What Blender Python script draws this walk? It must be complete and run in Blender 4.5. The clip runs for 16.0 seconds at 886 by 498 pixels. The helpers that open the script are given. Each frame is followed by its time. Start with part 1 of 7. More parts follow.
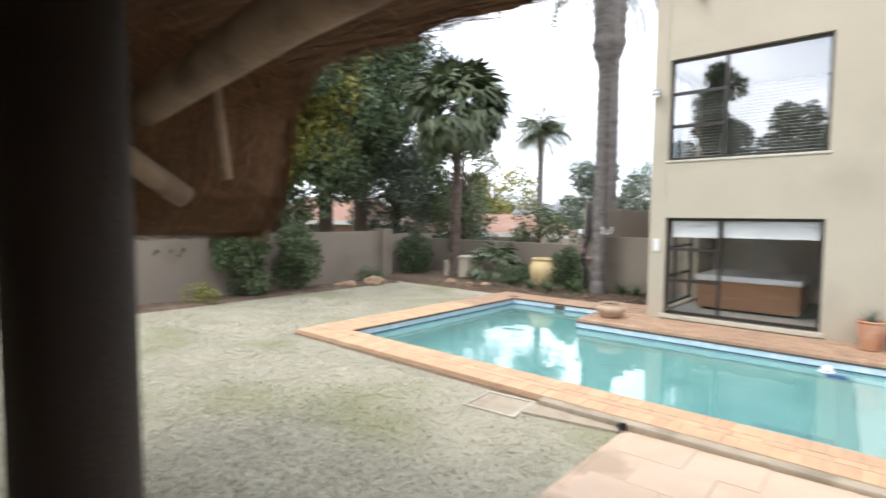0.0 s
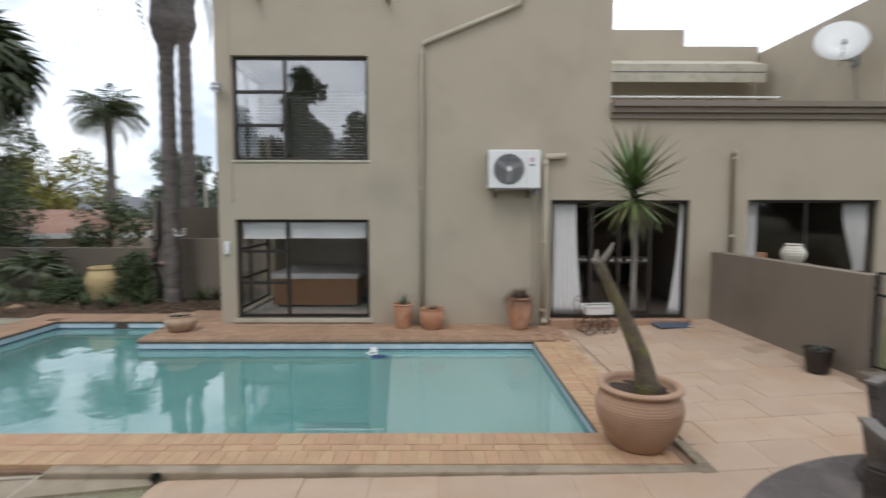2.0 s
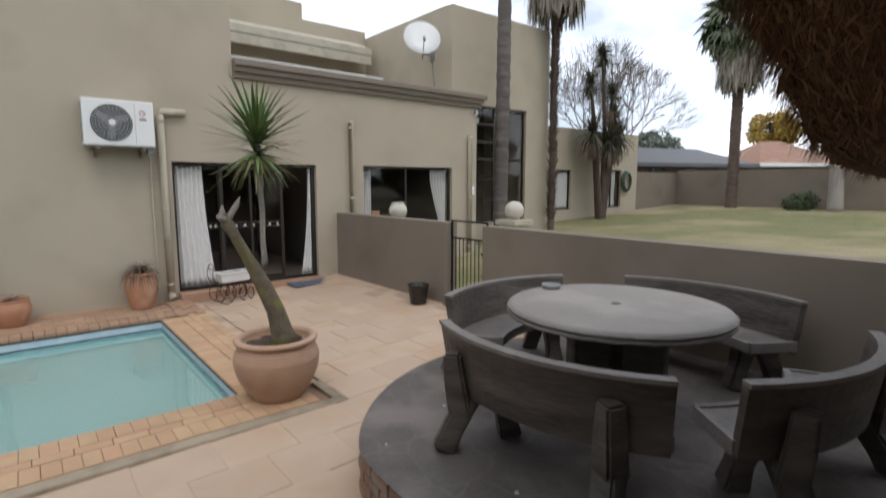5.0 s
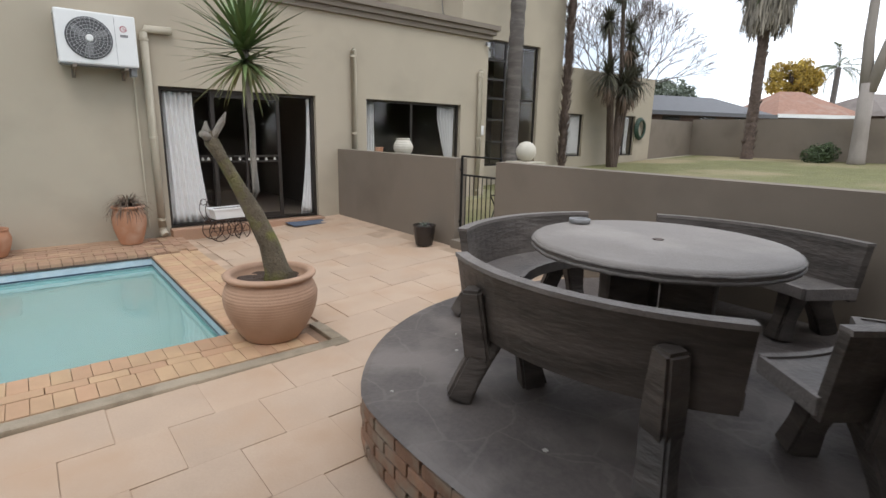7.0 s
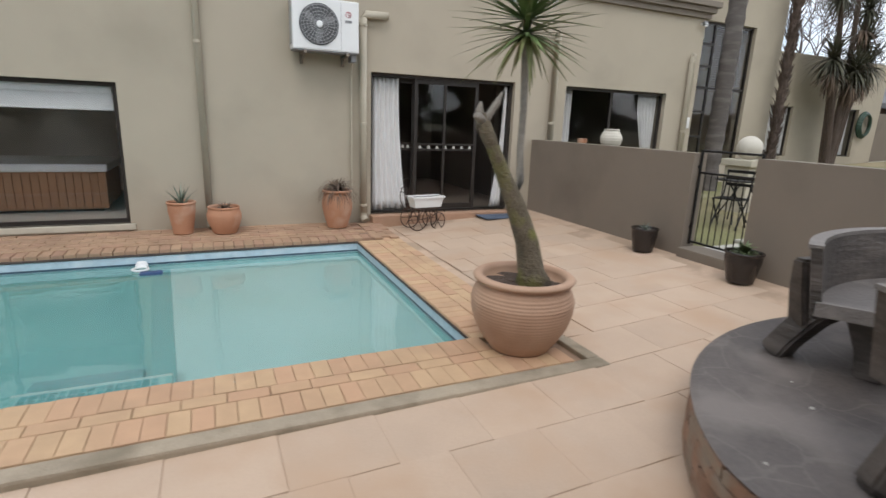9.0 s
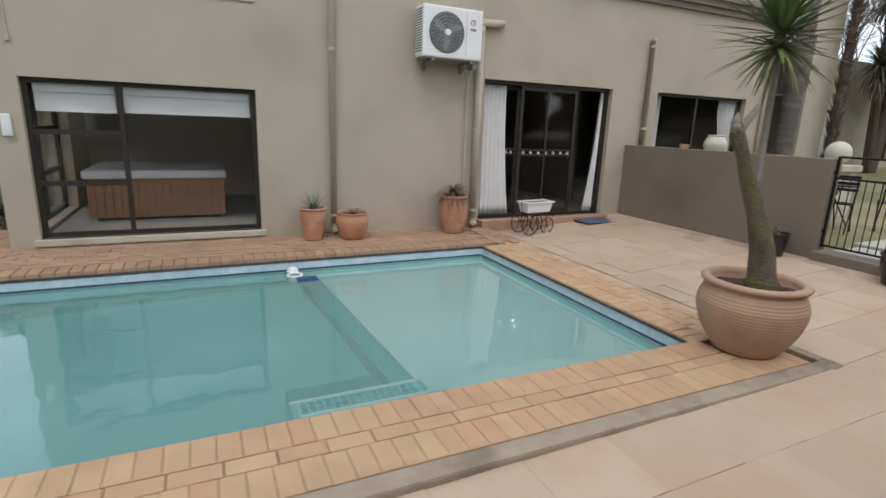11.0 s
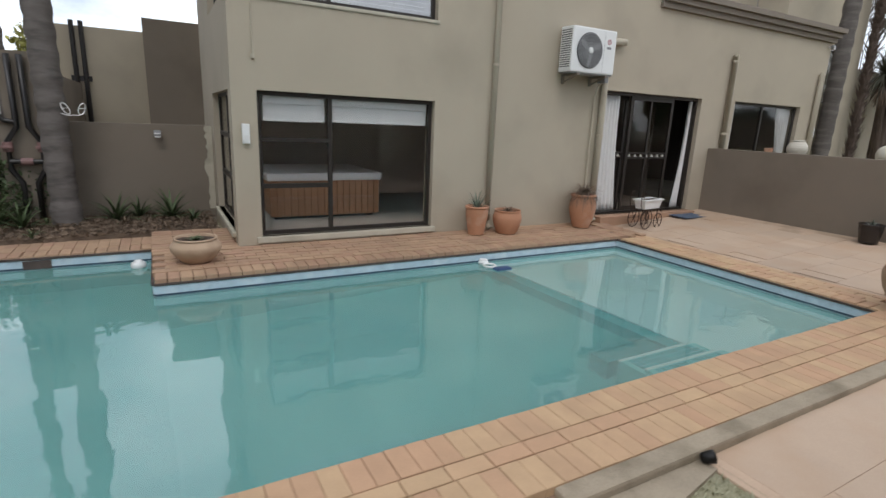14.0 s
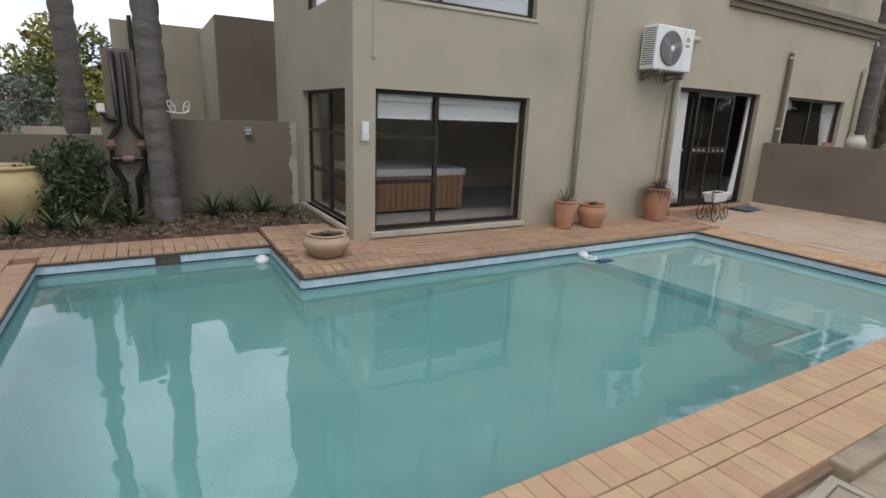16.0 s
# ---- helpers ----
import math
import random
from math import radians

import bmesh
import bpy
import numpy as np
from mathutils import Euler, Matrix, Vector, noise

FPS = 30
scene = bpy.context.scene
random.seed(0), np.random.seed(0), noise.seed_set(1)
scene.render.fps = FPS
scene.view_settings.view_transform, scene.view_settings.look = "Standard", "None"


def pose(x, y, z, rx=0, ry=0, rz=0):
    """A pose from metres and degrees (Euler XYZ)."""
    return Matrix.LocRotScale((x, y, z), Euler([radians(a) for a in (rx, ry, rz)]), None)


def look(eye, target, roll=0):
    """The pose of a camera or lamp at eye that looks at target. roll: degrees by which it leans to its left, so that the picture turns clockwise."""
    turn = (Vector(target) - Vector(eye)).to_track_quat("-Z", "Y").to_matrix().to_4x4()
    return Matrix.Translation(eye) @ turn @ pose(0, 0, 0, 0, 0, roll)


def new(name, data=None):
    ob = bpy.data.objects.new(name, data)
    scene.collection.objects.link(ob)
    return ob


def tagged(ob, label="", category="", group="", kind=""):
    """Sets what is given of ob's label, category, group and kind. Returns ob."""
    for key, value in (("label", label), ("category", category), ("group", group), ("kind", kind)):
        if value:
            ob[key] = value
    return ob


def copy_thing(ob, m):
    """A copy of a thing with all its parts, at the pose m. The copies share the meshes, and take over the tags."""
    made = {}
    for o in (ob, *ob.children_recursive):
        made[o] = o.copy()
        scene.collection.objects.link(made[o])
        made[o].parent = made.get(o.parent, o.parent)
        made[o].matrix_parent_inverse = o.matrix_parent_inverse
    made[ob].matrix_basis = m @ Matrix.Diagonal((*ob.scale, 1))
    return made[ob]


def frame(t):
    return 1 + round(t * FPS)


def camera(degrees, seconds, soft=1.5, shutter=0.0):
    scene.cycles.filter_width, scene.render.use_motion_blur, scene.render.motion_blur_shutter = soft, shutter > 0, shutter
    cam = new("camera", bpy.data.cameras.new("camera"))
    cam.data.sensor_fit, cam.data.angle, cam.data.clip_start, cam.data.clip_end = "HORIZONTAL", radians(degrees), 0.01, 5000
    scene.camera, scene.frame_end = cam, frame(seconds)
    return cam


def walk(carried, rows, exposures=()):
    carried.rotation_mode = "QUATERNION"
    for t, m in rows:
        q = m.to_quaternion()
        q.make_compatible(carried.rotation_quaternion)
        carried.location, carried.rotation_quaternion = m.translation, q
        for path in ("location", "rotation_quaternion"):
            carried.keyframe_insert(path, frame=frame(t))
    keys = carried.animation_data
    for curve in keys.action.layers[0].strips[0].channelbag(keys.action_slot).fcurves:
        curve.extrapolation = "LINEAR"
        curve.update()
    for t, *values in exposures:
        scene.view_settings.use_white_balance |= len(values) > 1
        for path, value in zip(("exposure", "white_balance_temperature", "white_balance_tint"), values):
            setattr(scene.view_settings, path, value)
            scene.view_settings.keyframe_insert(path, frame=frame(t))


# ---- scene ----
cam = camera(81.6, 16.0, shutter=0.5)
PATH = [
    (0, (-0.137, -0.258, 1.985), (-1.459, 1.237, 1.861), 0.5),
    (0.5, (0.051, -0.018, 1.990), (-0.952, 1.709, 1.865), 0.3),
    (1, (0.300, 0.276, 2.050), (-0.460, 2.122, 1.918), 0.3),
    (1.5, (0.355, 0.394, 2.162), (-0.069, 2.346, 2.010), 0.2),
    (2, (0.300, 0.445, 2.176), (0.314, 2.442, 2.027), 0.1),
    (2.5, (0.277, 0.465, 2.163), (0.735, 2.410, 2.019), -0.2),
    (3, (0.308, 0.466, 2.110), (1.119, 2.291, 1.978), -0.4),
    (3.5, (0.364, 0.486, 2.106), (1.41, 2.186, 1.976), -0.2),
    (4, (0.374, 0.51, 2.045), (1.589, 2.094, 1.922), -0.4),
    (4.5, (0.381, 0.496, 2.006), (1.643, 2.042, 1.879), -0.2),
    (5, (0.391, 0.438, 2.009), (1.649, 1.973, 1.757), 0.0),
    (5.2, (0.387, 0.436, 1.99), (1.639, 1.956, 1.641), 0.2),
    (7.3, (0.637, 0.998, 1.751), (1.862, 2.511, 1.291), 1.5),
    (7.5, (0.590, 1.095, 1.735), (1.791, 2.623, 1.258), 1.6),
    (8, (0.548, 1.405, 1.669), (1.512, 3.091, 1.191), 1.3),
    (8.5, (0.409, 1.688, 1.67), (1.229, 3.446, 1.185), 2.0),
    (9, (0.056, 1.951, 1.677), (0.858, 3.719, 1.195), 2.2),
    (11.5, (-2.182, 2.735, 1.658), (-1.343, 4.489, 1.189), 2.3),
    (12, (-2.681, 2.812, 1.708), (-1.83, 4.559, 1.234), 2.5),
    (12.5, (-3.17, 2.885, 1.752), (-2.301, 4.622, 1.277), 2.5),
    (13, (-3.648, 2.9, 1.76), (-2.756, 4.626, 1.287), 2.4),
    (13.5, (-4.105, 3.032, 1.744), (-3.181, 4.74, 1.264), 2.4),
    (14, (-4.6, 3.106, 1.712), (-3.658, 4.804, 1.234), 2.4),
    (14.5, (-5.038, 3.217, 1.691), (-4.079, 4.905, 1.21), 2.4),
    (15, (-5.462, 3.381, 1.64), (-4.486, 5.062, 1.168), 2.3),
    (15.5, (-5.848, 3.508, 1.653), (-4.868, 5.184, 1.174), 2.2),
    (16, (-6.101, 3.702, 1.707), (-5.123, 5.373, 1.205), 2.3),
]
walk(cam, [(t, look(eye, target, roll)) for t, eye, target, roll in PATH],
     exposures=[(0.0, 1.17), (0.5, 0.75), (1.0, 0.45), (1.6, 0.12), (2.5, -0.04), (3.5, -0.12), (5.0, 0.05), (7.5, 0.34), (8.2, 0.33), (9.0, 0.3), (11.5, 0.07), (13.0, -0.01), (16.0, 0.04)])

# ---- world and light ----
world = bpy.data.worlds.new("overcast_sky")
scene.world = world
world.use_nodes = True
wt = world.node_tree
wt.nodes.clear()
w_out = wt.nodes.new("ShaderNodeOutputWorld")
w_bg = wt.nodes.new("ShaderNodeBackground")
w_sky = wt.nodes.new("ShaderNodeTexSky")
w_sky.sky_type, w_sky.sun_disc = "NISHITA", False
w_sky.sun_elevation, w_sky.sun_rotation = radians(52), radians(150)
w_co = wt.nodes.new("ShaderNodeTexCoord")
w_map = wt.nodes.new("ShaderNodeMapping")
w_map.inputs["Scale"].default_value = (1.0, 1.0, 2.2)
w_map.inputs["Location"].default_value = (0.35, 0.1, 0.0)
w_noise = wt.nodes.new("ShaderNodeTexNoise")
w_noise.inputs["Scale"].default_value, w_noise.inputs["Detail"].default_value = 2.6, 9
w_noise.inputs["Roughness"].default_value = 0.55
w_ramp = wt.nodes.new("ShaderNodeValToRGB")
w_ramp.color_ramp.elements[0].position, w_ramp.color_ramp.elements[1].position = 0.40, 0.60
w_ramp.color_ramp.elements[0].color = (0.56, 0.63, 0.73, 1)
w_ramp.color_ramp.elements[1].color = (1.24, 1.275, 1.36, 1)
w_mix = wt.nodes.new("ShaderNodeMix")
w_mix.data_type = "RGBA"
w_mix.inputs["Factor"].default_value = 0.82
w_gain = wt.nodes.new("ShaderNodeMix")
w_gain.data_type, w_gain.blend_type = "RGBA", "MULTIPLY"
w_gain.inputs["Factor"].default_value = 1.0
w_gain.inputs["B"].default_value = (10, 10, 10, 1)
wt.links.new(w_co.outputs["Generated"], w_map.inputs["Vector"])
wt.links.new(w_map.outputs["Vector"], w_noise.inputs["Vector"])
wt.links.new(w_noise.outputs["Fac"], w_ramp.inputs["Fac"])
wt.links.new(w_ramp.outputs["Color"], w_gain.inputs["A"])
wt.links.new(w_sky.outputs["Color"], w_mix.inputs["A"])
wt.links.new(w_gain.outputs["Result"], w_mix.inputs["B"])
wt.links.new(w_mix.outputs["Result"], w_bg.inputs["Color"])
w_bg.inputs["Strength"].default_value = 0.142
wt.links.new(w_bg.outputs["Background"], w_out.inputs["Surface"])

sun_data = bpy.data.lights.new("sun", "SUN")
sun_data.energy, sun_data.angle, sun_data.color = 0.78, radians(20), (1.0, 0.965, 0.92)
sun = new("sun", sun_data)
sun.matrix_world = look((0, 0, 0), (0.28, 0.5, -0.82))


# ---- materials ----
def mat(name, color, rough=0.8, metal=0.0, var=0.15, scale=6.0, fine=60.0, bump=0.2, dist=0.01, stain=None, stain_scale=0.8,
        stain_at=(0.5, 0.7), per_object=0.0, per_island=0.0, stretch=(1, 1, 1), spec=0.5, cracks=None, alt=None):
    """Noise-varied principled material in object metres: broad tint, fine grain, a stain tint and bump."""
    m = bpy.data.materials.new(name)
    m.use_nodes = True
    nt = m.node_tree
    b = nt.nodes["Principled BSDF"]
    b.inputs["Roughness"].default_value, b.inputs["Metallic"].default_value = rough, metal
    b.inputs["Specular IOR Level"].default_value = spec
    geo = nt.nodes.new("ShaderNodeNewGeometry")
    mp = nt.nodes.new("ShaderNodeMapping")
    mp.inputs["Scale"].default_value = stretch
    nt.links.new(geo.outputs["Position"], mp.inputs["Vector"])

    def noise_at(sc, detail=5):
        n = nt.nodes.new("ShaderNodeTexNoise")
        n.inputs["Scale"].default_value, n.inputs["Detail"].default_value = sc, detail
        nt.links.new(mp.outputs["Vector"], n.inputs["Vector"])
        return n

    def maths(op, a, c):
        n = nt.nodes.new("ShaderNodeMath")
        n.operation = op
        for k, v in enumerate((a, c)):
            if isinstance(v, (int, float)):
                n.inputs[k].default_value = v
            else:
                nt.links.new(v, n.inputs[k])
        return n.outputs[0]

    broad, grain = noise_at(scale), noise_at(fine, 3)
    v = maths("ADD", maths("MULTIPLY", maths("SUBTRACT", broad.outputs["Fac"], 0.5), var * 3),
              maths("MULTIPLY", maths("SUBTRACT", grain.outputs["Fac"], 0.5), var * 1.6))
    if per_object:
        oi = nt.nodes.new("ShaderNodeObjectInfo")
        v = maths("ADD", v, maths("MULTIPLY", maths("SUBTRACT", oi.outputs["Random"], 0.5), per_object))
    if per_island:
        v = maths("ADD", v, maths("MULTIPLY", maths("SUBTRACT", geo.outputs["Random Per Island"], 0.5), per_island))
    hsv = nt.nodes.new("ShaderNodeHueSaturation")
    hsv.inputs["Color"].default_value = (*color, 1)
    nt.links.new(maths("ADD", v, 1.0), hsv.inputs["Value"])
    col = hsv.outputs["Color"]
    if alt:
        pick = nt.nodes.new("ShaderNodeObjectInfo")
        fr = maths("FRACT", maths("MULTIPLY", maths("ADD", pick.outputs["Random"], geo.outputs["Random Per Island"]), 7.3), 0.0)
        rp = nt.nodes.new("ShaderNodeMapRange")
        rp.inputs["From Min"].default_value, rp.inputs["From Max"].default_value = 0.35, 0.85
        nt.links.new(fr, rp.inputs["Value"])
        mx = nt.nodes.new("ShaderNodeMix")
        mx.data_type, mx.blend_type = "RGBA", "MULTIPLY"
        nt.links.new(rp.outputs["Result"], mx.inputs["Factor"])
        nt.links.new(col, mx.inputs["A"])
        mx.inputs["B"].default_value = (*alt, 1)
        col = mx.outputs["Result"]
    if stain:
        st = noise_at(stain_scale, 6)
        rp = nt.nodes.new("ShaderNodeMapRange")
        rp.inputs["From Min"].default_value, rp.inputs["From Max"].default_value = stain_at
        nt.links.new(st.outputs["Fac"], rp.inputs["Value"])
        mx = nt.nodes.new("ShaderNodeMix")
        mx.data_type = "RGBA"
        nt.links.new(rp.outputs["Result"], mx.inputs["Factor"])
        nt.links.new(col, mx.inputs["A"])
        mx.inputs["B"].default_value = (*stain, 1)
        col = mx.outputs["Result"]
    if cracks:
        vo = nt.nodes.new("ShaderNodeTexVoronoi")
        vo.feature = "DISTANCE_TO_EDGE"
        vo.inputs["Scale"].default_value = cracks[0]
        wob = noise_at(3.0, 4)
        add = nt.nodes.new("ShaderNodeMix")
        add.data_type, add.blend_type = "RGBA", "LINEAR_LIGHT"
        add.inputs["Factor"].default_value = 0.12
        nt.links.new(geo.outputs["Position"], add.inputs["A"])
        nt.links.new(wob.outputs["Color"], add.inputs["B"])
        nt.links.new(add.outputs["Result"], vo.inputs["Vector"])
        mk = nt.nodes.new("ShaderNodeMapRange")
        mk.inputs["From Min"].default_value, mk.inputs["From Max"].default_value = cracks[2], cracks[2] * 2
        mk.inputs["To Min"].default_value, mk.inputs["To Max"].default_value = 0.28, 0.0
        nt.links.new(vo.outputs["Distance"], mk.inputs["Value"])
        mx = nt.nodes.new("ShaderNodeMix")
        mx.data_type = "RGBA"
        nt.links.new(mk.outputs["Result"], mx.inputs["Factor"])
        nt.links.new(col, mx.inputs["A"])
        mx.inputs["B"].default_value = (*cracks[1], 1)
        col = mx.outputs["Result"]
    nt.links.new(col, b.inputs["Base Color"])
    if bump:
        bp = nt.nodes.new("ShaderNodeBump")
        bp.inputs["Strength"].default_value, bp.inputs["Distance"].default_value = bump, dist
        nt.links.new(maths("ADD", grain.outputs["Fac"], broad.outputs["Fac"]), bp.inputs["Height"])
        nt.links.new(bp.outputs["Normal"], b.inputs["Normal"])
    return m


STUCCO = mat("stucco_khaki", (0.418, 0.362, 0.277), 0.9, var=0.05, scale=1.1, fine=120, bump=0.25, dist=0.004, stain=(0.362, 0.315, 0.24), stain_scale=0.7)
TAUPE = mat("stucco_taupe", (0.205, 0.169, 0.131), 0.88, var=0.06, scale=1.3, fine=120, bump=0.3, dist=0.004, stain=(0.17, 0.139, 0.107), stain_scale=0.9)
CORNICE = mat("cornice_taupe", (0.21, 0.175, 0.14), 0.85, var=0.06, scale=2)
SILL = mat("sill_paint", (0.47, 0.43, 0.34), 0.8, var=0.08, scale=4, stain=(0.35, 0.32, 0.25), stain_scale=3)
TILE = mat("sandstone_tile", (0.475, 0.353, 0.257), 0.75, var=0.075, scale=2.2, fine=70, bump=0.25, dist=0.003, per_object=0.10, stain=(0.455, 0.315, 0.212), stain_scale=1.4, stain_at=(0.46, 0.68))
GROUT = mat("tile_grout", (0.49, 0.355, 0.255), 0.95, var=0.12, scale=5, stain=(0.37, 0.27, 0.19), stain_scale=2.2, stain_at=(0.46, 0.62))
PAVER = mat("clay_paver", (0.485, 0.325, 0.19), 0.8, var=0.10, scale=6, fine=90, bump=0.35, dist=0.003, per_object=0.08, per_island=0.08, stain=(0.41, 0.265, 0.16), stain_scale=2.4, stain_at=(0.5, 0.75), alt=(0.96, 0.88, 0.91))
HOUSEPAVER = mat("house_side_paver", (0.385, 0.25, 0.155), 0.8, var=0.12, scale=6, fine=90, bump=0.35, dist=0.003, per_island=0.14, stain=(0.30, 0.19, 0.12), stain_scale=2.0, alt=(0.93, 0.86, 0.90))
JOINT = mat("paver_joint", (0.25, 0.165, 0.11), 0.95, var=0.25, scale=8)
KERB = mat("kerb_concrete", (0.335, 0.275, 0.20), 0.9, var=0.18, scale=4, fine=70, bump=0.6, stain=(0.19, 0.155, 0.105), stain_scale=2.6)
PALEKERB = mat("pale_worn_concrete", (0.40, 0.355, 0.28), 0.9, var=0.18, scale=5, fine=70, bump=0.5, stain=(0.29, 0.25, 0.19), stain_scale=3)
# Carries the shadow under the coping and the shade inside solid mouths and holes.
MORTARSHADE = mat("dark_mortar_and_shade", (0.085, 0.062, 0.052), 0.9, var=0.5, scale=9)
# Plaster is one material; paler shallow and teal deep colours paint the water's depth.
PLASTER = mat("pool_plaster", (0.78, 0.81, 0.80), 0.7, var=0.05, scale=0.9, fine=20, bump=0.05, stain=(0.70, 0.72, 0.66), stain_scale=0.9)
PLASTER_DEPTH_TINT = mat("pool_plaster_depth_tint", (0.15, 0.47, 0.45), 0.7, var=0.08, scale=0.7, fine=20, bump=0.05, stain=(0.27, 0.56, 0.52), stain_scale=0.7, stain_at=(0.45, 0.65))
BAND = mat("waterline_tile", (0.48, 0.59, 0.66), 0.3, var=0.15, scale=14, fine=80, bump=0.1, stain=(0.62, 0.70, 0.74), stain_scale=5)
BANDLINE = mat("waterline_dark_tile", (0.05, 0.09, 0.13), 0.3, var=0.3, scale=14)
TEALGROUT = mat("pale_teal_grout", (0.35, 0.60, 0.60), 0.6, var=0.1, scale=20)
STEPTILE = mat("step_mosaic", (0.05, 0.31, 0.32), 0.3, var=0.4, scale=22, fine=60, per_object=0.5)
WHITE = mat("white_plastic", (0.75, 0.75, 0.73), 0.45, var=0.03, scale=5, bump=0.03)
CREAM = mat("cream_pipe_paint", (0.44, 0.39, 0.30), 0.6, var=0.06, scale=5, bump=0.05)
ALU = mat("bronze_aluminium", (0.042, 0.035, 0.03), 0.42, 0.4, var=0.1, scale=8, bump=0.02)
BLACKMETAL = mat("black_iron", (0.018, 0.017, 0.016), 0.5, 0.6, var=0.2, scale=20, bump=0.1)
RUST = mat("rusty_wire", (0.06, 0.035, 0.025), 0.8, 0.3, var=0.3, scale=30)
TERRA = mat("terracotta", (0.45, 0.22, 0.125), 0.85, var=0.08, scale=5, bump=0.2, stain=(0.52, 0.33, 0.23), stain_scale=3.5)
TERRA_PALE = mat("pale_terracotta", (0.43, 0.275, 0.185), 0.85, var=0.07, scale=3, bump=0.2, stain=(0.35, 0.21, 0.135), stain_scale=2.2)
SANDPOT = mat("sand_pot", (0.44, 0.31, 0.21), 0.85, var=0.08, scale=5, bump=0.2, stain=(0.36, 0.24, 0.16), stain_scale=4)
YELLOWPOT = mat("yellow_pot", (0.54, 0.41, 0.21), 0.75, var=0.10, scale=4, bump=0.1, stain=(0.44, 0.31, 0.17), stain_scale=3)
GLAZED = mat("dark_glazed_pot", (0.022, 0.017, 0.015), 0.25, var=0.2, scale=8, bump=0.1)
SOIL = mat("soil", (0.075, 0.05, 0.035), 0.95, var=0.35, scale=14, fine=80, bump=0.9, dist=0.03)
MULCH = mat("mulch_bed", (0.13, 0.085, 0.055), 0.95, var=0.4, scale=9, fine=50, bump=1.0, dist=0.04, stain=(0.20, 0.14, 0.095), stain_scale=3)
GROUND = mat("lawn_soil", (0.39, 0.358, 0.27), 0.95, var=0.18, scale=2.2, fine=60, bump=0.8, dist=0.03, stain=(0.27, 0.255, 0.135), stain_scale=0.55)
GRASS = mat("dry_grass_blades", (0.45, 0.418, 0.318), 0.8, var=0.2, scale=1.6, fine=30, bump=0, per_island=0.3, stain=(0.335, 0.33, 0.20), stain_scale=0.55)
GARDENLAWN = mat("garden_lawn_turf", (0.19, 0.185, 0.08), 0.95, var=0.2, scale=1.5, fine=60, bump=0.8, dist=0.03, stain=(0.34, 0.28, 0.165), stain_scale=0.22, stain_at=(0.45, 0.6))
GRASS_GREEN = mat("green_grass_blades", (0.24, 0.235, 0.10), 0.8, var=0.2, scale=0.8, fine=30, bump=0, per_island=0.4, stain=(0.40, 0.335, 0.20), stain_scale=0.22, stain_at=(0.45, 0.6))
BARK = mat("bark", (0.085, 0.06, 0.045), 0.95, var=0.3, scale=9, fine=40, bump=1.0, dist=0.04, stretch=(1, 1, 0.3))
PALMBARK = mat("palm_bark", (0.165, 0.145, 0.132), 0.9, var=0.2, scale=4, fine=40, bump=0.7, dist=0.02, stretch=(1, 1, 4), stain=(0.10, 0.088, 0.08), stain_scale=3)
YUCCABARK = mat("yucca_bark", (0.125, 0.10, 0.066), 0.95, var=0.3, scale=12, fine=50, bump=1.0, dist=0.02, stain=(0.17, 0.16, 0.045), stain_scale=5)
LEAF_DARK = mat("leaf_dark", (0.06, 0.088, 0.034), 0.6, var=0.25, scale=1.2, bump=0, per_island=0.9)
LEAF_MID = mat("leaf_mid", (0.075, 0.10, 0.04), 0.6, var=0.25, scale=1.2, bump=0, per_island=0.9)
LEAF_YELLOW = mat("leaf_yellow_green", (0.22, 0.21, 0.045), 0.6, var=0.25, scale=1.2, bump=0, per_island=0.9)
LEAF_AUTUMN = mat("leaf_autumn_yellow", (0.36, 0.25, 0.04), 0.6, var=0.25, scale=0.8, bump=0, per_island=0.9)
DRACLEAF = mat("dracaena_leaf", (0.062, 0.06, 0.036), 0.6, var=0.25, scale=1.2, bump=0, per_island=0.9)
EUCBARK = mat("pale_gum_bark", (0.30, 0.265, 0.235), 0.85, var=0.15, scale=2, fine=30, bump=0.4, stretch=(1, 1, 0.3), stain=(0.20, 0.17, 0.15), stain_scale=1.4)
LEAF_GREY = mat("leaf_grey_green", (0.13, 0.155, 0.115), 0.6, var=0.25, scale=1.2, bump=0, per_island=0.8)
FANBARK = mat("fan_palm_bark", (0.125, 0.09, 0.072), 0.95, var=0.35, scale=9, fine=40, bump=1.0, dist=0.04, per_island=0.5)
PALMLEAF = mat("palm_leaf", (0.09, 0.112, 0.055), 0.5, var=0.25, scale=2, bump=0, per_island=0.7)
LITTER = mat("brown_leaf_litter", (0.16, 0.115, 0.08), 0.95, var=0.3, scale=9, bump=0, per_island=0.8)
DEADLEAF = mat("dead_palm_leaf", (0.25, 0.22, 0.175), 0.9, var=0.25, scale=3, bump=0, per_island=0.9)
STEMGREY = mat("grey_yucca_stem", (0.24, 0.215, 0.18), 0.9, var=0.2, scale=9, fine=50, bump=0.6, stretch=(1, 1, 3))
YUCCALEAF = mat("yucca_leaf", (0.135, 0.19, 0.07), 0.42, var=0.2, scale=5, bump=0, per_island=0.7)
DRYTUFT = mat("dry_brown_tuft", (0.15, 0.105, 0.075), 0.9, var=0.25, scale=5, bump=0, per_island=0.9)
DRYLEAF = mat("dry_yellow_leaf", (0.18, 0.19, 0.075), 0.7, var=0.25, scale=5, bump=0, per_island=0.6)
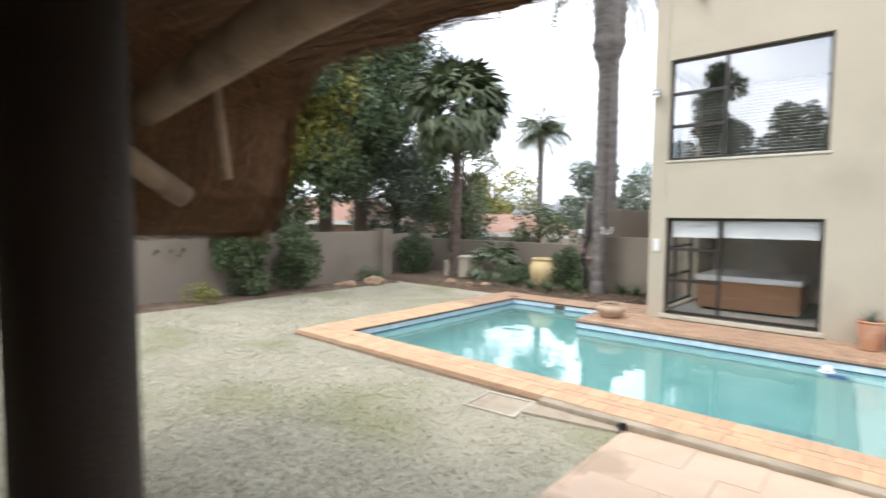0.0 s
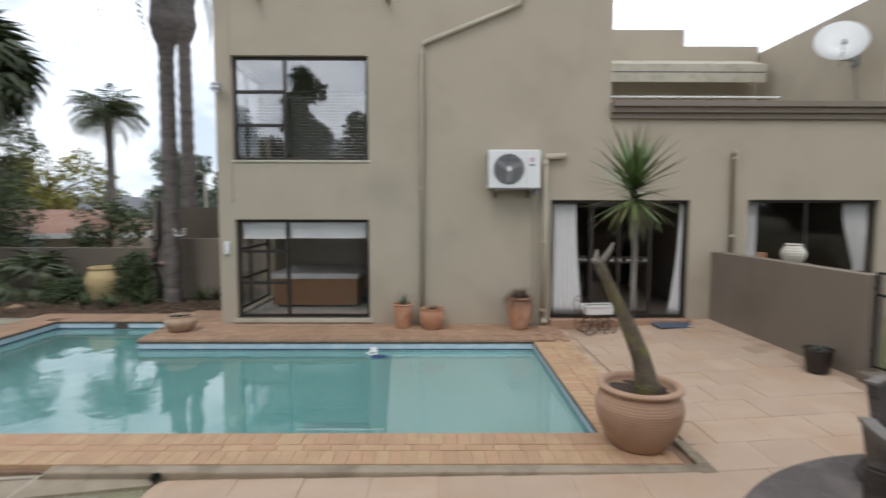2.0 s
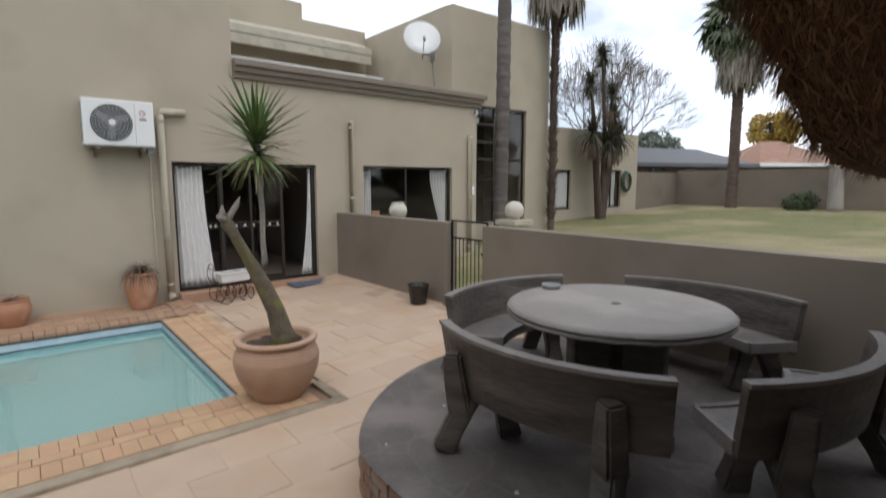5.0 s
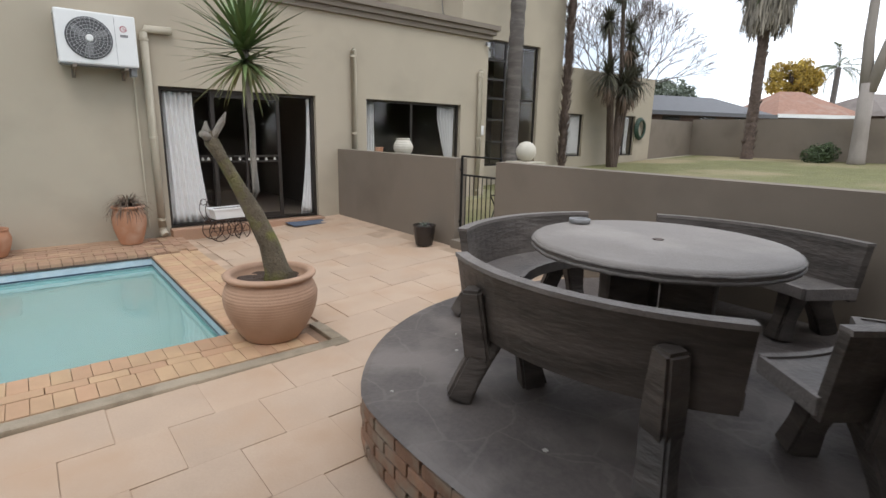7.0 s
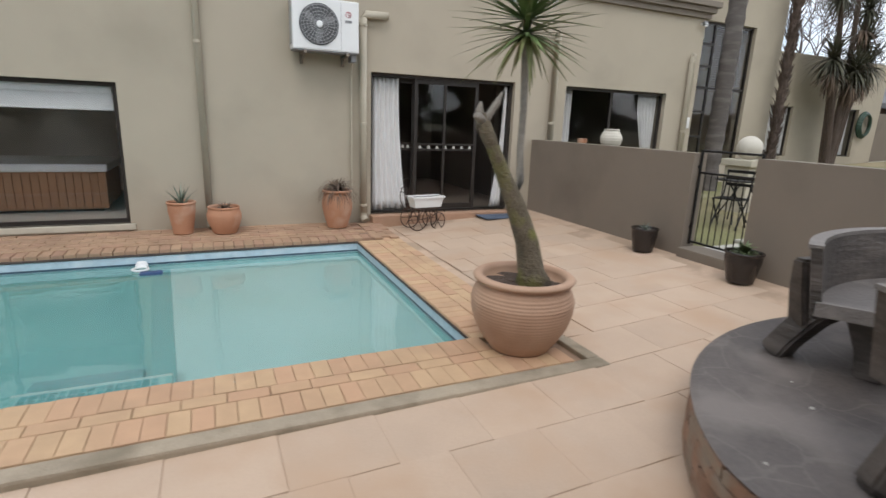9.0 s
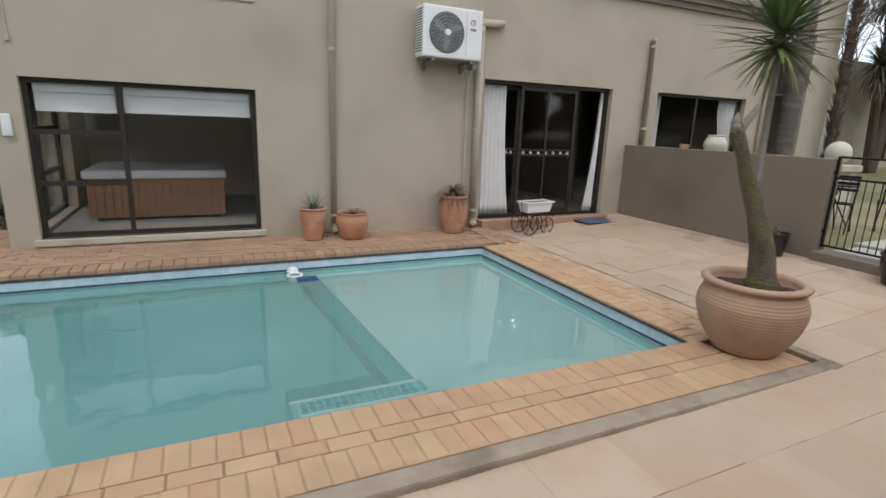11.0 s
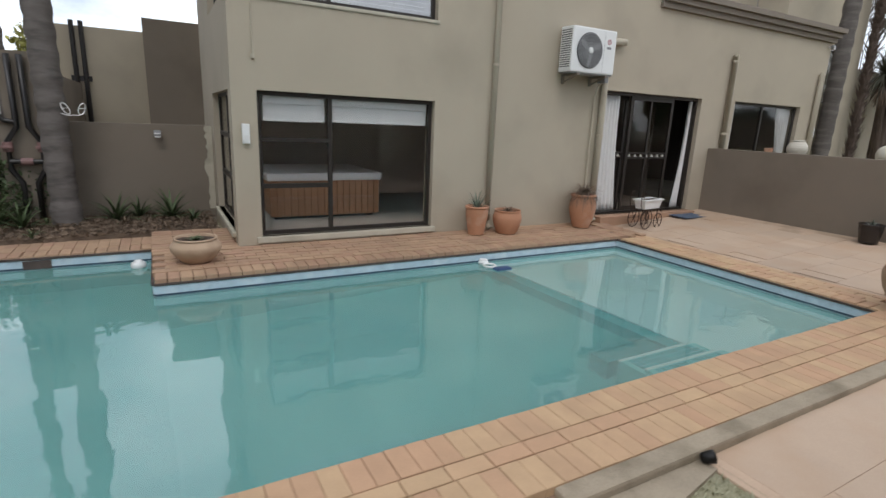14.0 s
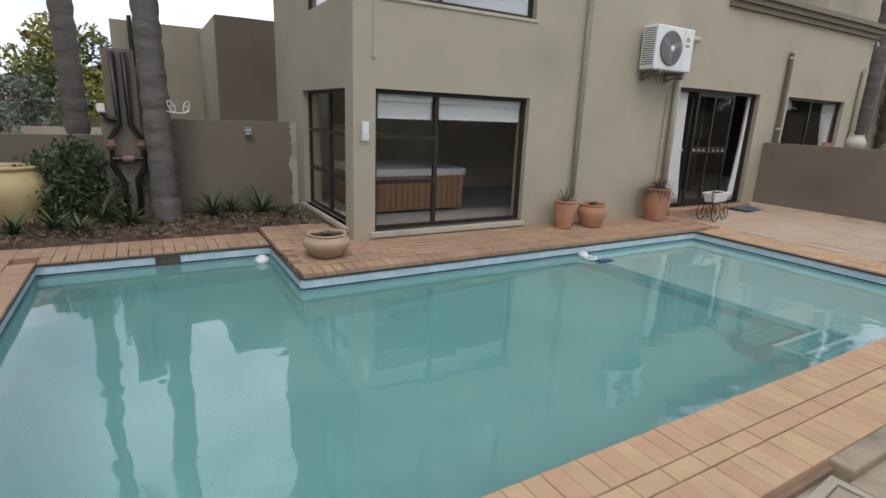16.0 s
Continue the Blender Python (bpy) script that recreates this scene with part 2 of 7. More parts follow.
SLATE = mat("slate_floor", (0.098, 0.082, 0.073), 0.62, var=0.32, scale=2.5, fine=40, bump=0.45, dist=0.008, stain=(0.17, 0.145, 0.128), stain_scale=2.2, stain_at=(0.46, 0.66), cracks=(2.4, (0.20, 0.175, 0.155), 0.010))
BRICK = mat("red_brick", (0.26, 0.15, 0.095), 0.9, var=0.22, scale=9, fine=80, bump=0.6, dist=0.006, per_object=0.5, stain=(0.25, 0.195, 0.145), stain_scale=5, stain_at=(0.48, 0.62))
FARBRICK = mat("dark_brown_brick", (0.085, 0.052, 0.04), 0.9, var=0.2, scale=5)
SEATGREY = mat("worn_seat_concrete", (0.105, 0.09, 0.08), 0.55, var=0.25, scale=4, fine=40, bump=0.5, stain=(0.20, 0.178, 0.157), stain_scale=3)
FAUXWOOD = mat("dark_cast_concrete", (0.056, 0.046, 0.039), 0.5, var=0.4, scale=3.0, fine=12, bump=0.6, dist=0.01, stretch=(1, 1, 4), stain=(0.125, 0.104, 0.09), stain_scale=1.6, stain_at=(0.46, 0.7))
TABLETOP = mat("grey_cast_tabletop", (0.215, 0.19, 0.17), 0.6, var=0.16, scale=2.5, fine=60, bump=0.3, stain=(0.29, 0.26, 0.232), stain_scale=1.8)
RIMWOOD = mat("worn_rim", (0.17, 0.15, 0.135), 0.7, var=0.25, scale=9, bump=0.5)
THATCH = mat("thatch", (0.15, 0.078, 0.04), 0.95, var=0.4, scale=6, fine=22, bump=1.0, dist=0.03, stretch=(0.5, 6, 0.5), per_island=0.5)
STRAW = mat("thatch_straw", (0.15, 0.083, 0.043), 0.9, var=0.3, scale=8, bump=0, per_island=1.0)
THATCHCUT = mat("thatch_cut", (0.31, 0.18, 0.11), 0.95, var=0.3, scale=30, fine=90, bump=1.0, dist=0.02, per_island=0.6)
POLE = mat("peeled_pole", (0.27, 0.20, 0.14), 0.75, var=0.2, scale=5, fine=40, bump=0.4, stain=(0.13, 0.085, 0.055), stain_scale=4)
DARKPOLE = mat("dark_pole", (0.03, 0.022, 0.016), 0.8, var=0.25, scale=5, bump=0.4)
CEDAR = mat("cedar_panel", (0.30, 0.15, 0.072), 0.6, var=0.2, scale=5, fine=40, bump=0.2, stretch=(6, 6, 0.5), per_island=0.2)
CLOTH = mat("white_cloth", (0.70, 0.69, 0.67), 0.9, var=0.05, scale=6, bump=0.1)
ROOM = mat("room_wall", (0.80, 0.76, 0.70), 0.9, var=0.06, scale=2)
SPAFLOOR = mat("spa_floor_tile", (0.42, 0.38, 0.33), 0.5, var=0.1, scale=3)
ROOMFLOOR = mat("room_floor", (0.16, 0.13, 0.105), 0.5, var=0.1, scale=3)
ROCK = mat("sandstone_rock", (0.36, 0.24, 0.15), 0.95, var=0.25, scale=5, bump=0.8, dist=0.03)
PALESTONE = mat("pale_stone", (0.56, 0.52, 0.44), 0.85, var=0.1, scale=6, bump=0.2)
CONCRETE = mat("pale_concrete", (0.42, 0.40, 0.35), 0.9, var=0.12, scale=4, bump=0.3)
ROOFTILE = mat("terracotta_roof", (0.30, 0.165, 0.115), 0.85, var=0.2, scale=5, stretch=(1, 1, 1), stain=(0.34, 0.23, 0.18), stain_scale=1.2)
BROWNROOF = mat("weathered_brown_roof", (0.19, 0.16, 0.14), 0.85, var=0.15, scale=2, stain=(0.14, 0.115, 0.10), stain_scale=0.8)
GREYROOF = mat("grey_sheet_roof", (0.125, 0.125, 0.13), 0.6, 0.2, var=0.08, scale=3)
# Dimness of the unlit rooms is put into this darker wall colour.
ROOM_DIMMED = mat("dimmed_room", (0.15, 0.125, 0.105), 0.9, var=0.06, scale=2)
PALMDARK = mat("dark_palm_bark", (0.11, 0.095, 0.085), 0.9, var=0.16, scale=4, fine=40, bump=0.7, dist=0.02, stretch=(1, 1, 4), stain=(0.17, 0.15, 0.135), stain_scale=2)
FARWALL = mat("far_plaster", (0.40, 0.33, 0.27), 0.9, var=0.1, scale=1)
BLUEMAT = mat("blue_mat", (0.085, 0.11, 0.155), 0.95, var=0.2, scale=20, fine=120, bump=0.6)
BLUEFLOAT = mat("blue_plastic", (0.03, 0.07, 0.17), 0.4, var=0.1, scale=8)
HOSE = mat("green_hose", (0.02, 0.05, 0.03), 0.5, var=0.2, scale=20)
DARKGRILLE = mat("dark_grille", (0.085, 0.085, 0.088), 0.5, var=0.1, scale=20)
GUARD = mat("pale_wire_guard", (0.42, 0.42, 0.42), 0.5, var=0.1, scale=20)
GREYGRILLE = mat("grille_grey", (0.22, 0.22, 0.22), 0.5, var=0.1, scale=20)
REDMARK = mat("red_mark", (0.42, 0.12, 0.14), 0.5, var=0.05, scale=9)
PVC = mat("black_pvc", (0.02, 0.018, 0.018), 0.4, var=0.2, scale=9)
VALVE = mat("valve_pink_grey", (0.26, 0.15, 0.14), 0.6, var=0.2, scale=9)
TWIG = mat("bare_twig", (0.12, 0.10, 0.095), 0.9, var=0.2, scale=5, bump=0)


def glass_mat(name, f0, tint):
    """Clear sheet glass: f0 is the share mirrored straight on, rising towards grazing view."""
    m = bpy.data.materials.new(name)
    m.use_nodes = True
    nt = m.node_tree
    nt.nodes.clear()
    o = nt.nodes.new("ShaderNodeOutputMaterial")
    mix = nt.nodes.new("ShaderNodeMixShader")
    tr = nt.nodes.new("ShaderNodeBsdfTransparent")
    tr.inputs["Color"].default_value = (tint, tint, tint, 1)
    gl = nt.nodes.new("ShaderNodeBsdfGlossy")
    gl.inputs["Roughness"].default_value = 0.02
    lw = nt.nodes.new("ShaderNodeLayerWeight")
    lw.inputs["Blend"].default_value = 0.5
    pw = nt.nodes.new("ShaderNodeMath")
    pw.operation = "POWER"
    pw.inputs[1].default_value = 5.0
    ma = nt.nodes.new("ShaderNodeMath")
    ma.operation = "MULTIPLY_ADD"
    ma.inputs[1].default_value, ma.inputs[2].default_value = 1.0 - f0, f0
    nt.links.new(lw.outputs["Facing"], pw.inputs[0])
    nt.links.new(pw.outputs[0], ma.inputs[0])
    nt.links.new(ma.outputs[0], mix.inputs["Fac"])
    nt.links.new(tr.outputs["BSDF"], mix.inputs[1])
    nt.links.new(gl.outputs["BSDF"], mix.inputs[2])
    nt.links.new(mix.outputs["Shader"], o.inputs["Surface"])
    return m


GLASS = glass_mat("window_glass", 0.03, 0.95)
FILMGLASS = glass_mat("reflective_window_glass", 0.24, 0.85)


def water_mat():
    m = bpy.data.materials.new("pool_water")
    m.use_nodes = True
    nt = m.node_tree
    b = nt.nodes["Principled BSDF"]
    b.inputs["Base Color"].default_value = (0.365, 0.62, 0.60, 1)
    b.inputs["Roughness"].default_value = 0.015
    b.inputs["IOR"].default_value = 1.64
    b.inputs["Transmission Weight"].default_value = 0.74
    geo = nt.nodes.new("ShaderNodeNewGeometry")
    n = nt.nodes.new("ShaderNodeTexNoise")
    n.inputs["Scale"].default_value, n.inputs["Detail"].default_value = 2.3, 2.5
    bp = nt.nodes.new("ShaderNodeBump")
    bp.inputs["Strength"].default_value, bp.inputs["Distance"].default_value = 0.2, 0.03
    nt.links.new(geo.outputs["Position"], n.inputs["Vector"])
    nt.links.new(n.outputs["Fac"], bp.inputs["Height"])
    nt.links.new(bp.outputs["Normal"], b.inputs["Normal"])
    return m


WATER = water_mat()


# ---- mesh helpers ----
def finish(bm, name, material, smooth=False):
    me = bpy.data.meshes.new(name)
    bmesh.ops.recalc_face_normals(bm, faces=bm.faces)
    bm.to_mesh(me)
    bm.free()
    for k in material if isinstance(material, (list, tuple)) else [material]:
        me.materials.append(k)
    if smooth:
        for p in me.polygons:
            p.use_smooth = True
    return me


def part(name, bm, material, parent=None, label="", smooth=False):
    ob = new(name, finish(bm, name, material, smooth))
    if parent is not None:
        ob.parent = parent
    if label:
        ob["label"] = label
    return ob


def raw(name, verts, faces, material, parent=None, smooth=False):
    me = bpy.data.meshes.new(name)
    me.from_pydata(verts, [], faces)
    me.materials.append(material)
    if smooth:
        for p in me.polygons:
            p.use_smooth = True
    ob = new(name, me)
    if parent is not None:
        ob.parent = parent
    return ob


def thing(name, x, y, z, label, category, group="", rz=0.0):
    e = new(name)
    e.empty_display_size = 0.1
    e.matrix_world = pose(x, y, z, 0, 0, rz)
    return tagged(e, label, category, group)


def struct(ob, label, category):
    return tagged(ob, label, category, kind="structure")


def box(bm, x0, x1, y0, y1, z0, z1, bevel=0.0):
    vs = [bm.verts.new((x, y, z)) for z in (z0, z1) for y in (y0, y1) for x in (x0, x1)]
    fs = [bm.faces.new([vs[i] for i in q]) for q in ((0, 2, 3, 1), (4, 5, 7, 6), (0, 1, 5, 4), (2, 6, 7, 3), (0, 4, 6, 2), (1, 3, 7, 5))]
    if bevel:
        es = list({e for f in fs for e in f.edges})
        bmesh.ops.bevel(bm, geom=es, offset=bevel, segments=2, affect="EDGES", profile=0.6)
    return bm


def bx(x0, x1, y0, y1, z0, z1, bevel=0.0):
    return box(bmesh.new(), x0, x1, y0, y1, z0, z1, bevel)


def tube(bm, pts, radii, sides=8, caps=True):
    pts = [Vector(p) for p in pts]
    if isinstance(radii, (int, float)):
        radii = [radii] * len(pts)
    rings, up = [], Vector((0.13, 0.21, 1)).normalized()
    for k, p in enumerate(pts):
        d = (pts[min(k + 1, len(pts) - 1)] - pts[max(k - 1, 0)]).normalized()
        a = d.cross(up)
        if a.length < 0.05:
            a = d.cross(Vector((1, 0.2, 0)))
        a.normalize()
        b = d.cross(a)
        rings.append([bm.verts.new(p + radii[k] * (math.cos(t) * a + math.sin(t) * b)) for t in [2 * math.pi * j / sides for j in range(sides)]])
    for r0, r1 in zip(rings, rings[1:]):
        for j in range(sides):
            bm.faces.new((r0[j], r0[(j + 1) % sides], r1[(j + 1) % sides], r1[j]))
    if caps:
        bm.faces.new(rings[0])
        bm.faces.new(rings[-1])
    return bm


def lathe(profile, n=32, bm=None, cx=0.0, cy=0.0, wobble=0.0):
    bm = bm or bmesh.new()
    rings = []
    for r, z in profile:
        rings.append([bm.verts.new((cx + r * math.cos(2 * math.pi * j / n), cy + r * math.sin(2 * math.pi * j / n), z)) for j in range(n)])
    for r0, r1 in zip(rings, rings[1:]):
        for j in range(n):
            bm.faces.new((r0[j], r0[(j + 1) % n], r1[(j + 1) % n], r1[j]))
    bm.faces.new(rings[0])
    bm.faces.new(rings[-1])
    return bm


def grid_solid(xs, ys, zs, full):
    """A solid of box cells: full(i, j, k) says which are filled; faces only where filled meets empty."""
    bm, cache = bmesh.new(), {}

    def v(i, j, k):
        if (i, j, k) not in cache:
            cache[i, j, k] = bm.verts.new((xs[i], ys[j], zs[k]))
        return cache[i, j, k]

    nx, ny, nz = len(xs) - 1, len(ys) - 1, len(zs) - 1

    def has(i, j, k):
        return 0 <= i < nx and 0 <= j < ny and 0 <= k < nz and full(i, j, k)

    for i in range(nx):
        for j in range(ny):
            for k in range(nz):
                if not has(i, j, k):
                    continue
                if not has(i - 1, j, k): bm.faces.new((v(i, j, k), v(i, j, k + 1), v(i, j + 1, k + 1), v(i, j + 1, k)))
                if not has(i + 1, j, k): bm.faces.new((v(i + 1, j, k), v(i + 1, j + 1, k), v(i + 1, j + 1, k + 1), v(i + 1, j, k + 1)))
                if not has(i, j - 1, k): bm.faces.new((v(i, j, k), v(i + 1, j, k), v(i + 1, j, k + 1), v(i, j, k + 1)))
                if not has(i, j + 1, k): bm.faces.new((v(i, j + 1, k), v(i, j + 1, k + 1), v(i + 1, j + 1, k + 1), v(i + 1, j + 1, k)))
                if not has(i, j, k - 1): bm.faces.new((v(i, j, k), v(i, j + 1, k), v(i + 1, j + 1, k), v(i + 1, j, k)))
                if not has(i, j, k + 1): bm.faces.new((v(i, j, k + 1), v(i + 1, j, k + 1), v(i + 1, j + 1, k + 1), v(i, j + 1, k + 1)))
    return bm


def wall(name, x0, x1, y0, y1, z0, z1, holes=(), along="x", material=None, label="", category="wall"):
    """A wall with openings that go through it; holes are (a0, a1, z0, z1) along the wall."""
    cuts = sorted({c for h in holes for c in h[:2]})
    zs = sorted({z0, z1, *[max(z0, h[2]) for h in holes], *[h[3] for h in holes]})
    xs, ys = (sorted({x0, *cuts, x1}), [y0, y1]) if along == "x" else ([x0, x1], sorted({y0, *cuts, y1}))
    line = xs if along == "x" else ys

    def full(i, j, k):
        n = i if along == "x" else j
        a, z = (line[n] + line[n + 1]) / 2, (zs[k] + zs[k + 1]) / 2
        return not any(h[0] < a < h[1] and h[2] < z < h[3] for h in holes)

    ob = part(name, grid_solid(xs, ys, zs, full), material or STUCCO)
    return struct(ob, label, category)


# ---- ground ----
POOL = (-7.25, 1.90, 5.31, 10.50)     # outer box of the pool; the far side steps back to 8.95 right of x = -4.75
NOTCH_X, NOTCH_Y = -4.75, 8.95
LAWN_Z = -0.075


def patio_z(x, y):
    return -0.02 + (0.062 * (x - 2.62) if x > 2.62 else 0.012 * (x - 2.62))


def ground_z(x, y):
    z = LAWN_Z - 0.02
    if x > 5.5:
        z = 0.16 + 0.038 * (min(x, 30.0) - 5.5)
    return z


def build_ground():
    xs = [-400, -120, -60, -30, -20, -13, -7.9, POOL[0], NOTCH_X, POOL[1], 5.5, 5.52, 8, 12, 16, 20, 25, 30, 60, 120, 400]
    ys = [-400, -120, -60, -30, -10, 0, POOL[2], NOTCH_Y, POOL[3], 14, 20, 30, 60, 120, 400]
    verts = [(x, y, ground_z(x, y)) for y in ys for x in xs]
    faces = []
    for j in range(len(ys) - 1):
        for i in range(len(xs) - 1):
            x, y = (xs[i] + xs[i + 1]) / 2, (ys[j] + ys[j + 1]) / 2
            if POOL[0] < x < POOL[1] and POOL[2] < y < POOL[3] and not (x > NOTCH_X and y > NOTCH_Y):
                continue
            n = len(xs)
            faces.append((j * n + i, j * n + i + 1, (j + 1) * n + i + 1, (j + 1) * n + i))
    ob = raw("ground", verts, faces, GROUND)
    struct(ob, "dry winter lawn soil around the pool and beyond", "ground")


build_ground()


def garden_lawn():
    xs, ys = [5.62, 8, 10, 12, 14, 16, 18, 20, 22, 24, 26.38], [-7.5, -4, -1, 2, 5, 8, 9.6, 11.3, 12.98]
    verts = [(x, y, ground_z(x, y) + 0.006) for y in ys for x in xs]
    n = len(xs)
    faces = [(j * n + i, j * n + i + 1, (j + 1) * n + i + 1, (j + 1) * n + i) for j in range(len(ys) - 1) for i in range(n - 1) if not (xs[i] < 9.5 and ys[j] > 9.5) and not (xs[i] < 13.9 and ys[j] > 11.2)]
    struct(raw("garden_lawn", verts, faces, GARDENLAWN), "patchy green garden turf behind the patio wall", "lawn")


garden_lawn()


def grass(name, areas, count, material, h, label, seed):
    rng = np.random.default_rng(seed)
    size = np.array([(a[1] - a[0]) * (a[3] - a[2]) for a in areas])
    verts, faces = [], []
    for a, share in zip(areas, size / size.sum()):
        n = int(count * share)
        x, y = rng.uniform(a[0], a[1], n), rng.uniform(a[2], a[3], n)
        t, l, s = rng.uniform(0, 6.283, n), rng.uniform(0.4, 1.0, n) * h, rng.uniform(0.2, 1.3, n) * h
        for k in range(n):
            z = a[4](x[k], y[k])
            c, d, w = math.cos(t[k]), math.sin(t[k]), 0.0035 + 0.07 * l[k]
            b = len(verts)
            verts += [(x[k] - d * w, y[k] + c * w, z), (x[k] + d * w, y[k] - c * w, z), (x[k] + c * s[k], y[k] + d * s[k], z + l[k])]
            faces.append((b, b + 1, b + 2))
    ob = raw(name, verts, faces, material)
    tagged(ob, label, "grass", kind="stuff")


flat = lambda x, y: LAWN_Z - 0.02
rise = lambda x, y: ground_z(x, y)
grass("grass", [(-11.9, -7.95, -3, 10.6, flat), (-7.95, -3.7, 0.6, 4.71, flat), (-3.7, -2.05, 0.6, 4.08, flat), (-3.02, -2.05, 4.08, 4.61, flat), (-7.95, -2.05, -3.0, 0.6, flat)], 300000, GRASS, 0.034,
      "short dry winter lawn grass beside the pool", 3)
grass("grass", [(5.9, 26.3, -4, 9.9, rise), (14.5, 26.3, 9.9, 12.9, rise)], 70000, GRASS_GREEN, 0.03, "patchy green and straw coloured garden lawn", 4)


# ---- pool ----
def prism(ring, z0, z1):
    bm = bmesh.new()
    low = [bm.verts.new((x, y, z0)) for x, y in ring]
    top = [bm.verts.new((x, y, z1)) for x, y in ring]
    n = len(ring)
    bm.faces.new(top)
    bm.faces.new(low[::-1])
    for k in range(n):
        bm.faces.new((low[k], low[(k + 1) % n], top[(k + 1) % n], top[k]))
    return bm


def build_pool():
    x0, x1, y0, y1 = POOL
    shelf, near, z_shelf, z_mid, z_deep = -0.50, -0.24, -0.55, -0.95, -1.6
    bm = bmesh.new()
    # walls from the coping down, as one plaster shell
    ring = [(x0, y0), (x1, y0), (x1, NOTCH_Y), (NOTCH_X, NOTCH_Y), (NOTCH_X, y1), (x0, y1)]
    top = [bm.verts.new((x, y, -0.20)) for x, y in ring]
    low = [bm.verts.new((x, y, -1.75)) for x, y in ring]
    for k in range(6):
        bm.faces.new((top[k], top[(k + 1) % 6], low[(k + 1) % 6], low[k]))
    pool = part("pool_shell", bm, PLASTER_DEPTH_TINT)
    struct(pool, "plastered swimming pool basin tinted turquoise for water depth", "pool")
    bm = bmesh.new()
    fl = [bm.verts.new(p) for p in ((x0, y0, z_deep), (-4.6, y0, z_deep), (near, y0, z_mid), (shelf, NOTCH_Y, z_mid), (NOTCH_X, NOTCH_Y, z_deep),
                                    (NOTCH_X, y1, z_deep), (x0, y1, z_deep))]
    bm.faces.new((fl[0], fl[1], fl[4], fl[5], fl[6]))
    bm.faces.new((fl[1], fl[2], fl[3], fl[4]))
    # Floor darkened by colour, since the water itself absorbs no light.
    part("deep_floor", bm, PLASTER_DEPTH_TINT, pool)
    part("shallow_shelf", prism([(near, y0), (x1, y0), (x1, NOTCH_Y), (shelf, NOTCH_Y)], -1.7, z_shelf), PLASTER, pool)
    part("shelf_edge", prism([(near - 0.21, y0 + 0.5), (near - 0.004, y0), (shelf - 0.004, NOTCH_Y), (shelf - 0.21, NOTCH_Y)], -1.7, z_shelf - 0.03), STEPTILE, pool, "dark teal tiled shelf edge")
    part("shelf_edge", bx(-1.25, near - 0.29, y0 + 0.74, y0 + 0.95, -1.7, z_shelf - 0.05), STEPTILE, pool, "dark teal tiled step edge")
    for k, z in enumerate((-0.215, -0.32)):
        xa, xb, yb = -1.24 - 0.03 * k, -0.26 - 0.05 * k, y0 + 0.36 + 0.25 * k
        st = part("pool_step", bx(xa, xb, y0 + 0.002 * k, yb, -1.6, z, 0.012), PLASTER_DEPTH_TINT, pool, "pool step in plaster tinted teal for water depth")
        part("step_nosing", bx(xa, xb, yb - 0.034, yb + 0.004, z - 0.03, z + 0.006, 0.006), WHITE, st, "white step nosing")
        part("step_mosaic", bx(xa + 0.04, xb - 0.04, yb - 0.24, yb - 0.035, z, z + 0.004), TEALGROUT, st, "pale teal mosaic step tread")
        for i in range(int((xb - xa - 0.12) / 0.055)):
            for j in range(3):
                part("mosaic_tile", bx(xa + 0.06 + 0.055 * i, xa + 0.105 + 0.055 * i, yb - 0.225 + 0.062 * j, yb - 0.172 + 0.062 * j, z + 0.0045, z + 0.009), STEPTILE, st)
    # waterline band on each side
    sides = [((x0, y0), (x1, y0)), ((x1, y0), (x1, NOTCH_Y)), ((x1, NOTCH_Y), (NOTCH_X, NOTCH_Y)), ((NOTCH_X, NOTCH_Y), (NOTCH_X, y1)),
             ((NOTCH_X, y1), (x0, y1)), ((x0, y1), (x0, y0))]
    for (ax, ay), (cx, cy) in sides:
        lx, hx, ly, hy = min(ax, cx), max(ax, cx), min(ay, cy), max(ay, cy)
        if lx == hx:
            part("waterline_band", bx(lx - 0.02, lx + 0.012, ly, hy, -0.24, -0.055), BAND, pool, "pale blue waterline tiles")
            part("waterline_border", bx(lx - 0.024, lx + 0.016, ly, hy, -0.162, -0.140), BANDLINE, pool, "thin dark border tiles")
        else:
            part("waterline_band", bx(lx, hx, ly - 0.02, ly + 0.012, -0.24, -0.055), BAND, pool, "pale blue waterline tiles")
            part("waterline_border", bx(lx, hx, ly - 0.024, ly + 0.016, -0.162, -0.140), BANDLINE, pool, "thin dark border tiles")
    # Solid dark box; the skimmer opening's inner shade is in its colour.
    part("skimmer", bx(-6.1, -5.83, y1 - 0.035, y1 + 0.05, -0.16, -0.06), MORTARSHADE, pool, "dark skimmer mouth")
    w = raw("water", [(x, y, -0.165) for x, y in ring], [(0, 1, 2, 3, 4, 5)], WATER)
    struct(w, "still turquoise pool water reflecting clouds", "water")
    w.visible_shadow = False


build_pool()

# solid bed under the pavers, round the pool
cope_bed = part("coping_bed", grid_solid([-7.98, POOL[0] - 0.01, NOTCH_X + 0.01, POOL[1] + 0.01, 2.66], [4.69, POOL[2] - 0.01, NOTCH_Y + 0.01, POOL[3] + 0.01, 11.1], [-0.4, -0.052],
                lambda i, j, k: not (1 <= i <= 2 and j == 1) and not (i == 1 and j == 2) and not (i == 3 and j >= 3)), JOINT)
struct(cope_bed, "dark jointing bed under the clay pavers", "pavement")
kerb = part("kerb", bx(-3.02, 2.66, 4.60, 4.735, -0.35, -0.010, 0.02), KERB)
struct(kerb, "grey concrete haunch along the paver edge", "kerb")
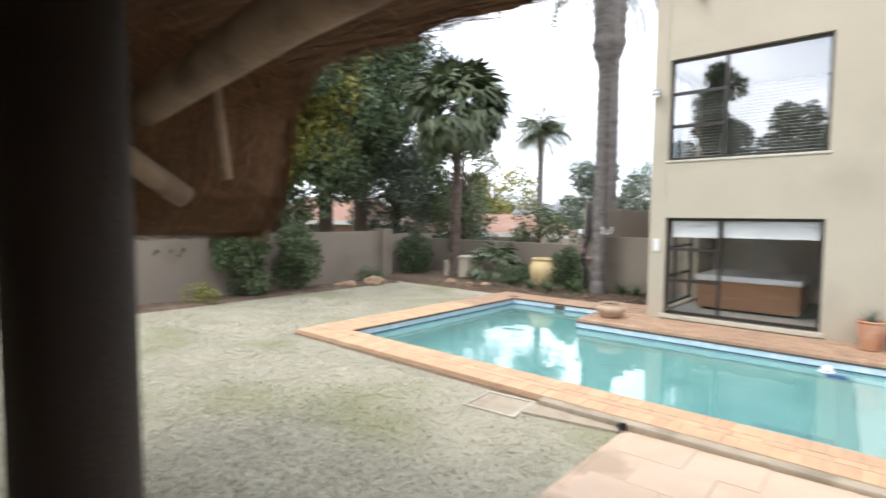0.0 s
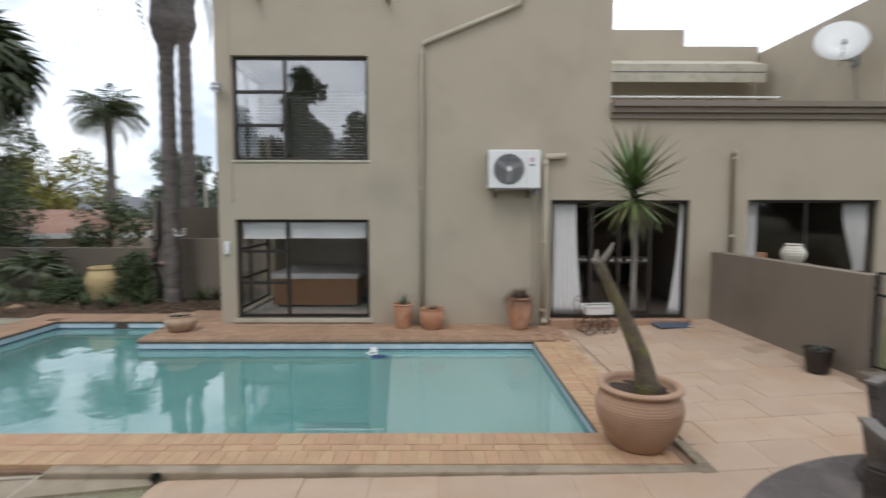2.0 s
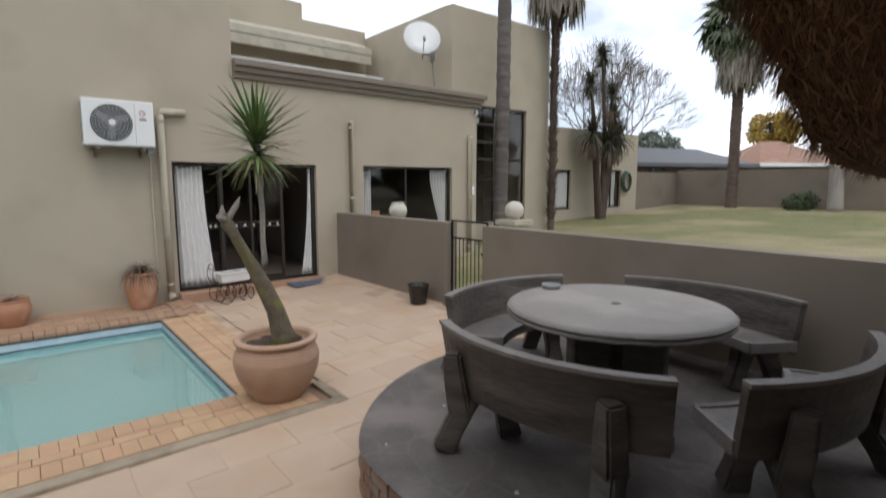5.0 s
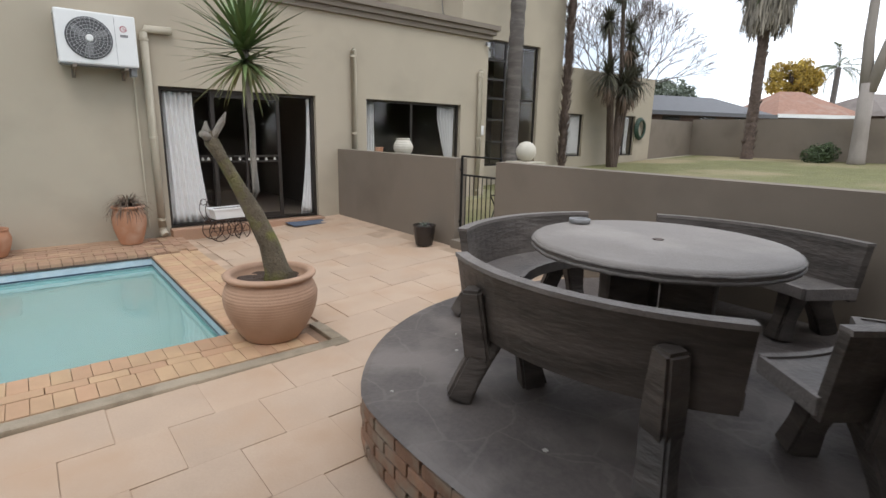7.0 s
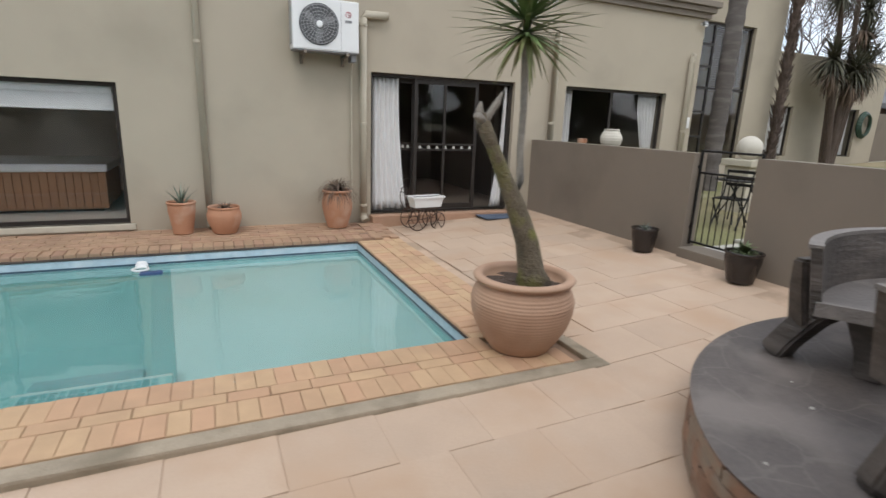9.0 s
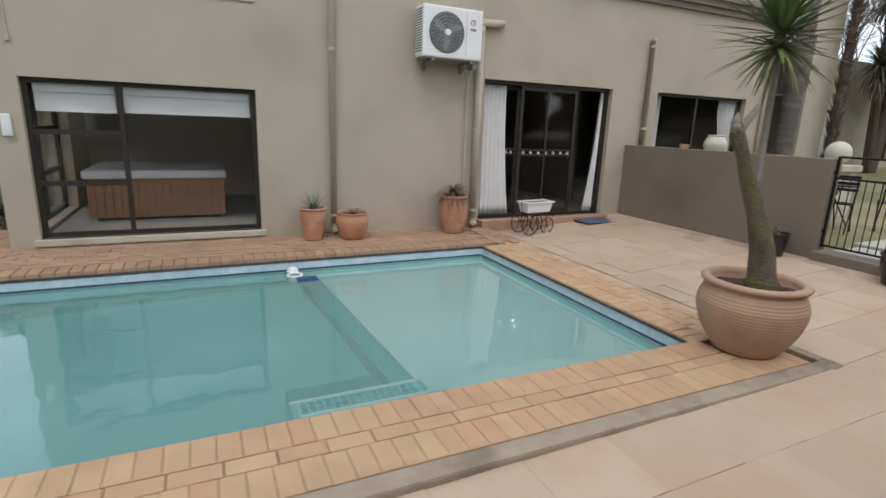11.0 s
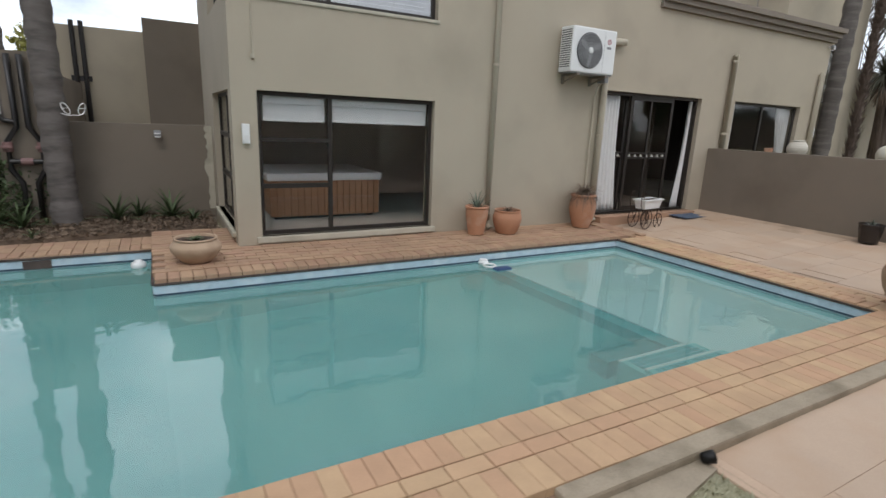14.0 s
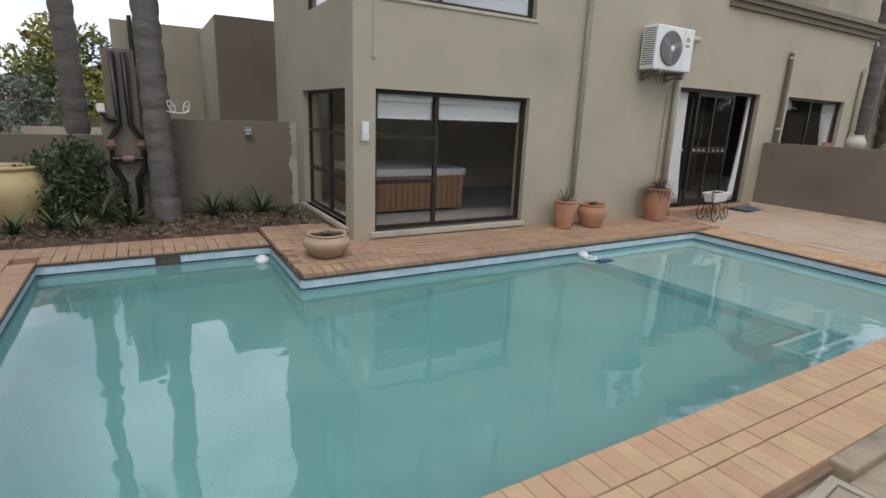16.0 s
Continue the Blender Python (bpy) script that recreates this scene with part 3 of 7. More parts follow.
kerb2 = part("kerb", bx(2.55, 2.66, 4.737, 5.2, -0.35, -0.012, 0.01), KERB)
struct(kerb2, "grey concrete drain edging beside the pot", "kerb")
seam = part("kerb", bx(2.44, 2.62, 5.2, 9.98, -0.35, -0.016, 0.008), GROUT)
struct(seam, "concrete seam between pavers and patio tiles", "kerb")

apron = part("kerb", prism([(-3.06, 4.30), (-2.052, 4.50), (-2.052, 4.598), (-3.06, 4.598)], -0.2, -0.066), KERB)
struct(apron, "worn sandy concrete apron beside the inspection cover", "kerb")

# dark mortar nose, coping shadow in its colour, seen along far and right edges
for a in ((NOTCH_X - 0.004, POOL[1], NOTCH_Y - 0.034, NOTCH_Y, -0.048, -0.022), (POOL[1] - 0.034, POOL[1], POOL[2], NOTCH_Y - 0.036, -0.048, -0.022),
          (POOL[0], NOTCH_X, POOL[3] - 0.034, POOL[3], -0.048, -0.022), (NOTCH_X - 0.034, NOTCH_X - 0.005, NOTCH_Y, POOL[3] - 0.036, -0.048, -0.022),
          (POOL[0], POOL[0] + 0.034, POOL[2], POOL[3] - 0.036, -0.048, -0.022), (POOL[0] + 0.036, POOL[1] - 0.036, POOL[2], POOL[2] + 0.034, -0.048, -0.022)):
    struct(part("coping_nose", bx(*a, 0.006), MORTARSHADE), "dark mortar and painted shadow strip under the pool coping", "trim")

# patio slab under the tiles
slab = raw("patio", [(-2.0, -3.5, patio_z(-2, 0) - 0.006), (2.62, -3.5, patio_z(2.62, 0) - 0.006), (5.45, -3.5, patio_z(5.45, 0) - 0.006),
                     (-2.0, 4.615, patio_z(-2, 0) - 0.006), (2.66, 4.615, patio_z(2.62, 0) - 0.006), (5.45, 4.615, patio_z(5.45, 0) - 0.006),
                     (2.62, 10.0, patio_z(2.62, 0) - 0.006), (5.45, 10.0, patio_z(5.45, 0) - 0.006)],
           [(0, 1, 4, 3), (1, 2, 5, 4), (4, 5, 7, 6)], GROUT)
struct(slab, "sand coloured patio paving with tile joints", "pavement")
edge = part("patio_edge", bx(-2.05, -2.0, -3.5, 4.60, -0.3, patio_z(-2, 0) - 0.004, 0.01), GROUT)
struct(edge, "pale concrete edge between patio and lawn", "trim")

# ---- house ----
F = 10.0
wall("wall_main", -3.79, 3.44, F, F + 0.28, -0.3, 7.2, [(-3.49, -1.01, 0.16, 2.01), (-3.49, -1.01, 3.10, 4.98), (2.38, 3.44, 0.16, 2.38)], label="tall khaki stucco house wall facing the pool")
wall("wall_side", -3.79, -3.51, F + 0.28, 13.9, -0.3, 7.2, [(F + 0.30, 12.33, 0.2, 2.01), (F + 0.30, 12.2, 3.14, 4.98)], along="y", label="khaki stucco side wall with corner windows")
wall("wall_low", 3.44, 9.31, F, F + 0.28, -0.3, 4.15, [(3.44, 4.97, 0.16, 2.38), (6.05, 8.515, 1.0, 2.39)], label="khaki stucco single storey wall under the cornice")
wall("wall_main_back", -3.79, 3.44, 13.9, 14.15, -0.3, 7.2, label="khaki stucco back wall of the house")
wall("wall_main_right", 3.16, 3.44, F + 0.28, 15.8, 3.6, 7.2, along="y", label="khaki stucco upper side wall above the terrace")
wall("wall_terrace", 3.44, 7.45, 15.8, 16.05, 3.4, 7.45, label="khaki stucco terrace back wall with stepped parapet")
wall("wall_terrace", 7.45, 9.65, 15.8, 16.05, 3.4, 6.98, label="lower part of the terrace back wall")
wall("wall_low_end", 9.03, 9.31, F + 0.28, 11.35, -0.3, 4.2, along="y", label="khaki stucco return wall")
wall("wall_tall", 9.03, 9.65, 11.35, 11.63, -0.3, 4.2, label="khaki stucco link beside the tall block")
wall("wall_tall", 9.65, 13.7, 11.35, 11.63, -0.3, 6.76, [(10.1, 12.66, 0.88, 4.22)], label="tall khaki stucco gable block")
wall("wall_tall_left", 9.65, 9.93, 11.63, 15.8, 3.4, 6.78, along="y", label="khaki stucco side of the tall block")
wall("wall_tall_right", 13.42, 13.7, 11.63, 17.0, -0.3, 6.78, along="y", label="khaki stucco far side of the tall block")
wall("wall_wing", 13.7, 22.0, 13.0, 13.28, 0.2, 4.15, [(16.05, 17.2, 1.0, 2.55), (19.4, 20.75, 1.0, 2.6)], label="khaki stucco garden wing with two windows")
wall("wall_wing_end", 21.72, 22.0, 13.28, 18.0, 0.2, 4.15, along="y", label="khaki stucco end of the garden wing")
for nm, a in (("roof_main", (-3.6, 3.3, 10.2, 14.0, 6.7, 6.85)), ("roof_terrace", (3.44, 9.65, 10.28, 15.8, 3.55, 3.68)), ("roof_tall", (9.95, 13.4, 11.65, 17, 6.2, 6.35)),
              ("roof_wing", (13.7, 21.8, 13.2, 18, 3.8, 3.95))):
    struct(part(nm, bx(*a), CONCRETE), "flat concrete house roof behind the parapet", "roof")
# cornice: three stepped bands
for k, (d, z0, z1) in enumerate(((0.07, 3.86, 3.96), (0.13, 3.96, 4.06), (0.19, 4.06, 4.165))):
    struct(part("cornice_trim", bx(3.44, 9.31 + d, F - d, F + 0.3 + 0.004 * k, z0, z1, 0.008), CORNICE), "brown stepped cornice moulding", "trim")
    struct(part("cornice_trim", bx(9.313, 9.31 + d, F + 0.304 + 0.004 * k, 11.34, z0, z1, 0.008), CORNICE), "brown stepped cornice return", "trim")

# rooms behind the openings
# Living room darkness is in the wall colour; the spa walls stay pale.
for nm, a, m in (("room_wall", (-3.5, 1.6, 13.6, 13.7, 0.15, 2.75), ROOM), ("room_wall", (1.7, 8.9, 15.0, 15.1, 0.15, 2.75), ROOM_DIMMED), ("room_wall", (1.6, 1.7, 10.285, 15.1, 0.15, 2.75), ROOM),
                 ("room_wall", (5.5, 5.6, 11.6, 15.0, 0.15, 2.75), ROOM_DIMMED), ("room_wall", (8.9, 9.0, 10.285, 15.1, 0.15, 2.75), ROOM_DIMMED), ("room_wall", (-3.45, 3.1, 13.6, 13.7, 3.2, 6.4), ROOM)):
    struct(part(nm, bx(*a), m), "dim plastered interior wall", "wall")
struct(part("room_floor", bx(-3.5, 1.65, F + 0.285, 13.8, -0.1, 0.15), SPAFLOOR), "grey spa room floor", "floor")
struct(part("room_floor", bx(1.65, 9.02, F + 0.285, 15.1, -0.1, 0.15), ROOMFLOOR), "dark living room floor", "floor")
struct(part("room_ceiling", bx(-3.5, 1.65, F + 0.285, 13.8, 2.75, 2.9), ROOM), "pale spa room ceiling", "ceiling")
struct(part("room_ceiling", bx(1.65, 9.02, F + 0.285, 15.1, 2.75, 2.9), ROOM_DIMMED), "dim living room ceiling", "ceiling")
struct(part("room_floor", bx(-3.5, 3.15, F + 0.285, 13.6, 2.95, 3.05), ROOMFLOOR), "upper bedroom floor", "floor")
struct(part("room_floor", bx(9.95, 13.4, 11.65, 15.0, -0.1, 0.4), ROOMFLOOR), "dark interior floor", "floor")
struct(part("room_wall", bx(9.95, 13.4, 14.0, 14.1, 0.4, 6.3), ROOM_DIMMED), "dim interior wall of the tall block", "wall")
struct(part("room_wall", bx(13.8, 21.7, 14.6, 14.7, 0.2, 4.1), ROOM_DIMMED), "dim interior wall of the wing", "wall")


def window(name, x0, x1, y, z0, z1, mull=(), trans=(), label="", along="x", glass=None, depth=0.05, fw=0.05, setback=0.09):
    """A metal-framed window in an opening: frame bars, mullions, transoms (a0, a1, z) and panes."""
    e = thing(name, (x0 + x1) / 2 if along == "x" else y, y if along == "x" else (x0 + x1) / 2, z0, label, "window")
    e["kind"] = "structure"
    cx, cy, cz = e.location

    def bar(n, a0, a1, c0, c1, d0, d1, material=ALU, lab=""):
        b = bx(a0 - cx, a1 - cx, d0 - cy, d1 - cy, c0 - cz, c1 - cz) if along == "x" else bx(d0 - cx, d1 - cx, a0 - cy, a1 - cy, c0 - cz, c1 - cz)
        return part(n, b, material, e, lab)

    d0, d1 = y + setback, y + setback + depth
    bar("window_frame", x0, x1, z1 - fw, z1, d0, d1)
    bar("window_frame", x0, x1, z0, z0 + fw, d0, d1)
    bar("window_frame", x0, x0 + fw, z0 + fw, z1 - fw, d0, d1)
    bar("window_frame", x1 - fw, x1, z0 + fw, z1 - fw, d0, d1)
    for m in mull:
        bar("mullion", m - fw / 2, m + fw / 2, z0 + fw, z1 - fw, d0 - 0.004, d1)
    for a0, a1, z in trans:
        bar("transom", a0, a1, z - 0.028, z + 0.028, d0 - 0.006, d1)
    cuts = [x0 + fw * 0.5, *mull, x1 - fw * 0.5]
    for a, b in zip(cuts, cuts[1:]):
        p = bar("pane", a, b, z0 + 0.02, z1 - 0.02, d0 + 0.02, d0 + 0.026, glass or GLASS, "clear reflective glass")
        p.visible_shadow = False
    return e


window("window_1", -3.49, -1.01, F, 0.16, 2.01, [-2.545], [(-3.44, -2.57, 1.41), (-3.44, -2.57, 0.81)], "bronze framed window of the spa room", fw=0.055)
window("window_2", -3.49, -1.01, F, 3.10, 4.98, [-2.545], [(-3.44, -2.57, 4.35), (-3.44, -2.57, 3.74)], "bronze framed upper window with venetian blinds", fw=0.055, glass=FILMGLASS)
window("window_3", 6.05, 8.515, F, 1.0, 2.39, [7.2], (), "bronze framed living room window with white curtains")
window("window_4", 10.1, 12.66, 11.35, 0.88, 4.22, [11.35], [(10.15, 12.61, 2.72), (10.15, 11.32, 3.72), (10.15, 11.32, 3.22), (10.15, 11.32, 2.15), (10.15, 11.32, 1.55)], "tall bronze framed window of the gable block")
window("window_5", 16.05, 17.2, 13.0, 1.0, 2.55, (), (), "garden wing window with a white blind")
window("window_6", 19.4, 20.75, 13.0, 1.0, 2.6, [20.1], (), "garden wing window with a tied curtain")
window("window_7", F + 0.30, 12.33, -3.79, 0.2, 2.01, [11.25], [(F + 0.35, 12.3, 1.41), (F + 0.35, 12.3, 0.81)], "bronze framed side window of the spa room", along="y")
window("window_8", F + 0.30, 12.2, -3.79, 3.14, 4.98, [11.25], (), "bronze framed upper side window", along="y", glass=FILMGLASS)
for a in ((-3.56, -0.95, F - 0.035, F + 0.09, 0.075, 0.16), (-3.52, -0.98, F - 0.02, F + 0.09, 3.055, 3.10), (6.0, 8.56, F - 0.03, F + 0.09, 0.95, 1.0)):
    struct(part("window_sill", bx(*a, 0.012), SILL), "pale plastered window sill", "sill")
struct(part("window_sill", bx(-3.84, -3.7, F + 0.2, 12.4, 0.13, 0.2, 0.012), SILL), "pale plastered side window sill", "sill")
struct(part("door_step", bx(2.36, 5.0, F - 0.2, F + 0.1, -0.05, 0.16, 0.015), HOUSEPAVER), "red quarry tile threshold under the sliding door", "step")


def sliding_door():
    x0, x1, z0, z1 = 2.38, 4.97, 0.16, 2.38
    e = thing("door_1", 3.67, F + 0.12, z0, "bronze aluminium sliding door with its panel slid open", "door")
    e["kind"] = "structure"
    b = lambda a0, a1, d0, d1, c0, c1: bx(a0 - 3.67, a1 - 3.67, d0, d1, c0 - z0, c1 - z0)
    part("frame_head", b(x0, x1, -0.03, 0.09, z1 - 0.05, z1), ALU, e)
    part("frame_track", b(x0, x1, -0.03, 0.09, z0, z0 + 0.035), ALU, e)
    part("frame_jamb", b(x0, x0 + 0.05, -0.03, 0.09, z0 + 0.035, z1 - 0.05), ALU, e)
    part("frame_jamb", b(x1 - 0.05, x1, -0.03, 0.09, z0 + 0.035, z1 - 0.05), ALU, e)
    for a, c, d in ((x0 + 0.05, 3.22, 0.13), (3.15, 4.32, 0.0)):
        leaf = part("door_leaf", b(a, a + 0.06, d, d + 0.035, z0 + 0.035, z1 - 0.05), ALU, e)
        part("stile", b(c - 0.06, c, d, d + 0.035, z0 + 0.035, z1 - 0.05), ALU, leaf)
        part("rail", b(a + 0.06, c - 0.06, d, d + 0.035, z1 - 0.12, z1 - 0.05), ALU, leaf)
        part("rail", b(a + 0.06, c - 0.06, d, d + 0.035, z0 + 0.035, z0 + 0.12), ALU, leaf)
        part("rail", b(a + 0.06, c - 0.06, d + 0.002, d + 0.033, 1.19, 1.22), ALU, leaf)
        part("rail", b(a + 0.06, c - 0.06, d + 0.002, d + 0.033, 1.28, 1.31), ALU, leaf)
        if d == 0.0:
            part("stile", b(3.68, 3.72, d, d + 0.035, z0 + 0.12, z1 - 0.12), ALU, leaf)
        for k in range(7):
            xx = a + 0.12 + k * (c - a - 0.24) / 6
            part("ornament", tube(bmesh.new(), [(xx - 3.67, d + 0.017, 1.225 - z0), (xx - 3.67, d + 0.017, 1.275 - z0)], [0.03, 0.012], 6), CONCRETE, leaf, "small pale rail ornament")
        p = part("pane", b(a + 0.05, c - 0.05, d + 0.015, d + 0.021, z0 + 0.1, z1 - 0.1), GLASS, leaf, "clear reflective glass")
        p.visible_shadow = False


sliding_door()


def curtain(name, x0, x1, y, z0, z1, label, tie=None, folds=7, flare=0.0):
    """A hanging cloth with folds; tie narrows it at one height towards an end."""
    nu, nv = folds * 6, 14
    verts, faces = [], []
    for j in range(nv + 1):
        v = j / nv
        z = z0 + (z1 - z0) * v
        w = 1.0
        if tie:
            w = 0.35 + 0.65 * min(1.0, abs(v - tie[0]) / 0.55) ** 0.8
        for i in range(nu + 1):
            u = i / nu
            a = x0 + (x1 - x0 + flare * (1 - v) ** 2) * u
            if tie:
                a = tie[1] + (a - tie[1]) * w
            verts.append((a, y + 0.035 * math.sin(u * folds * 6.283 + 0.6 * v), z))
    for j in range(nv):
        for i in range(nu):
            p = j * (nu + 1) + i
            faces.append((p, p + 1, p + nu + 2, p + nu + 1))
    ob = raw(name, verts, faces, CLOTH, smooth=True)
    md = ob.modifiers.new("cloth", "SOLIDIFY")
    md.thickness = 0.004
    tagged(ob, label, "curtain")


curtain("curtain", 2.44, 2.90, F + 0.185, 0.20, 2.32, "white hanging curtain beside the sliding door", folds=6, flare=0.16)
curtain("curtain", 4.915, 4.87, F + 0.19, 0.19, 2.32, "white curtain pulled to the door's open side", folds=3, flare=-0.19)
curtain("curtain", 6.08, 6.34, F + 0.2, 0.6, 2.35, "white curtain at the living room window", folds=4)
curtain("curtain", 8.0, 8.46, F + 0.2, 0.6, 2.35, "white curtain tied back at the living room window", tie=(0.3, 8.42), folds=5)
curtain("curtain", 16.1, 17.15, 13.165, 1.05, 2.5, "white blind curtain in the garden wing", folds=10)
curtain("curtain", 19.85, 20.5, 13.165, 1.05, 2.55, "white tied curtain in the garden wing", tie=(0.4, 20.42), folds=5)


def roller_blind(x0, x1, y, z0, z1):
    e = thing("roller_blind", (x0 + x1) / 2, y, z0, "white fabric blind pulled up at the window head", "blind", "blinds of the spa room")
    cx = (x0 + x1) / 2
    bm = bx(x0 - cx, x1 - cx, -0.012, 0.012, 0.0, z1 - z0 - 0.12, 0.004)
    part("blind_fabric", bm, CLOTH, e)
    part("blind_fold", bx(x0 - cx, x1 - cx, -0.03, 0.03, z1 - z0 - 0.12, z1 - z0, 0.01), CLOTH, e)
    part("hem_bar", bx(x0 - cx, x1 - cx, -0.016, 0.016, -0.02, 0.012, 0.004), CLOTH, e)


roller_blind(-3.40, -2.60, F + 0.165, 1.66, 1.98)
roller_blind(-2.52, -1.08, F + 0.165, 1.67, 1.98)


def venetian(x0, x1, y, z0, z1, material=None):
    e = thing("venetian_blind", (x0 + x1) / 2, y, z0, "dark venetian blind lowered behind the upper window", "blind")
    w = (x1 - x0) / 2
    bm = bx(-w, w, -0.012, 0.012, -0.0015, 0.0015)
    me = finish(bm, "slat", material or WHITE)
    n = int((z1 - z0) / 0.055)
    for k in range(n):
        s = new("slat", me)
        s.parent = e
        s.matrix_local = pose(0, 0, 0.03 + k * 0.055, 28, 0, 0)
    part("head_rail", bx(-w, w, -0.02, 0.02, z1 - z0 - 0.03, z1 - z0 + 0.02), ALU, e)


venetian(-3.42, -2.58, F + 0.2, 3.14, 4.36)
venetian(-2.5, -1.08, F + 0.2, 3.14, 4.36)
venetian(11.4, 12.6, 11.35 + 0.2, 2.78, 4.14, DARKGRILLE)


def hot_tub():
    e = thing("hot_tub", -2.3, 11.9, 0.15, "cedar panelled hot tub with a white acrylic rim", "hot tub")
    part("cabinet", bx(-0.85, 0.85, -0.75, 0.75, 0.04, 0.60, 0.015), CEDAR, e)
    for k in range(17):
        x = -0.83 + k * 0.104
        part("cedar_board", bx(x - 0.046, x + 0.046, -0.772, -0.752, 0.05, 0.60, 0.004), CEDAR, e)
    part("rim", bx(-0.92, 0.92, -0.82, 0.82, 0.60, 0.72, 0.035), WHITE, e, "white acrylic rim")
    part("base", bx(-0.8, 0.8, -0.7, 0.7, 0.0, 0.04), ALU, e)


hot_tub()

# ---- boundary and garden walls ----
gw = 0.22
wall("wall_patio", 5.395, 5.395 + gw, 6.47, F - 0.004, -0.2, 1.42, along="y", material=TAUPE, label="taupe plastered patio wall beside the house")
wall("wall_patio", 5.395, 5.395 + gw, -6.0, 5.66, -0.2, 1.415, along="y", material=TAUPE, label="taupe plastered patio wall behind the table")
struct(part("gate_sill", bx(5.33, 5.68, 5.66, 6.47, -0.1, 0.26, 0.012), TAUPE), "taupe plastered step under the garden gate", "step")
wall("wall_boundary", -13.2, -13.0, -8.0, 11.1, -0.4, 1.5, along="y", material=TAUPE, label="taupe plastered boundary wall of the lawn")
struct(part("wall_pilaster", bx(-13.3, -12.82, 11.1, 11.5, -0.4, 1.58, 0.01), TAUPE), "taupe plastered wall pilaster", "pillar")
wall("wall_boundary", -13.7, -13.5, 11.5, 14.2, -0.4, 1.38, along="y", material=TAUPE, label="taupe plastered boundary wall by the corner bed")
wall("wall_boundary_back", -13.5, -6.35, 14.0, 14.2, -0.4, 1.18, material=TAUPE, label="taupe plastered boundary wall behind the flower bed")
wall("wall_boundary_back", -6.35, -3.8, 12.78, 12.98, -0.3, 1.5, material=TAUPE, label="taupe plastered wall joining the house")
struct(part("wall_pilaster", bx(-6.6, -6.1, 12.74, 13.98, -0.4, 1.5), TAUPE), "taupe plastered wall return", "pillar")
rs = random.Random(61)
seam_bm = bmesh.new()
seam_z = [0.1 + 1.4 * k / 24 for k in range(25)]
seam_x = [-3.86 - rs.uniform(0.0, 0.055) - (0.03 if 9 < k < 15 else 0.0) for k in range(25)]
seam_f = [seam_bm.verts.new((x, 12.765, z)) for x, z in zip(seam_x, seam_z)]
seam_r = [seam_bm.verts.new((-3.795, 12.765, z)) for z in seam_z]
seam_b = [seam_bm.verts.new((x - 0.006, 12.779, z)) for x, z in zip(seam_x, seam_z)]
for k in range(24):
    seam_bm.faces.new((seam_f[k], seam_r[k], seam_r[k + 1], seam_f[k + 1]))
    seam_bm.faces.new((seam_b[k], seam_f[k], seam_f[k + 1], seam_b[k + 1]))
struct(part("wall_patch", seam_bm, SILL), "unpainted plaster seam where wall meets house", "trim")
wall("wall_divider", -6.3, -6.05, 12.985, 18.0, -0.3, 2.25, along="y", material=TAUPE, label="taupe plastered divider wall beside the outbuilding")
wall("wall_garden", 21.9, 26.6, 13.3, 13.5, 0.3, 2.55, material=TAUPE, label="taupe plastered garden boundary wall")
wall("wall_garden", 26.4, 26.6, -8, 13.3, 0.3, 2.65, along="y", material=TAUPE, label="taupe plastered far garden wall")

# flower bed beside the pool
def bed(name, x0, x1, y0, y1, z, label, seed):
    rng = random.Random(seed)
    nx, ny = int((x1 - x0) / 0.22) + 2, int((y1 - y0) / 0.22) + 2
    verts, faces = [], []
    for j in range(ny):
        for i in range(nx):
            e = min(i, nx - 1 - i, j, ny - 1 - j)
            verts.append((x0 + (x1 - x0) * i / (nx - 1), y0 + (y1 - y0) * j / (ny - 1), z - (0.16 if e == 0 else 0) + rng.uniform(-0.03, 0.03)))
    for j in range(ny - 1):
        for i in range(nx - 1):
            p = j * nx + i
            faces.append((p, p + 1, p + nx + 1, p + nx))
    struct(raw(name, verts, faces, MULCH, smooth=True), label, "flower bed")


bed("flower_bed", -13.4, -3.8, 11.12, 13.98, 0.03, "dark mulched flower bed behind the pool", 5)
bed("flower_bed", -12.98, -11.75, -4, 11.1, -0.045, "bare soil bed along the boundary wall", 6)

# ---- table and benches on the round plinth ----
TC = (3.70, 2.48)
PC, PR = (3.87, 2.05), 2.19
PZ = 0.34


def plinth_edge(a):
    """Outline of the platform at angle a: round, flattened on the side towards the pool lawn."""
    r = PR * (1 + 0.012 * math.sin(3 * a + 0.5))
    x, y = r * math.cos(a), r * math.sin(a)
    lim = 1.985 + 0.012 * math.sin(9 * a)
    if x < -lim + 0.12:
        x = -lim + 0.12 - 0.12 * math.tanh((-lim + 0.12 - x) / 0.12)
    return min(PC[0] + x, 5.39), PC[1] + y


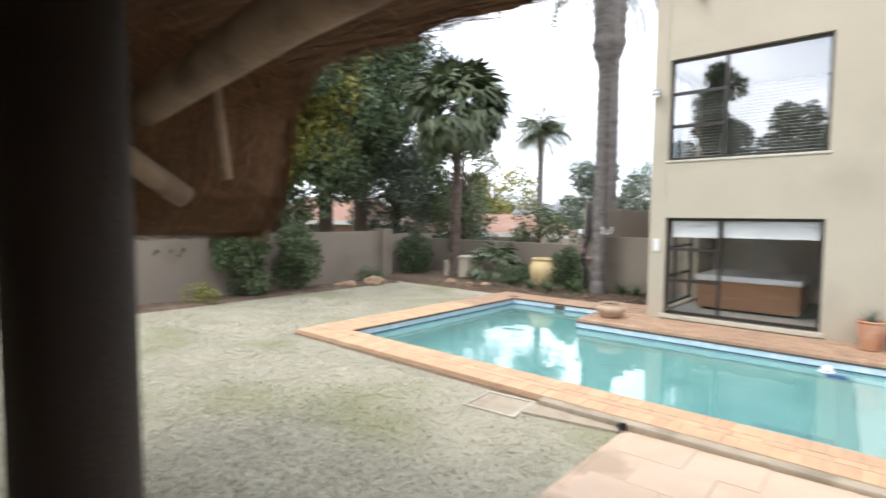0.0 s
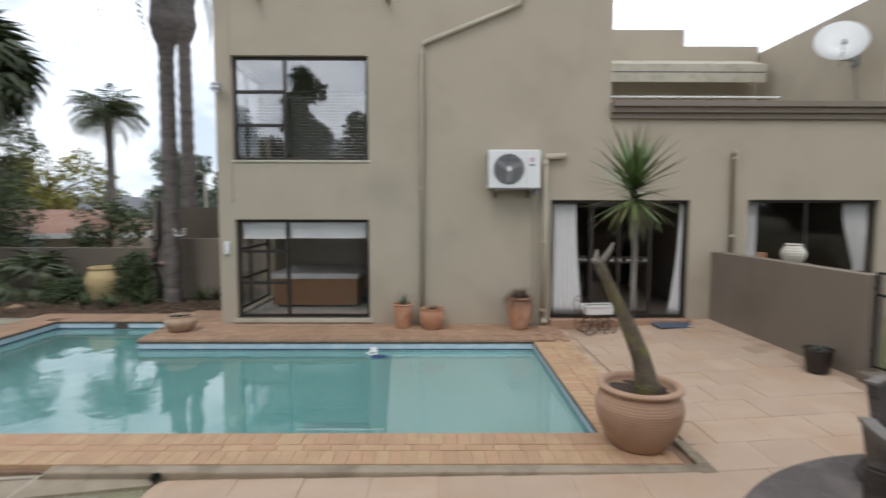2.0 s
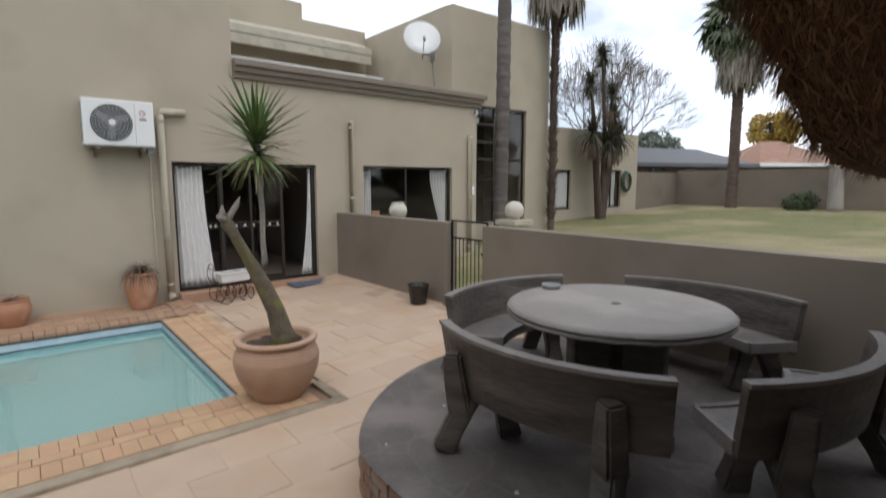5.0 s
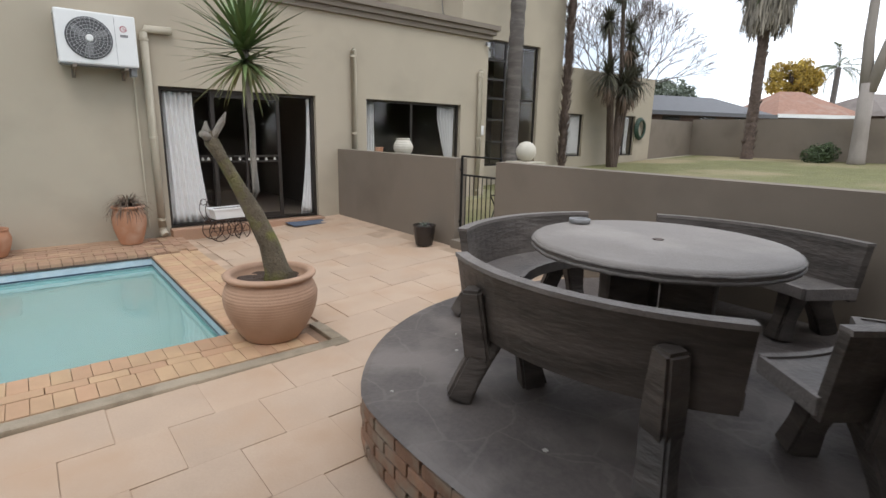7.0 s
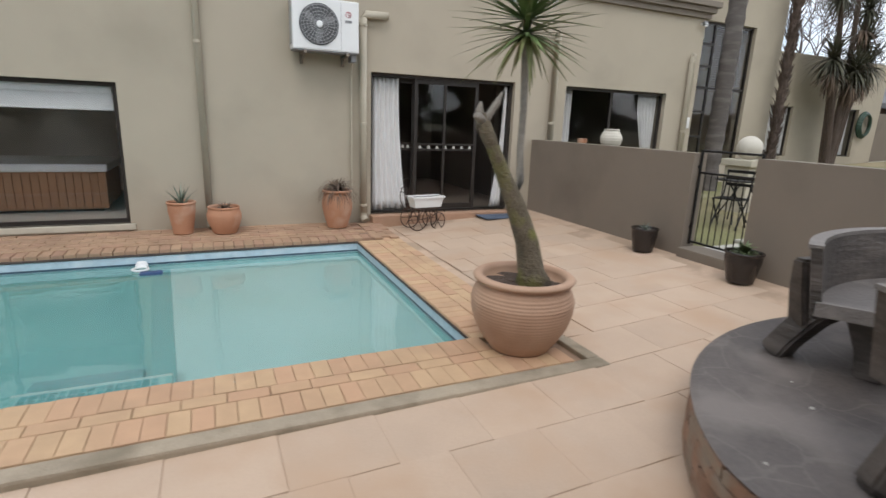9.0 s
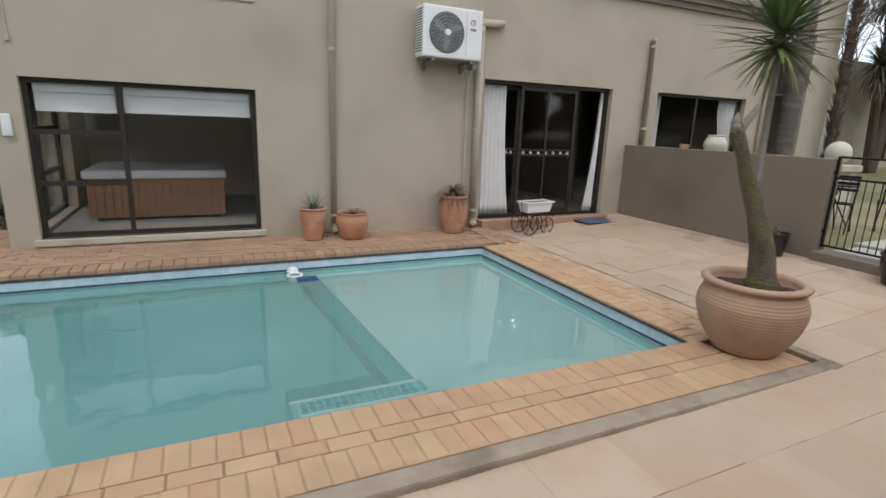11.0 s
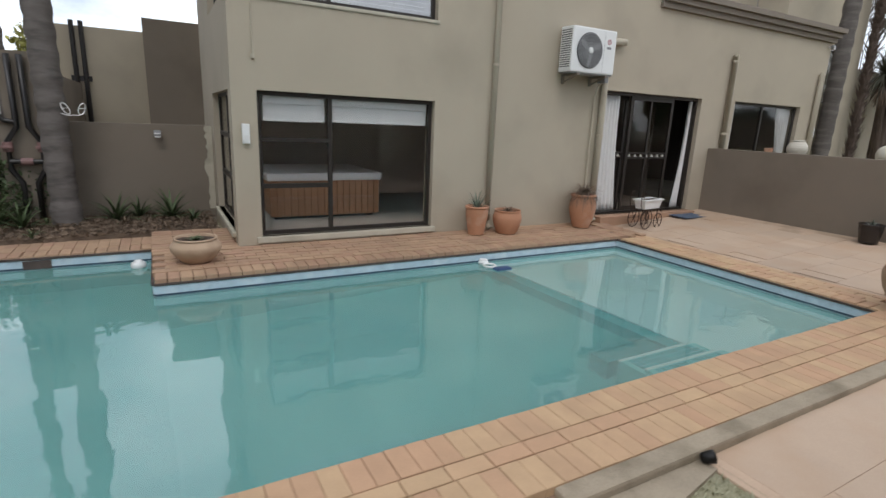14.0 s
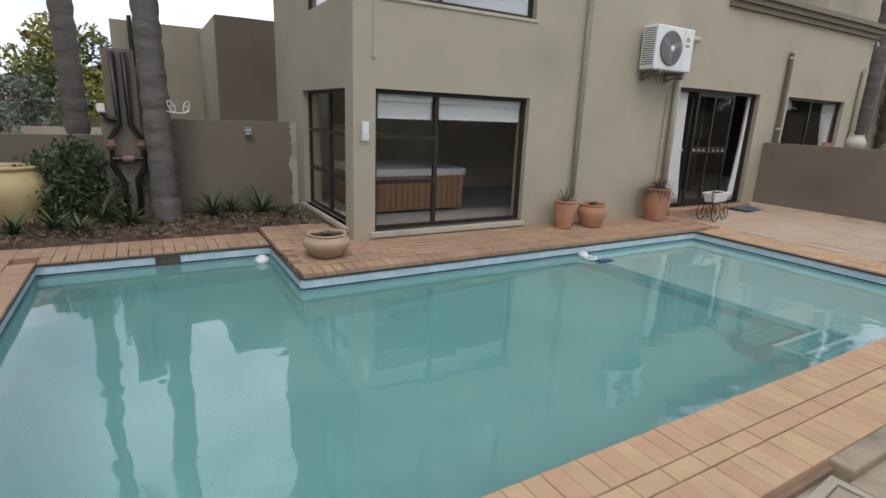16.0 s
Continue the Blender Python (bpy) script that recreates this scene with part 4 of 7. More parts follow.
def plinth():
    n = 96
    bm = bmesh.new()
    ring = [plinth_edge(2 * math.pi * k / n) for k in range(n)]
    lay = [[bm.verts.new((x, y, z)) for x, y in ring] for z in (-0.2, PZ - 0.03)]
    topv = [bm.verts.new((PC[0] + (x - PC[0]) * 1.012 if x < 5.38 else x, PC[1] + (y - PC[1]) * 1.012, PZ - 0.012)) for x, y in ring]
    top2 = [bm.verts.new((PC[0] + (x - PC[0]) * 0.995, PC[1] + (y - PC[1]) * 0.995, PZ)) for x, y in ring]
    for a, b in ((lay[0], lay[1]), (lay[1], topv), (topv, top2)):
        for k in range(n):
            bm.faces.new((a[k], a[(k + 1) % n], b[(k + 1) % n], b[k]))
    bm.faces.new(top2)
    ob = part("plinth", bm, SLATE)
    return struct(ob, "round dark slate seating platform with a brick edge", "platform")


PLINTH = plinth()


def chips():
    rng = random.Random(31)
    for x, y in ((2.93, 3.52), (2.09, 3.09), (2.75, 3.3), (2.35, 2.2)):
        s = rng.uniform(0.008, 0.018)
        bm = bmesh.new()
        lo = [bm.verts.new((s * rng.uniform(0.6, 1.2) * math.cos(q), s * rng.uniform(0.6, 1.2) * math.sin(q), 0)) for q in [k * 1.05 for k in range(6)]]
        hi = [bm.verts.new((v.co.x * 0.85, v.co.y * 0.85, 0.004)) for v in lo]
        bm.faces.new(hi)
        for k in range(6):
            bm.faces.new((lo[k], lo[(k + 1) % 6], hi[(k + 1) % 6], hi[k]))
        o = part("paint_chip", bm, CONCRETE)
        o.location = (x, y, PZ + 0.0005)
        tagged(o, "small white paint chip on the slate platform", "debris", "chips on the platform")


chips()


def table():
    e = thing("round_table", TC[0], TC[1], PZ, "round dark grey cast concrete garden table", "table")
    h = 0.80
    prof = [(0.73, h - 0.085), (0.765, h - 0.075), (0.782, h - 0.05), (0.782, h - 0.025), (0.768, h - 0.006), (0.74, h)]
    part("tabletop", lathe([(0.03, h - 0.085), *prof, (0.035, h)], 72), TABLETOP, e, "weathered grey tabletop", True)
    bm = bmesh.new()
    rng = random.Random(4)
    for z in (h - 0.062, h - 0.03):
        tube(bm, [((0.779 + rng.uniform(-0.003, 0.003)) * math.cos(q), (0.779 + rng.uniform(-0.003, 0.003)) * math.sin(q), z + rng.uniform(-0.003, 0.003)) for q in [2 * math.pi * k / 120 for k in range(121)]], 0.012, 6)
    part("bark_rim", bm, RIMWOOD, e, "bark textured rim", True)
    # Closed dark disc paints the depth shade of the hole.
    part("umbrella_hole", lathe([(0.02, h + 0.001), (0.034, h + 0.001), (0.036, h + 0.004), (0.02, h + 0.004)], 16), MORTARSHADE, e)
    for k in range(3):
        a = math.radians(40 + 120 * k)
        bm = bx(-0.16, 0.16, -0.06, 0.06, 0.0, h - 0.085, 0.03)
        bmesh.ops.rotate(bm, verts=bm.verts, cent=(0, 0, 0), matrix=Matrix.Rotation(a, 3, "Z"))
        bmesh.ops.translate(bm, verts=bm.verts, vec=(0.22 * math.cos(a), 0.22 * math.sin(a), 0))
        part("leg", bm, FAUXWOOD, e)


table()


def arc_slab(r0, r1, z0, z1, a0, a1, n=18, lean=0.0, arch=0.0):
    """A slab bent round the table between two radii and two angles; lean moves the top outwards, arch lifts its middle."""
    bm = bmesh.new()
    rows = []
    for k in range(n + 1):
        t = k / n
        a = a0 + (a1 - a0) * t
        c, s = math.cos(a), math.sin(a)
        up = arch * math.sin(math.pi * t)
        rows.append([bm.verts.new((r * c, r * s, z)) for r, z in ((r0, z0), (r1, z0), (r1 + lean, z1 + up), (r0 + lean, z1 + up))])
    for p, q in zip(rows, rows[1:]):
        for j in range(4):
            bm.faces.new((p[j], q[j], q[(j + 1) % 4], p[(j + 1) % 4]))
    bm.faces.new(rows[0])
    bm.faces.new(list(reversed(rows[-1])))
    bmesh.ops.bevel(bm, geom=[e for e in bm.edges if e.is_boundary is False and e.calc_face_angle(0) > 0.7], offset=0.012, segments=2, affect="EDGES")
    return bm


def bench():
    e = thing("curved_bench", TC[0], TC[1], PZ, "curved dark cast concrete bench with a wood grain back", "bench", "benches round the table")
    half = radians(32.5)
    part("seat", arc_slab(0.98, 1.36, 0.38, 0.44, -half, half), SEATGREY, e)
    part("seat_rim", arc_slab(0.955, 0.995, 0.375, 0.452, -half, half), RIMWOOD, e, "bark textured seat rim")
    part("backrest", arc_slab(1.33, 1.385, 0.35, 0.745, -half, half, lean=0.06), FAUXWOOD, e)
    part("back_cap", arc_slab(1.385, 1.455, 0.738, 0.762, -half, half), RIMWOOD, e, "worn bark textured top edge")
    for s in (-1, 1):
        rim = arc_slab(0.98, 1.37, 0.37, 0.45, s * half - 0.012, s * half + 0.012, n=2)
        part("seat_end", rim, RIMWOOD, e)
        a = s * radians(21)
        m = Matrix.Rotation(a, 4, "Z")
        # splayed leg: a front foot, a back foot and a strut behind the back
        for nm, pts, w in (("front_leg", [(1.04, 0, 0.0), (1.08, 0, 0.16), (1.14, 0, 0.385)], (0.105, 0.085, 0.11)),
                           ("back_leg", [(1.53, 0, 0.0), (1.47, 0, 0.12), (1.36, 0, 0.30), (1.26, 0, 0.385)], (0.10, 0.095, 0.10, 0.09)),
                           ("back_strut", [(1.40, 0, 0.22), (1.435, 0, 0.45), (1.455, 0, 0.63)], (0.10, 0.095, 0.08))):
            bm = bmesh.new()
            tube(bm, pts, list(w), 4)
            bmesh.ops.bevel(bm, geom=list(bm.edges), offset=0.016, segments=2, affect="EDGES")
            bmesh.ops.transform(bm, matrix=m, verts=bm.verts)
            part(nm, bm, FAUXWOOD, e)
    return e


b0 = bench()
BC = (3.81, 2.41)
b0.matrix_world = pose(BC[0], BC[1], PZ, 0, 0, 186)
for ang in (91, 1, 263.5):
    copy_thing(b0, pose(BC[0], BC[1], PZ, 0, 0, ang))

ash = thing("ashtray", 3.78, 3.14, PZ + 0.80, "small round grey glass ashtray on the table", "ashtray")
part("dish", lathe([(0.06, 0.0), (0.075, 0.004), (0.078, 0.035), (0.066, 0.037), (0.06, 0.012), (0.02, 0.01)], 20), GREYGRILLE, ash, "", True)


# ---- pots and plants ----
def pot(name, x, y, z, r, h, material, label, belly=0.0, neck=1.0, ribs=0, soil=True, group="", base=0.68, rim=0.02):
    e = thing(name, x, y, z, label, "plant pot", group)
    prof = [(0.02, 0.0), (r * base, 0.0), (r * base * 1.03, 0.01)]
    n = 22 if not ribs else ribs * 3
    for k in range(1, n + 1):
        t = k / n
        rr = r * (base + (1 - base) * min(1, t * 1.35) + belly * math.sin(math.pi * min(1, t * 1.02)) + (neck - 1) * max(0, (t - 0.55) / 0.45) ** 1.3)
        if ribs:
            rr += 0.004 * math.cos(2 * math.pi * t * ribs) * (1 if 0.12 < t < 0.9 else 0)
        prof.append((rr, h * t * 0.93))
    top = prof[-1][0]
    prof += [(top + rim, h * 0.94), (top + rim * 1.2, h * 0.975), (top + rim * 0.7, h), (top - rim * 0.6, h), (top - rim, h * 0.94), (top - rim * 0.9, h * 0.86)]
    prof.append((0.03, h * 0.85))
    part("body", lathe(prof, 40), material, e, "", True)
    if soil:
        bm = lathe([(0.02, h * 0.84), (top * 0.6, h * 0.855), (top - rim * 0.8, h * 0.845), (top - rim * 0.8, h * 0.83), (0.02, h * 0.83)], 20)
        for v in bm.verts:
            v.co.z += random.uniform(0, 0.02)
        part("soil", bm, SOIL, e)
    return e, top, h


def blades(count, length, width, seed, droop=0.5, up=(0.2, 1.4), segs=3, vfold=0.0):
    """Long tapering leaves from one point: verts and faces."""
    rng = random.Random(seed)
    V, Fc = [], []
    for k in range(count):
        a = k * 2.39996 + rng.uniform(-0.2, 0.2)
        el = up[0] + (up[1] - up[0]) * ((k + 0.5) / count) + rng.uniform(-0.1, 0.1)
        L = length * rng.uniform(0.8, 1.08)
        c, s = math.cos(a), math.sin(a)
        pr = Vector((0, 0, 0)); e2 = el
        b = len(V)
        for q in range(segs + 1):
            w = width * (1 - (q / segs) ** 1.6) * (0.55 + 0.45 * min(1, q + 0.3)) + 0.0012
            V += [(pr.x - s * w, pr.y + c * w, pr.z), (pr.x + s * w, pr.y - c * w, pr.z)]
            step = L / segs
            pr = pr + Vector((c * math.cos(e2), s * math.cos(e2), math.sin(e2))) * step
            e2 -= droop * rng.uniform(0.6, 1.3) / segs
        for q in range(segs):
            Fc.append((b + 2 * q, b + 2 * q + 1, b + 2 * q + 3, b + 2 * q + 2))
    return V, Fc


def rosette(name, parent, at, count, length, width, seed, material, droop=0.5, up=(0.2, 1.4), segs=3):
    V, Fc = blades(count, length, width, seed, droop, up, segs)
    ob = raw(name, V, Fc, material, parent)
    ob.location = at
    return ob


big, top, hh = pot("plant_pot", 2.16, 5.09, 0.0, 0.342, 0.585, TERRA_PALE, "large ribbed pale terracotta pot beside the pool", belly=0.20, neck=1.0, ribs=22, base=0.66, rim=0.035)
yuc = thing("yucca", 2.16, 5.09, 0.49, "yucca with a bent trunk, a cut stub and spiky green crown", "plant")
bm = bmesh.new()
tube(bm, [(0.08, -0.01, 0.0), (0.065, 0.0, 0.1), (0.005, 0.0, 0.34), (-0.095, 0.02, 0.6), (-0.205, 0.05, 0.84), (-0.31, 0.07, 1.05), (-0.365, 0.085, 1.17), (-0.385, 0.09, 1.25)],
     [0.15, 0.106, 0.086, 0.07, 0.056, 0.047, 0.054, 0.038], 14)
for v in bm.verts:
    v.co += Vector((noise.noise(v.co * 9), noise.noise(v.co * 9 + Vector((5, 0, 0))), 0)) * 0.02
part("trunk", bm, YUCCABARK, yuc, "lichen covered bent trunk", True)
part("cut_stub", tube(bmesh.new(), [(-0.375, 0.085, 1.18), (-0.335, 0.07, 1.25), (-0.29, 0.05, 1.33), (-0.262, 0.04, 1.40)], [0.034, 0.027, 0.026, 0.006], 8), STEMGREY, yuc, "grey split side stub", True)
part("cut_stub", tube(bmesh.new(), [(-0.385, 0.09, 1.20), (-0.405, 0.09, 1.27), (-0.40, 0.085, 1.33)], [0.04, 0.03, 0.008], 8), STEMGREY, yuc, "grey broken trunk tip", True)
part("cut_stub", tube(bmesh.new(), [(-0.37, 0.08, 1.19), (-0.43, 0.06, 1.23), (-0.455, 0.05, 1.235)], [0.036, 0.03, 0.02], 8), STEMGREY, yuc, "grey sawn knob", True)
part("stem", tube(bmesh.new(), [(-0.1, 0.03, 0.62), (-0.05, 0.07, 0.78), (-0.05, 0.10, 1.0), (-0.04, 0.11, 1.3), (-0.06, 0.10, 1.6), (-0.07, 0.10, 1.95)], [0.034, 0.03, 0.026, 0.025, 0.026, 0.034], 10), STEMGREY, yuc, "slim grey upright stem", True)
for zc, n, lo, hi, sd in ((1.80, 46, -0.5, 0.35, 3), (1.88, 54, -0.1, 0.85, 4), (1.95, 50, 0.3, 1.45, 5)):
    rosette("leaf_crown", yuc, (-0.07, 0.10, zc), n, 0.55, 0.021, sd, YUCCALEAF, 0.22, (lo, hi), 4)
rosette("lower_foliage", yuc, (-0.07, 0.10, 1.80), 22, 0.46, 0.017, 8, DRYLEAF, 0.5, (-0.95, -0.3))

SIDE_Z = 0.05
pa, _, _ = pot("plant_pot", -0.36, 9.72, SIDE_Z, 0.172, 0.44, TERRA, "tall tapered terracotta pot with a small aloe", base=0.72, rim=0.012)
pl = thing("aloe", -0.36, 9.72, SIDE_Z + 0.35, "small upright aloe in a terracotta pot", "plant")
rosette("foliage", pl, (0, 0, 0), 22, 0.34, 0.014, 5, LEAF_GREY, 0.5, (0.7, 1.5))
pb, _, _ = pot("plant_pot", 0.17, 9.65, SIDE_Z, 0.218, 0.37, TERRA, "squat rounded terracotta pot with dry twigs", belly=0.10, base=0.70, neck=0.92, rim=0.008)
tw = thing("dry_plant", 0.17, 9.65, SIDE_Z + 0.29, "withered brown plant in a terracotta pot", "plant")
rosette("twig_tuft", tw, (0, 0, 0), 90, 0.24, 0.006, 6, DRYTUFT, 1.6, (0.3, 1.2))
pc, _, _ = pot("plant_pot", 1.76, 9.66, SIDE_Z, 0.215, 0.57, TERRA, "bulbous terracotta jar with a drooping plant", belly=0.12, base=0.66, neck=0.88, rim=0.025)
dp = thing("spider_plant", 1.76, 9.66, SIDE_Z + 0.50, "dry drooping spiky plant in a terracotta jar", "plant")
rosette("foliage", dp, (0, 0, 0), 230, 0.42, 0.008, 7, DRYTUFT, 2.3, (0.2, 1.4))
rosette("green_foliage", dp, (0, 0, 0), 24, 0.22, 0.009, 9, LEAF_GREY, 0.8, (0.5, 1.4))
bw, _, _ = pot("bowl_planter", -4.31, 9.50, 0.04, 0.255, 0.28, SANDPOT, "wide shallow sand coloured bowl planter", belly=0.16, base=0.62, neck=0.86, rim=0.012)
sc = thing("succulent", -4.31, 9.50, 0.265, "low dark succulents in the bowl planter", "plant")
rosette("foliage", sc, (0, 0, 0), 60, 0.12, 0.014, 10, LEAF_MID, 0.9, (0.0, 1.0))
g1, _, _ = pot("plant_pot", 5.12, 6.82, patio_z(5.12, 0) + 0.01, 0.16, 0.30, GLAZED, "dark glazed pot with a bare plant by the wall", base=0.78, rim=0.012)
q1 = thing("small_plant", 5.12, 6.82, patio_z(5.12, 0) + 0.01 + 0.26, "small sparse plant in a dark pot", "plant")
rosette("foliage", q1, (0, 0, 0), 14, 0.14, 0.012, 11, LEAF_GREY, 0.8, (0.3, 1.4))
g2, _, _ = pot("plant_pot", 5.1, 5.42, patio_z(5.1, 0) + 0.01, 0.18, 0.33, GLAZED, "dark glazed pot with green foliage by the gate", base=0.72, rim=0.012)
q2 = thing("leafy_plant", 5.1, 5.42, patio_z(5.1, 0) + 0.01 + 0.28, "fresh green leafy plant in a dark pot", "plant")
rosette("foliage", q2, (0, 0, 0), 70, 0.19, 0.03, 12, LEAF_MID, 1.6, (0.2, 1.5))
yp, _, _ = pot("garden_urn", -7.72, 12.75, 0.03, 0.40, 0.80, YELLOWPOT, "large pale yellow glazed urn in the flower bed", belly=0.14, base=0.72, neck=0.84, rim=0.02)
ur, _, _ = pot("garden_urn", 5.94, 8.56, 1.36, 0.125, 0.30, PALESTONE, "round sand coloured ribbed urn behind the patio wall", belly=0.42, base=0.9, neck=0.9, rim=0.01, ribs=7, soil=False)
ur2, _, _ = pot("plant_pot", 5.66, 8.92, 1.36, 0.075, 0.13, TERRA, "tiny terracotta pot behind the patio wall", base=0.75, rim=0.008)


struct(part("garden_ledge", bx(5.62, 6.12, 8.38, 9.06, 0.1, 1.36, 0.012), TAUPE), "taupe plastered ledge behind the patio wall", "ledge")


def planter_cart():
    z = patio_z(3.0, 0)
    e = thing("planter_cart", 3.11, 9.42, z, "wrought iron cart planter with a white trough", "planter", rz=8)
    for x, r in ((-0.2, 0.17), (0.16, 0.13)):
        for y in (-0.13, 0.13):
            bm = bmesh.new()
            tube(bm, [(x + r * math.cos(a), y, r + 0.008 + r * math.sin(a)) for a in [2 * math.pi * k / 24 for k in range(25)]], 0.008, 6)
            wheel = part("wheel", bm, RUST, e)
            for k in range(6):
                a = math.pi * k / 3
                part("spoke", tube(bmesh.new(), [(x, y, r + 0.008), (x + r * math.cos(a), y, r + 0.008 + r * math.sin(a))], 0.005, 5), RUST, wheel)
    bm = bmesh.new()
    for y in (-0.11, 0.11):
        tube(bm, [(-0.3, y, 0.30), (-0.2, y, 0.34), (0.2, y, 0.34), (0.3, y, 0.28)], 0.008, 6)
        tube(bm, [(-0.2, y, 0.17), (-0.16, y, 0.34)], 0.008, 6)
        tube(bm, [(0.16, y, 0.14), (0.14, y, 0.34)], 0.008, 6)
        tube(bm, [(-0.3 - 0.1 * math.sin(t * 0.5), y, 0.30 + 0.07 * t) for t in range(6)], 0.007, 6)
        tube(bm, [(-0.33 + 0.05 * math.cos(t * 0.8), y, 0.62 + 0.05 * math.sin(t * 0.8)) for t in range(8)], 0.006, 6)
    part("frame", bm, RUST, e, "rusty curled iron frame")
    bm = bx(-0.27, 0.27, -0.11, 0.11, 0.352, 0.50, 0.012)
    for v in bm.verts:
        if v.co.z < 0.42:
            v.co.x *= 0.88
            v.co.y *= 0.85
    part("trough", bm, WHITE, e, "white plastic trough")
    part("trough_rim", grid_solid([-0.29, -0.25, 0.25, 0.29], [-0.13, -0.09, 0.09, 0.13], [0.5, 0.525], lambda i, j, k: not (i == 1 and j == 1)), WHITE, e)
    part("soil", bx(-0.25, 0.25, -0.09, 0.09, 0.495, 0.508), SOIL, e)


planter_cart()
dm = thing("door_mat", 4.64, 9.60, patio_z(4.64, 0) + 0.004, "worn blue grey door mat on the patio", "mat")
part("mat", bx(-0.40, 0.40, -0.2, 0.2, 0, 0.006, 0.002), BLUEMAT, dm)
part("border", grid_solid([-0.43, -0.38, 0.38, 0.43], [-0.21, -0.17, 0.17, 0.21], [0.0, 0.009], lambda i, j, k: not (i == 1 and j == 1)), BLUEMAT, dm)


# ---- fixtures on the facade ----
def air_conditioner():
    e = thing("air_conditioner", 1.635, F, 2.58, "white outdoor air conditioner unit on wall brackets", "air conditioner")
    fy = -0.36
    part("casing", bx(-0.465, 0.465, fy, -0.07, 0.0, 0.68, 0.022), WHITE, e)
    part("base_pan", bx(-0.45, 0.45, fy + 0.012, -0.08, -0.014, 0.001), GREYGRILLE, e)
    part("front_seam", bx(0.205, 0.209, fy - 0.0015, fy + 0.004, 0.03, 0.65), GREYGRILLE, e)
    at = lambda d: pose(-0.10, fy - d, 0.335, 90, 0, 0)
    # Flat dark disc on the casing; the well's inner shade is in its colour.
    w = part("fan_well", lathe([(0.02, -0.004), (0.252, -0.004), (0.272, 0.006), (0.252, 0.012), (0.02, 0.012)], 48), DARKGRILLE, e)
    w.matrix_local = at(0.002)
    for k in range(3):
        bm = bmesh.new()
        for q in range(9):
            u = q / 8
            t = 2.1 * k + 0.75 * u
            r0, r1 = 0.05, 0.12 + 0.12 * math.sin(math.pi * min(1.0, 0.25 + u * 0.9))
            bm.verts.new((r0 * math.cos(t), r0 * math.sin(t), 0.001 + 0.003 * u))
            bm.verts.new((r1 * math.cos(t + 0.2), r1 * math.sin(t + 0.2), 0.001 + 0.003 * u))
        bm.verts.ensure_lookup_table()
        for q in range(8):
            bm.faces.new((bm.verts[2 * q], bm.verts[2 * q + 1], bm.verts[2 * q + 3], bm.verts[2 * q + 2]))
        part("fan_blade", bm, GREYGRILLE, e).matrix_local = at(0.016)
    bm = bmesh.new()
    for r in (0.075, 0.12, 0.165, 0.21, 0.25):
        tube(bm, [(r * math.cos(a), r * math.sin(a), 0) for a in [2 * math.pi * k / 36 for k in range(37)]], 0.003, 4)
    for k in range(28):
        a = 2 * math.pi * k / 28
        tube(bm, [(0.04 * math.cos(a), 0.04 * math.sin(a), 0), (0.16 * math.cos(a + 0.06), 0.16 * math.sin(a + 0.06), 0.004), (0.255 * math.cos(a + 0.14), 0.255 * math.sin(a + 0.14), 0)], 0.0026, 4)
    part("fan_guard", bm, GUARD, e, "pale wire fan guard").matrix_local = at(0.026)
    part("fan_hub", lathe([(0.01, 0), (0.046, 0), (0.046, 0.012), (0.034, 0.02), (0.01, 0.02)], 20), WHITE, e).matrix_local = at(0.026)
    bm = bmesh.new()
    tube(bm, [(0.036 * math.cos(a), 0.036 * math.sin(a), 0) for a in [2 * math.pi * k / 24 for k in range(25)]], 0.006, 6)
    box(bm, -0.004, 0.004, -0.012, 0.024, -0.003, 0.003)
    box(bm, 0.004, 0.034, -0.012, -0.004, -0.003, 0.003)
    d = part("brand_mark", bm, REDMARK, e, "round red maker's mark")
    d.matrix_local = pose(0.31, fy - 0.001, 0.50, 90, 0, 0)
    part("mark_bar", bx(0.265, 0.36, fy - 0.0025, fy - 0.001, 0.39, 0.425), GREYGRILLE, e, "grey lettering bar")
    # Raised dark strips paint the shade inside the louvre slots.
    for k in range(17):
        part("side_slot", bx(-0.4665, -0.462, fy + 0.03, -0.10, 0.07 + k * 0.034, 0.086 + k * 0.034), DARKGRILLE, e)
    for k in range(9):
        part("side_slot", bx(0.462, 0.4665, fy + 0.05, fy + 0.16, 0.30 + k * 0.034, 0.316 + k * 0.034), DARKGRILLE, e)
    for x in (-0.3, 0.3):
        bm = bx(x - 0.022, x + 0.022, fy - 0.02, 0.0, -0.05, -0.014)
        box(bm, x - 0.022, x + 0.022, -0.03, 0.0, -0.17, -0.05)
        tube(bm, [(x, fy + 0.03, -0.04), (x, -0.02, -0.15)], 0.014, 6)
        part("bracket", bm, CORNICE, e, "taupe painted bracket")
    part("service_valve", bx(0.36, 0.44, fy + 0.06, -0.12, -0.12, -0.01, 0.012), GREYGRILLE, e)
    part("conduit", tube(bmesh.new(), [(0.40, -0.2, -0.1), (0.42, -0.1, -0.16), (0.43, -0.035, -0.3), (0.43, -0.03, -2.36)], 0.013, 8), CREAM, e, "cream refrigerant pipe")


air_conditioner()


